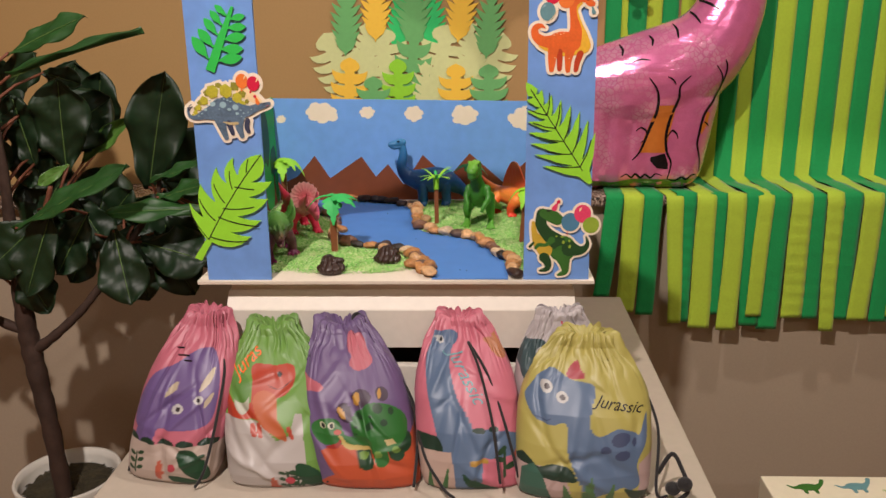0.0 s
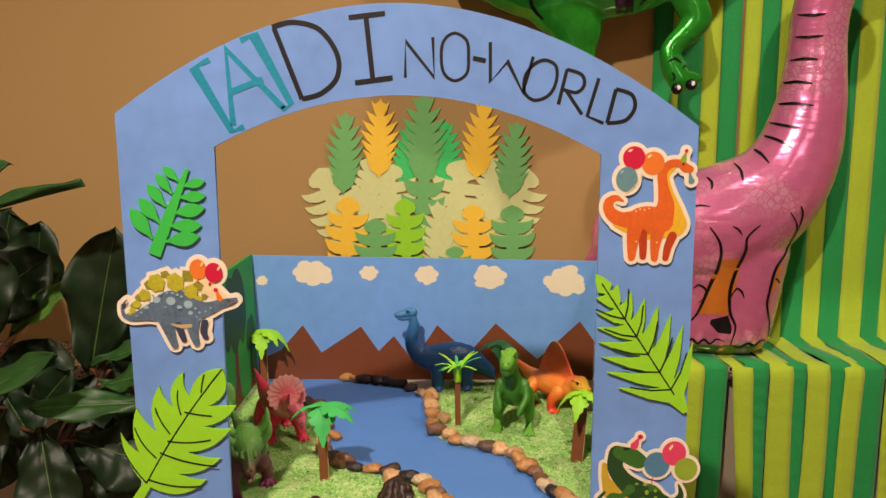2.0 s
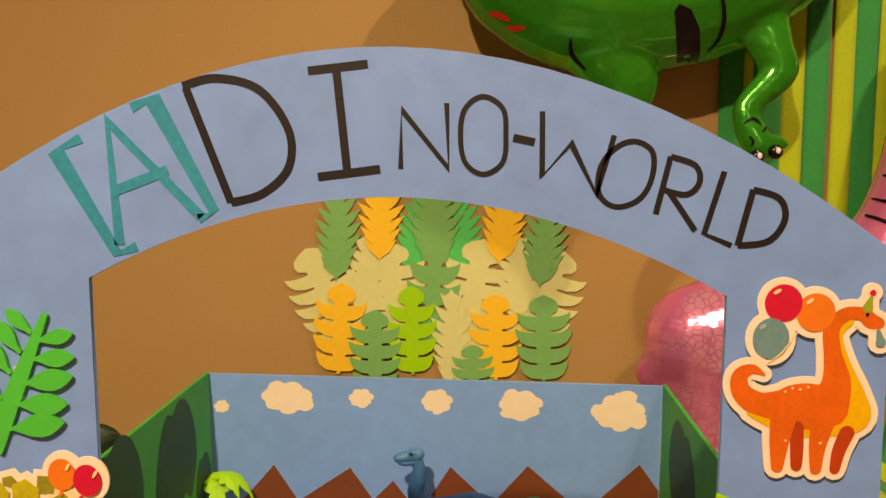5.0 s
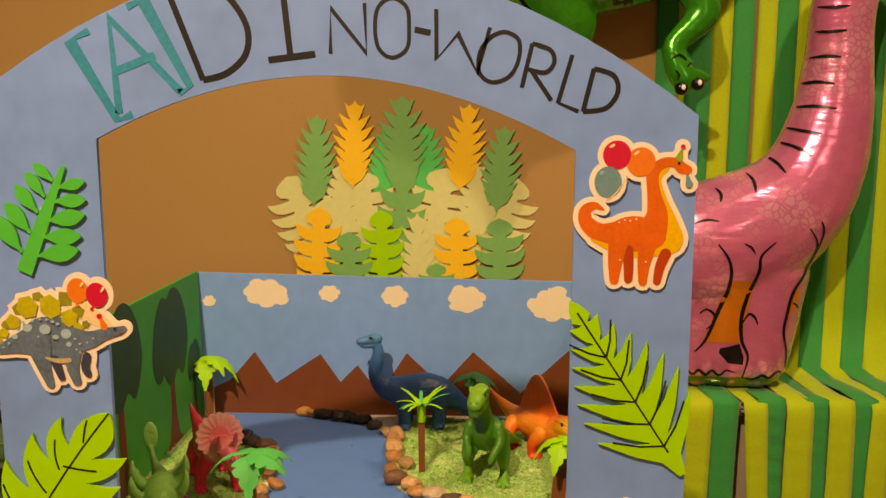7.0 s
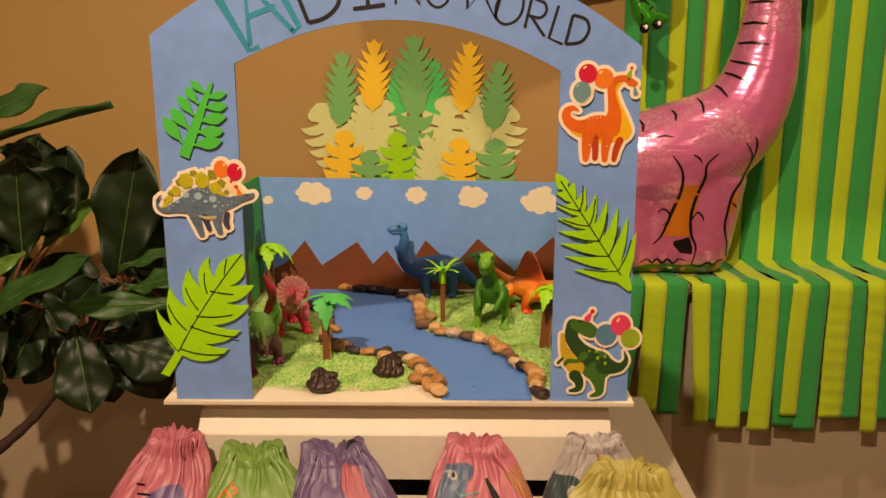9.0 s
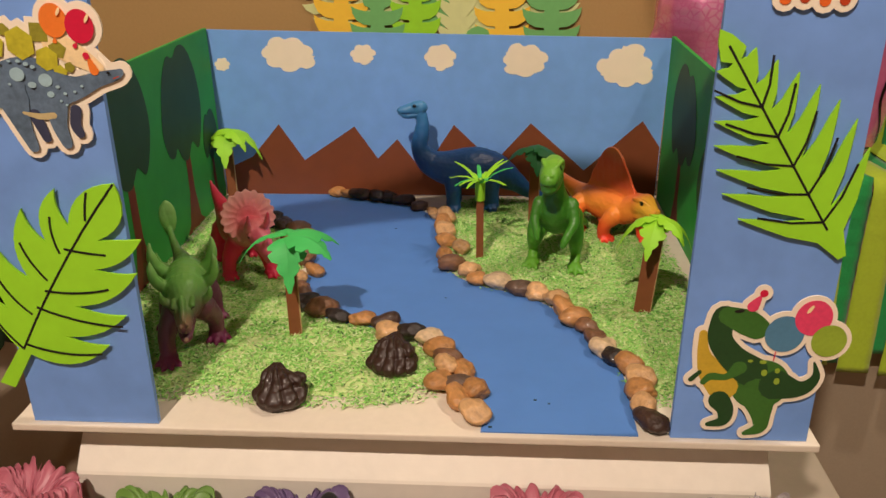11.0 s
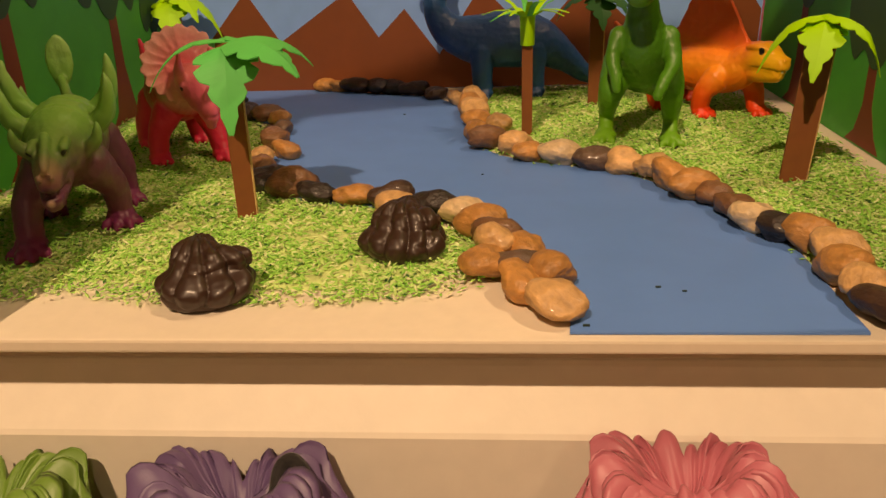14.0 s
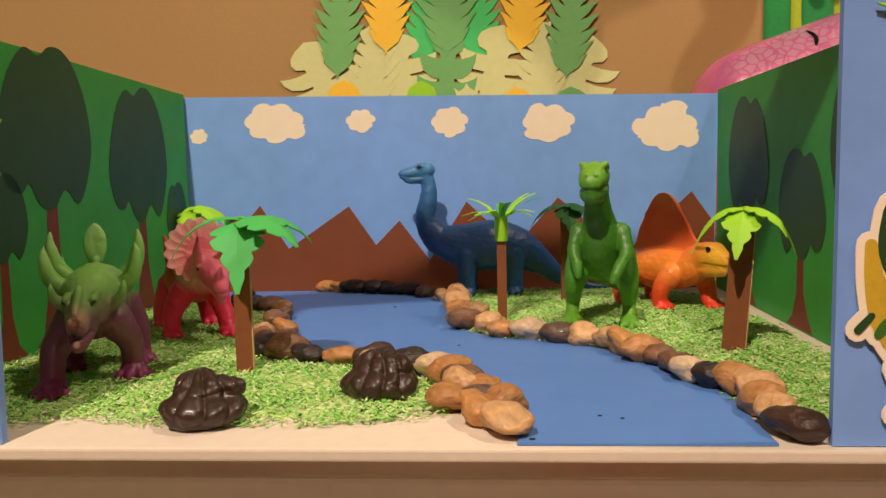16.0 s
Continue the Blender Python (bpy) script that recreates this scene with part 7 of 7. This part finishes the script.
# green tyrannosaur balloon against the wall
bm = bmesh.new()
soft([(-0.10, 0, 0.245, 0.075), (-0.04, 0, 0.19, 0.118), (0.06, 0, 0.155, 0.142), (0.17, 0, 0.15, 0.140), (0.29, 0, 0.17, 0.130), (0.40, 0.0, 0.23, 0.110), (0.48, 0, 0.31, 0.09)])
soft([(0.11, -0.02, 0.06, 0.085), (0.135, -0.03, 0.00, 0.060), (0.14, -0.03, -0.05, 0.042), (0.155, -0.04, -0.10, 0.030)])
soft([(0.355, -0.03, 0.10, 0.046), (0.372, -0.05, 0.045, 0.036), (0.385, -0.06, 0.008, 0.030), (0.350, -0.065, -0.030, 0.024), (0.328, -0.07, -0.056, 0.021), (0.338, -0.075, -0.092, 0.026), (0.352, -0.08, -0.116, 0.026)])
soft([(0.376, -0.075, -0.108, 0.014), (0.392, -0.075, -0.112, 0.010)])
green = merged(bm, 0.007, 4)
swell(green, lambda p: 0.0010 * noise.noise(Vector((p.x * 20, p.y * 12, p.z * 20))) + 0.0006 * noise.noise(p * 60), lambda p: (p.x, p.y * 0.75, p.z))
green.materials.append(green_foil)
trex = thing("foil_balloon", (0.165, 0.885, 1.755), "green foil tyrannosaur balloon fixed against the tan wall", "foil balloon", "dinosaur balloons")
body = new("balloon_body", green)
body.parent = trex
tree = surface_of(green)
for line, width in [([(-0.094, 0.108), (-0.078, 0.104), (-0.060, 0.094)], 0.010), ([(-0.066, 0.086), (-0.050, 0.082), (-0.034, 0.082)], 0.009), ([(-0.098, 0.140), (-0.084, 0.132), (-0.070, 0.134)], 0.009)]:
    part("printed_slash", inked(tree, line, width), foil_red, trex)
for line, width in [([(0.038, 0.062), (0.042, 0.040), (0.066, 0.014)], 0.007), ([(0.262, 0.150), (0.279, 0.100), (0.280, 0.064), (0.266, 0.041)], 0.008), ([(0.322, -0.078), (0.336, -0.070), (0.350, -0.080)], 0.005), ([(0.350, -0.092), (0.362, -0.084), (0.372, -0.096)], 0.004), ([(0.330, -0.098), (0.336, -0.106), (0.334, -0.116)], 0.004)]:
    bm = inked(tree, line, width)
    part("printed_line", bm, foil_black, trex)
part("belt_print", patch(tree, [(0.199, 0.100), (0.206, 0.110), (0.226, 0.102), (0.243, 0.075), (0.256, 0.028), (0.238, 0.018), (0.222, 0.014), (0.208, 0.056)]), foil_black, trex, "black printed strap")
for x, z in ((0.337, -0.132), (0.366, -0.124)):
    claw = part("claw", ball(bmesh.new(), (x, -0.094, z), (0.012, 0.009, 0.012)), foil_black, trex, "black printed claw", True)
    part("claw_shine", ball(bmesh.new(), (x + 0.002, -0.1025, z + 0.002), (0.004, 0.0015, 0.005), 8, 6), foil_white, claw)

# ---- crepe streamers ----
CREPE = [mat("green crepe", srgb(20, 146, 70), 0.8, grain=150, vary=0.1, bump=0.5, spread=9, sheen=0.2), mat("lime crepe", srgb(170, 196, 36), 0.8, grain=150, vary=0.08, bump=0.5, spread=9, sheen=0.2)]
HUES = ["green", "lime"]
rnd = random.Random(77)
GREEN, LIME = 0, 1
STREAMERS = [
    # hue; left and right edge on the wall, at the ledge's front and at the foot; height of the foot
    (GREEN, 0.495, 0.542, 0.486, 0.534, 0.458, 0.502, 0.746), (LIME, 0.538, 0.578, 0.533, 0.586, 0.521, 0.571, 0.703),
    (GREEN, 0.555, 0.607, 0.586, 0.637, 0.575, 0.623, 0.692), (LIME, 0.606, 0.649, 0.645, 0.690, 0.664, 0.700, 0.670),
    (GREEN, 0.649, 0.692, 0.672, 0.726, 0.675, 0.723, 0.672), (LIME, 0.698, 0.736, 0.726, 0.777, 0.719, 0.777, 0.655),
    (GREEN, 0.735, 0.780, 0.766, 0.808, 0.770, 0.808, 0.694), (LIME, 0.778, 0.824, 0.806, 0.855, 0.801, 0.854, 0.650),
    (GREEN, 0.820, 0.868, 0.855, 0.900, 0.859, 0.911, 0.659), (LIME, 0.867, 0.911, 0.886, 0.928, 0.872, 0.914, 0.690),
    (GREEN, 0.909, 0.957, 0.922, 0.974, 0.907, 0.963, 0.650), (LIME, 0.956, 1.008, 0.974, 1.028, 0.966, 1.026, 0.686),
    (GREEN, 1.006, 1.052, 1.022, 1.066, 1.024, 1.071, 0.681), (LIME, 1.050, 1.092, 1.064, 1.109, 1.076, 1.114, 0.646),
    (GREEN, 1.090, 1.142, 1.109, 1.160, 1.105, 1.151, 0.679), (LIME, 1.140, 1.185, 1.159, 1.212, 1.151, 1.204, 0.679),
    (GREEN, 1.183, 1.232, 1.210, 1.262, 1.207, 1.260, 0.672), (LIME, 1.230, 1.272, 1.260, 1.306, 1.252, 1.300, 0.690),
]
for k in range(10):
    x = 1.270 + 0.047 * k
    STREAMERS.append((k % 2, x, x + 0.049, x + 0.026, x + 0.076, x + 0.02, x + 0.068, rnd.uniform(0.65, 0.70)))
for i, (tone, wall0, wall1, edge0, edge1, foot0, foot1, foot_z) in enumerate(STREAMERS):
    y_in = WALL_Y - 0.004 - 0.0015 * (i % 3)
    twist, ph = rnd.uniform(-0.08, 0.08), rnd.uniform(0, 6)
    crinkle = 0.0014 if i in (4, 11, 13) else 0.0006
    path = []
    for k in range(16):
        t = k / 15
        path.append((wall0, wall1, y_in - 0.002 * abs(math.sin(k * 0.9 + ph)), 3.0 - (3.0 - LEDGE_Z - 0.012) * t, 0.0))
    for k in range(1, 5):
        t = k / 4
        path.append((wall0 + (edge0 - wall0) * t, wall1 + (edge1 - wall1) * t, y_in - 0.006 - (y_in - LEDGE_Y) * t, LEDGE_Z + 0.0035 + 0.0015 * (i % 3) + 0.003 * math.sin(k * 1.5 + ph), 0.0))
    front = LEDGE_Y - 0.006 - 0.0065 * (i % 2)
    path.append((edge0, edge1, front, LEDGE_Z - 0.008, 0.0))
    for k in range(1, 31):
        t = k / 30
        wave = crinkle * math.sin(k * 1.9 + ph) + 0.002 * math.sin(4.0 * t + ph) * t
        sway = 0.004 * math.sin(4.0 * t + ph) * t
        path.append((edge0 + (foot0 - edge0) * t + sway, edge1 + (foot1 - edge1) * t + 0.8 * sway, front - 0.003 - 0.010 * t + wave, LEDGE_Z - 0.008 - (LEDGE_Z - 0.008 - foot_z) * t, twist * t * t))
    bm, rows = bmesh.new(), []
    for x0, x1, py, pz, tw in path:
        c, s, w, x = math.cos(tw), math.sin(tw), x1 - x0, (x0 + x1) / 2
        rows.append([bm.verts.new((x + o * w * c, py + o * w * s + cup + dy, pz + (0.0 if dy == 0 else 0.0004))) for o, cup, dy in ((-0.5, 0, 0), (-0.25, -0.0012, 0), (0, -0.0004, 0), (0.25, -0.0014, 0), (0.5, 0, 0), (0.5, 0, 0.0007), (0.25, -0.0014, 0.0007), (0, -0.0004, 0.0007), (-0.25, -0.0012, 0.0007), (-0.5, 0, 0.0007))])
    for a, b in zip(rows, rows[1:]):
        for k in range(10):
            bm.faces.new((a[k], a[(k + 1) % 10], b[(k + 1) % 10], b[k]))
    bm.faces.new(rows[0])
    bm.faces.new(rows[-1][::-1])
    tagged(part("streamer", bm, CREPE[tone], None, "", True), HUES[tone] + " crepe paper streamer hanging over the granite ledge", "streamer", "crepe streamers")

# ---- fiddle-leaf fig ----
leaf_mats = [mat("dark fig leaf", srgb(22, 44, 20), 0.5, grain=60, vary=0.3, bump=0.2, spread=12), mat("mid fig leaf", srgb(40, 78, 30), 0.48, grain=60, vary=0.25, bump=0.2, spread=12), mat("young fig leaf", srgb(84, 122, 48), 0.36, grain=60, vary=0.2, bump=0.2, spread=12)]
rib_mat = mat("pale leaf rib", srgb(92, 118, 56), 0.5, grain=80, vary=0.15)
bark = mat("dark brown bark", srgb(64, 46, 36), 0.8, grain=50, vary=0.35, bump=0.6, spread=12, dist=0.004)
twig = mat("reddish young stem", srgb(112, 64, 40), 0.65, grain=60, vary=0.25, bump=0.3)
fig = thing("fiddle_leaf_fig", (-0.88, 0.40, 0.0), "tall potted fiddle-leaf fig with large dark green leaves", "potted plant")


def trunk_part(name, ctrl, material):
    s = spline(ctrl, 7, False)
    bm = tube(bmesh.new(), [p[:3] for p in s], [p[3] * (1 + 0.08 * math.sin(i * 2.1)) for i, p in enumerate(s)], 12)
    part(name, bm, material, fig, "", True)


trunk_part("trunk", [(0.012, -0.05, 0.36, 0.020), (0.008, -0.05, 0.56, 0.020), (-0.004, -0.05, 0.74, 0.022), (-0.008, -0.05, 0.84, 0.021), (-0.002, -0.06, 1.0, 0.014), (0.02, -0.08, 1.25, 0.010), (0.01, -0.08, 1.5, 0.007)], bark)
trunk_part("branch", [(-0.004, -0.05, 0.77, 0.014), (0.06, -0.05, 0.815, 0.011), (0.13, -0.03, 0.88, 0.0095), (0.21, 0.0, 0.985, 0.008), (0.29, 0.03, 1.10, 0.006), (0.31, 0.03, 1.16, 0.005)], bark)
trunk_part("branch", [(-0.008, -0.05, 0.82, 0.012), (-0.09, -0.06, 0.87, 0.010), (-0.19, -0.05, 0.98, 0.008)], bark)
trunk_part("branch", [(0.0, -0.06, 1.0, 0.009), (0.07, -0.06, 1.08, 0.007), (0.10, -0.05, 1.16, 0.005)], twig)


def fig_leaf(base, tip, half, material, facing=(0, -1, 0.35), curl=0.04, seed=0, hang=0.02):
    """A large leathery leaf, widest past its middle, with a wavy edge and a pale rib."""
    rnd = random.Random(seed)
    b, t = Vector(base), Vector(tip)
    d = (t - b)
    length = d.length
    d.normalize()
    f = Vector(facing)
    f = (f - d * f.dot(d)).normalized()
    side = d.cross(f)
    nu, nv = 20, 12
    ph = rnd.uniform(0, 6)
    bm, grid = bmesh.new(), []
    def spot(s, q):
        w = half * (math.sin(math.pi * min(1.0, 0.05 + 0.95 * s ** 1.25)) ** 0.75) * (0.62 + 0.5 * s)
        wave = 0.20 * half * math.sin(s * 14 + ph + q * 2) * abs(q) ** 2 + 0.05 * half * math.sin(s * 31 + 2 * ph) * abs(q) ** 3
        lift = curl * length * (q * q) * (0.5 + 0.5 * math.sin(ph)) - hang * length * 4 * (s - 0.5) ** 2
        ridge = 0.12 * half * abs(math.sin(s * 15 - abs(q) * 3.2)) * (1 - abs(q)) * min(1, 6 * abs(q)) - 0.05 * half * math.exp(-(q / 0.12) ** 2)
        return b + d * length * s + side * w * q + f * (lift + wave + ridge)
    for i in range(nu + 1):
        s = i / nu
        grid.append([bm.verts.new(spot(s, 2 * j / nv - 1)) for j in range(nv + 1)])
    for i in range(nu):
        for j in range(nv):
            bm.faces.new((grid[i][j], grid[i][j + 1], grid[i + 1][j + 1], grid[i + 1][j]))
    leaf = part("leaf", bm, material, fig, "", True)
    thick = leaf.modifiers.new("thickness", "SOLIDIFY")
    thick.thickness = 0.0012
    ribs = [spot(i / 10 * 0.97, 0.0) + f * 0.0012 for i in range(11)]
    part("midrib", tube(bmesh.new(), ribs, [0.0017 * (1 - 0.07 * i) for i in range(11)], 6), rib_mat, leaf, "pale green midrib", True)


O = Vector((0.88, -0.40, 0.0))
FIG = [
    # base, tip, half width, tone, facing
    ((-0.817, 0.33, 1.441), (-0.636, 0.31, 1.515), 0.032, 1, (0.1, -0.8, 0.6)), ((-0.816, 0.32, 1.398), (-0.516, 0.3, 1.484), 0.018, 1, (-0.1, -0.35, 0.95)),
    ((-0.767, 0.4, 1.18), (-0.747, 0.38, 1.387), 0.069, 0, (0.15, -1, 0.15)), ((-0.607, 0.45, 1.129), (-0.532, 0.43, 1.394), 0.071, 0, (0.2, -1, 0.1)),
    ((-0.775, 0.5, 1.184), (-0.644, 0.48, 1.286), 0.026, 2, (-0.3, -1, 0.3)), ((-0.838, 0.28, 1.081), (-0.565, 0.26, 1.223), 0.036, 1, (-0.1, -0.6, 0.8)),
    ((-0.45, 0.36, 1.107), (-0.663, 0.34, 1.103), 0.032, 1, (0, -0.65, 0.75)), ((-0.59, 0.42, 1.151), (-0.457, 0.4, 1.201), 0.021, 1, (0, -0.5, 0.85)),
    ((-0.742, 0.37, 1.203), (-0.808, 0.35, 1.162), 0.016, 2, (0, -1, 0.2)), ((-0.639, 0.42, 1.054), (-0.705, 0.4, 0.942), 0.041, 0, (0.1, -1, 0.3)),
    ((-0.606, 0.44, 1.031), (-0.515, 0.42, 0.884), 0.059, 0, (0.1, -1, 0.4)), ((-0.758, 0.3, 1.125), (-0.836, 0.28, 0.932), 0.055, 0, (0, -1, 0.3)),
    ((-0.701, 0.34, 1.104), (-0.78, 0.32, 0.97), 0.052, 0, (0.1, -1, 0.35)), ((-0.847, 0.42, 1.192), (-0.865, 0.4, 1.352), 0.049, 0, (0, -1, 0.2)),
    ((-0.801, 0.43, 1.395), (-0.709, 0.41, 1.37), 0.031, 0, (0.1, -1, 0.3)), ((-0.598, 0.5, 1.148), (-0.484, 0.48, 0.986), 0.062, 0, (0.1, -1, 0.3)),
    ((-0.753, 0.5, 1.024), (-0.659, 0.48, 1.123), 0.043, 0, (0.1, -1, 0.3)),
    ((-0.751, 0.45, 1.027), (-0.812, 0.43, 0.912), 0.048, 0, (0.1, -1, 0.3)), ((-0.689, 0.48, 1.039), (-0.614, 0.46, 0.939), 0.051, 0, (0.1, -1, 0.4)),
    ((-0.791, 0.46, 1.114), (-0.713, 0.44, 0.985), 0.054, 0, (0.1, -1, 0.2)), ((-0.847, 0.4, 1.097), (-0.763, 0.38, 0.98), 0.051, 0, (0.1, -1, 0.3)),
    ((-0.587, 0.52, 1.111), (-0.614, 0.5, 0.961), 0.051, 0, (0, -1, 0.3)), ((-0.911, 0.47, 1.275), (-0.843, 0.45, 1.132), 0.058, 0, (0.2, -1, 0.2)),
    ((-0.825, 0.5, 1.334), (-0.747, 0.48, 1.213), 0.045, 0, (0.1, -1, 0.3)), ((-0.872, 0.33, 1.001), (-0.806, 0.31, 0.881), 0.051, 0, (0, -1, 0.3)),
    ((-0.529, 0.5, 1.071), (-0.473, 0.48, 0.923), 0.051, 0, (0, -1, 0.3)), ((-0.92, 0.45, 1.336), (-0.81, 0.43, 1.436), 0.045, 0, (0.1, -1, 0.3)),
    ((-0.92, 0.40, 1.13), (-0.96, 0.36, 1.33), 0.08, 0, (0, -1, 0.2)), ((-0.80, 0.33, 1.09), (-0.93, 0.30, 0.98), 0.07, 0, (0, -1, 0.4)),
    ((-0.875, 0.33, 1.48), (-0.80, 0.30, 1.71), 0.050, 2, (0.5, -1, 0.2)), ((-0.88, 0.36, 1.46), (-0.97, 0.34, 1.66), 0.07, 1, (0, -1, 0.2)),
    ((-0.86, 0.40, 1.30), (-1.02, 0.36, 1.27), 0.075, 0, (0, -0.8, 0.6)), ((-0.60, 0.50, 1.13), (-0.44, 0.52, 1.24), 0.07, 0, (0.2, -1, 0.3)),
    ((-0.57, 0.40, 1.12), (-0.43, 0.36, 1.165), 0.035, 1, (0, -0.5, 0.85)), ((-0.99, 0.35, 1.0), (-1.12, 0.30, 1.15), 0.08, 0, (0, -1, 0.3)),
    # The dark leaf based at x -0.785 is added in place of shadow on the wall.
    ((-0.72, 0.50, 1.0), (-0.66, 0.50, 0.84), 0.07, 0, (0, -1, 0.4)), ((-0.785, 0.60, 1.19), (-0.744, 0.58, 1.385), 0.060, 0, (0.1, -1, 0.2)), ((-0.87, 0.60, 1.20), (-0.80, 0.58, 1.41), 0.070, 0, (0.1, -1, 0.2)),
    ((-0.92, 0.45, 1.0), (-0.80, 0.48, 1.18), 0.085, 0, (0.2, -1, 0.2)), ((-0.70, 0.52, 1.08), (-0.60, 0.56, 1.0), 0.08, 0, (0.2, -1, 0.3)), ((-0.78, 0.52, 1.02), (-0.74, 0.56, 1.16), 0.08, 0, (0.2, -1, 0.3)), ((-0.98, 0.45, 1.2), (-0.90, 0.45, 1.42), 0.09, 0, (0.1, -1, 0.3)), ((-0.62, 0.40, 1.02), (-0.46, 0.38, 0.98), 0.07, 0, (0.1, -0.8, 0.6)), ((-0.95, 0.33, 0.98), (-1.02, 0.28, 0.84), 0.08, 0, (0.1, -1, 0.3)), ((-0.66, 0.36, 1.06), (-0.62, 0.31, 0.90), 0.06, 0, (0.2, -1, 0.3)), ((-0.85, 0.45, 1.22), (-0.70, 0.52, 1.33), 0.08, 0, (0.1, -1, 0.2)),
]
for k, (b, t, half, tone, facing) in enumerate(FIG):
    b, t = Vector(b) + O, Vector(t) + O
    fig_leaf(b, t, half, leaf_mats[tone], facing, 0.05, k)
    stem = min((Vector((0.0, -0.06, max(0.9, b.z - 0.06))), Vector((0.10, -0.05, 1.1)), Vector((0.22, 0.0, 1.0)), Vector((0.30, 0.03, 1.12)), Vector((-0.19, -0.05, 0.98))), key=lambda p: (p - b).length)
    part("leaf_stalk", tube(bmesh.new(), [stem, stem.lerp(b, 0.5) + Vector((0, 0, 0.008)), b + (t - b) * 0.02], [0.004, 0.003, 0.003], 6), twig, fig, "", True)

pot_mat = mat("white glazed pot", srgb(226, 222, 212), 0.3, grain=30, vary=0.06, bump=0.05, coat=0.3)
soil = mat("dark mossy soil", srgb(58, 52, 34), 0.95, grain=140, vary=0.6, bump=1.0, spread=30, dist=0.006)
bm, rings = bmesh.new(), []
for r, z in ((0.085, 0.0), (0.09, 0.004), (0.108, 0.20), (0.122, 0.395), (0.126, 0.415), (0.124, 0.42), (0.117, 0.418), (0.113, 0.40), (0.10, 0.30)):
    rings.append([bm.verts.new((r * math.cos(2 * math.pi * k / 40), r * math.sin(2 * math.pi * k / 40), z)) for k in range(40)])
for a, b in zip(rings, rings[1:]):
    for k in range(40):
        bm.faces.new((a[k], a[(k + 1) % 40], b[(k + 1) % 40], b[k]))
bm.faces.new(rings[0][::-1])
bm.faces.new(rings[-1])
part("pot", bm, pot_mat, fig, "white glazed round pot", True)
bm = bmesh.new()
bmesh.ops.create_grid(bm, x_segments=24, y_segments=24, size=0.11)
for v in list(bm.verts):
    if v.co.xy.length > 0.1115:
        bm.verts.remove(v)
for v in bm.verts:
    v.co.z = 0.385 + 0.008 * noise.noise(v.co * 40)
part("soil", bm, soil, fig, "dark mossy soil", True)

# ---- wrapped present ----
wrap = mat("cream wrapping paper", srgb(238, 226, 200), 0.5, grain=60, vary=0.05, bump=0.1)
gift = thing("gift_box", (0.98, 0.20, 0.0), "gift box wrapped in cream paper with green dinosaurs", "gift box")
part("wrapped_box", boxed(-0.174, 0.18, -0.17, 0.167, 0, 0.45, bevel=0.004), wrap, gift)
print_green = [INKS["green"], INKS["teal"], INKS["lime"]]
rnd = random.Random(9)
for k, (cx, cy) in enumerate([(-0.08, 0.12), (0.03, 0.125), (0.13, 0.115), (-0.12, 0.03), (0.0, 0.02), (0.11, 0.01), (-0.06, -0.07), (0.07, -0.09)]):
    bm = bmesh.new()
    prism(bm, oval(0, 0, 0.026, 0.014), -0.0002, 0.0001)
    prism(bm, limb([(0.018, 0.0), (0.032, 0.012), (0.04, 0.026)], [0.008, 0.005, 0.005]), -0.0004, 0.0001)
    prism(bm, limb([(-0.018, 0.0), (-0.034, -0.002), (-0.046, 0.008)], [0.007, 0.004, 0.001]), -0.0006, 0.0001)
    for lx in (-0.012, 0.012):
        prism(bm, limb([(lx, -0.006), (lx, -0.022)], [0.005, 0.004]), -0.0008, 0.0001)
    ob = part("printed_dinosaur", bm, print_green[k % 3], gift)
    ob.matrix_basis = Matrix.Translation((cx, cy, 0.4505)) @ pose(0, 0, 0, -90, 0, 0) @ pose(0, 0, 0, 0, rnd.uniform(-20, 20), 0)
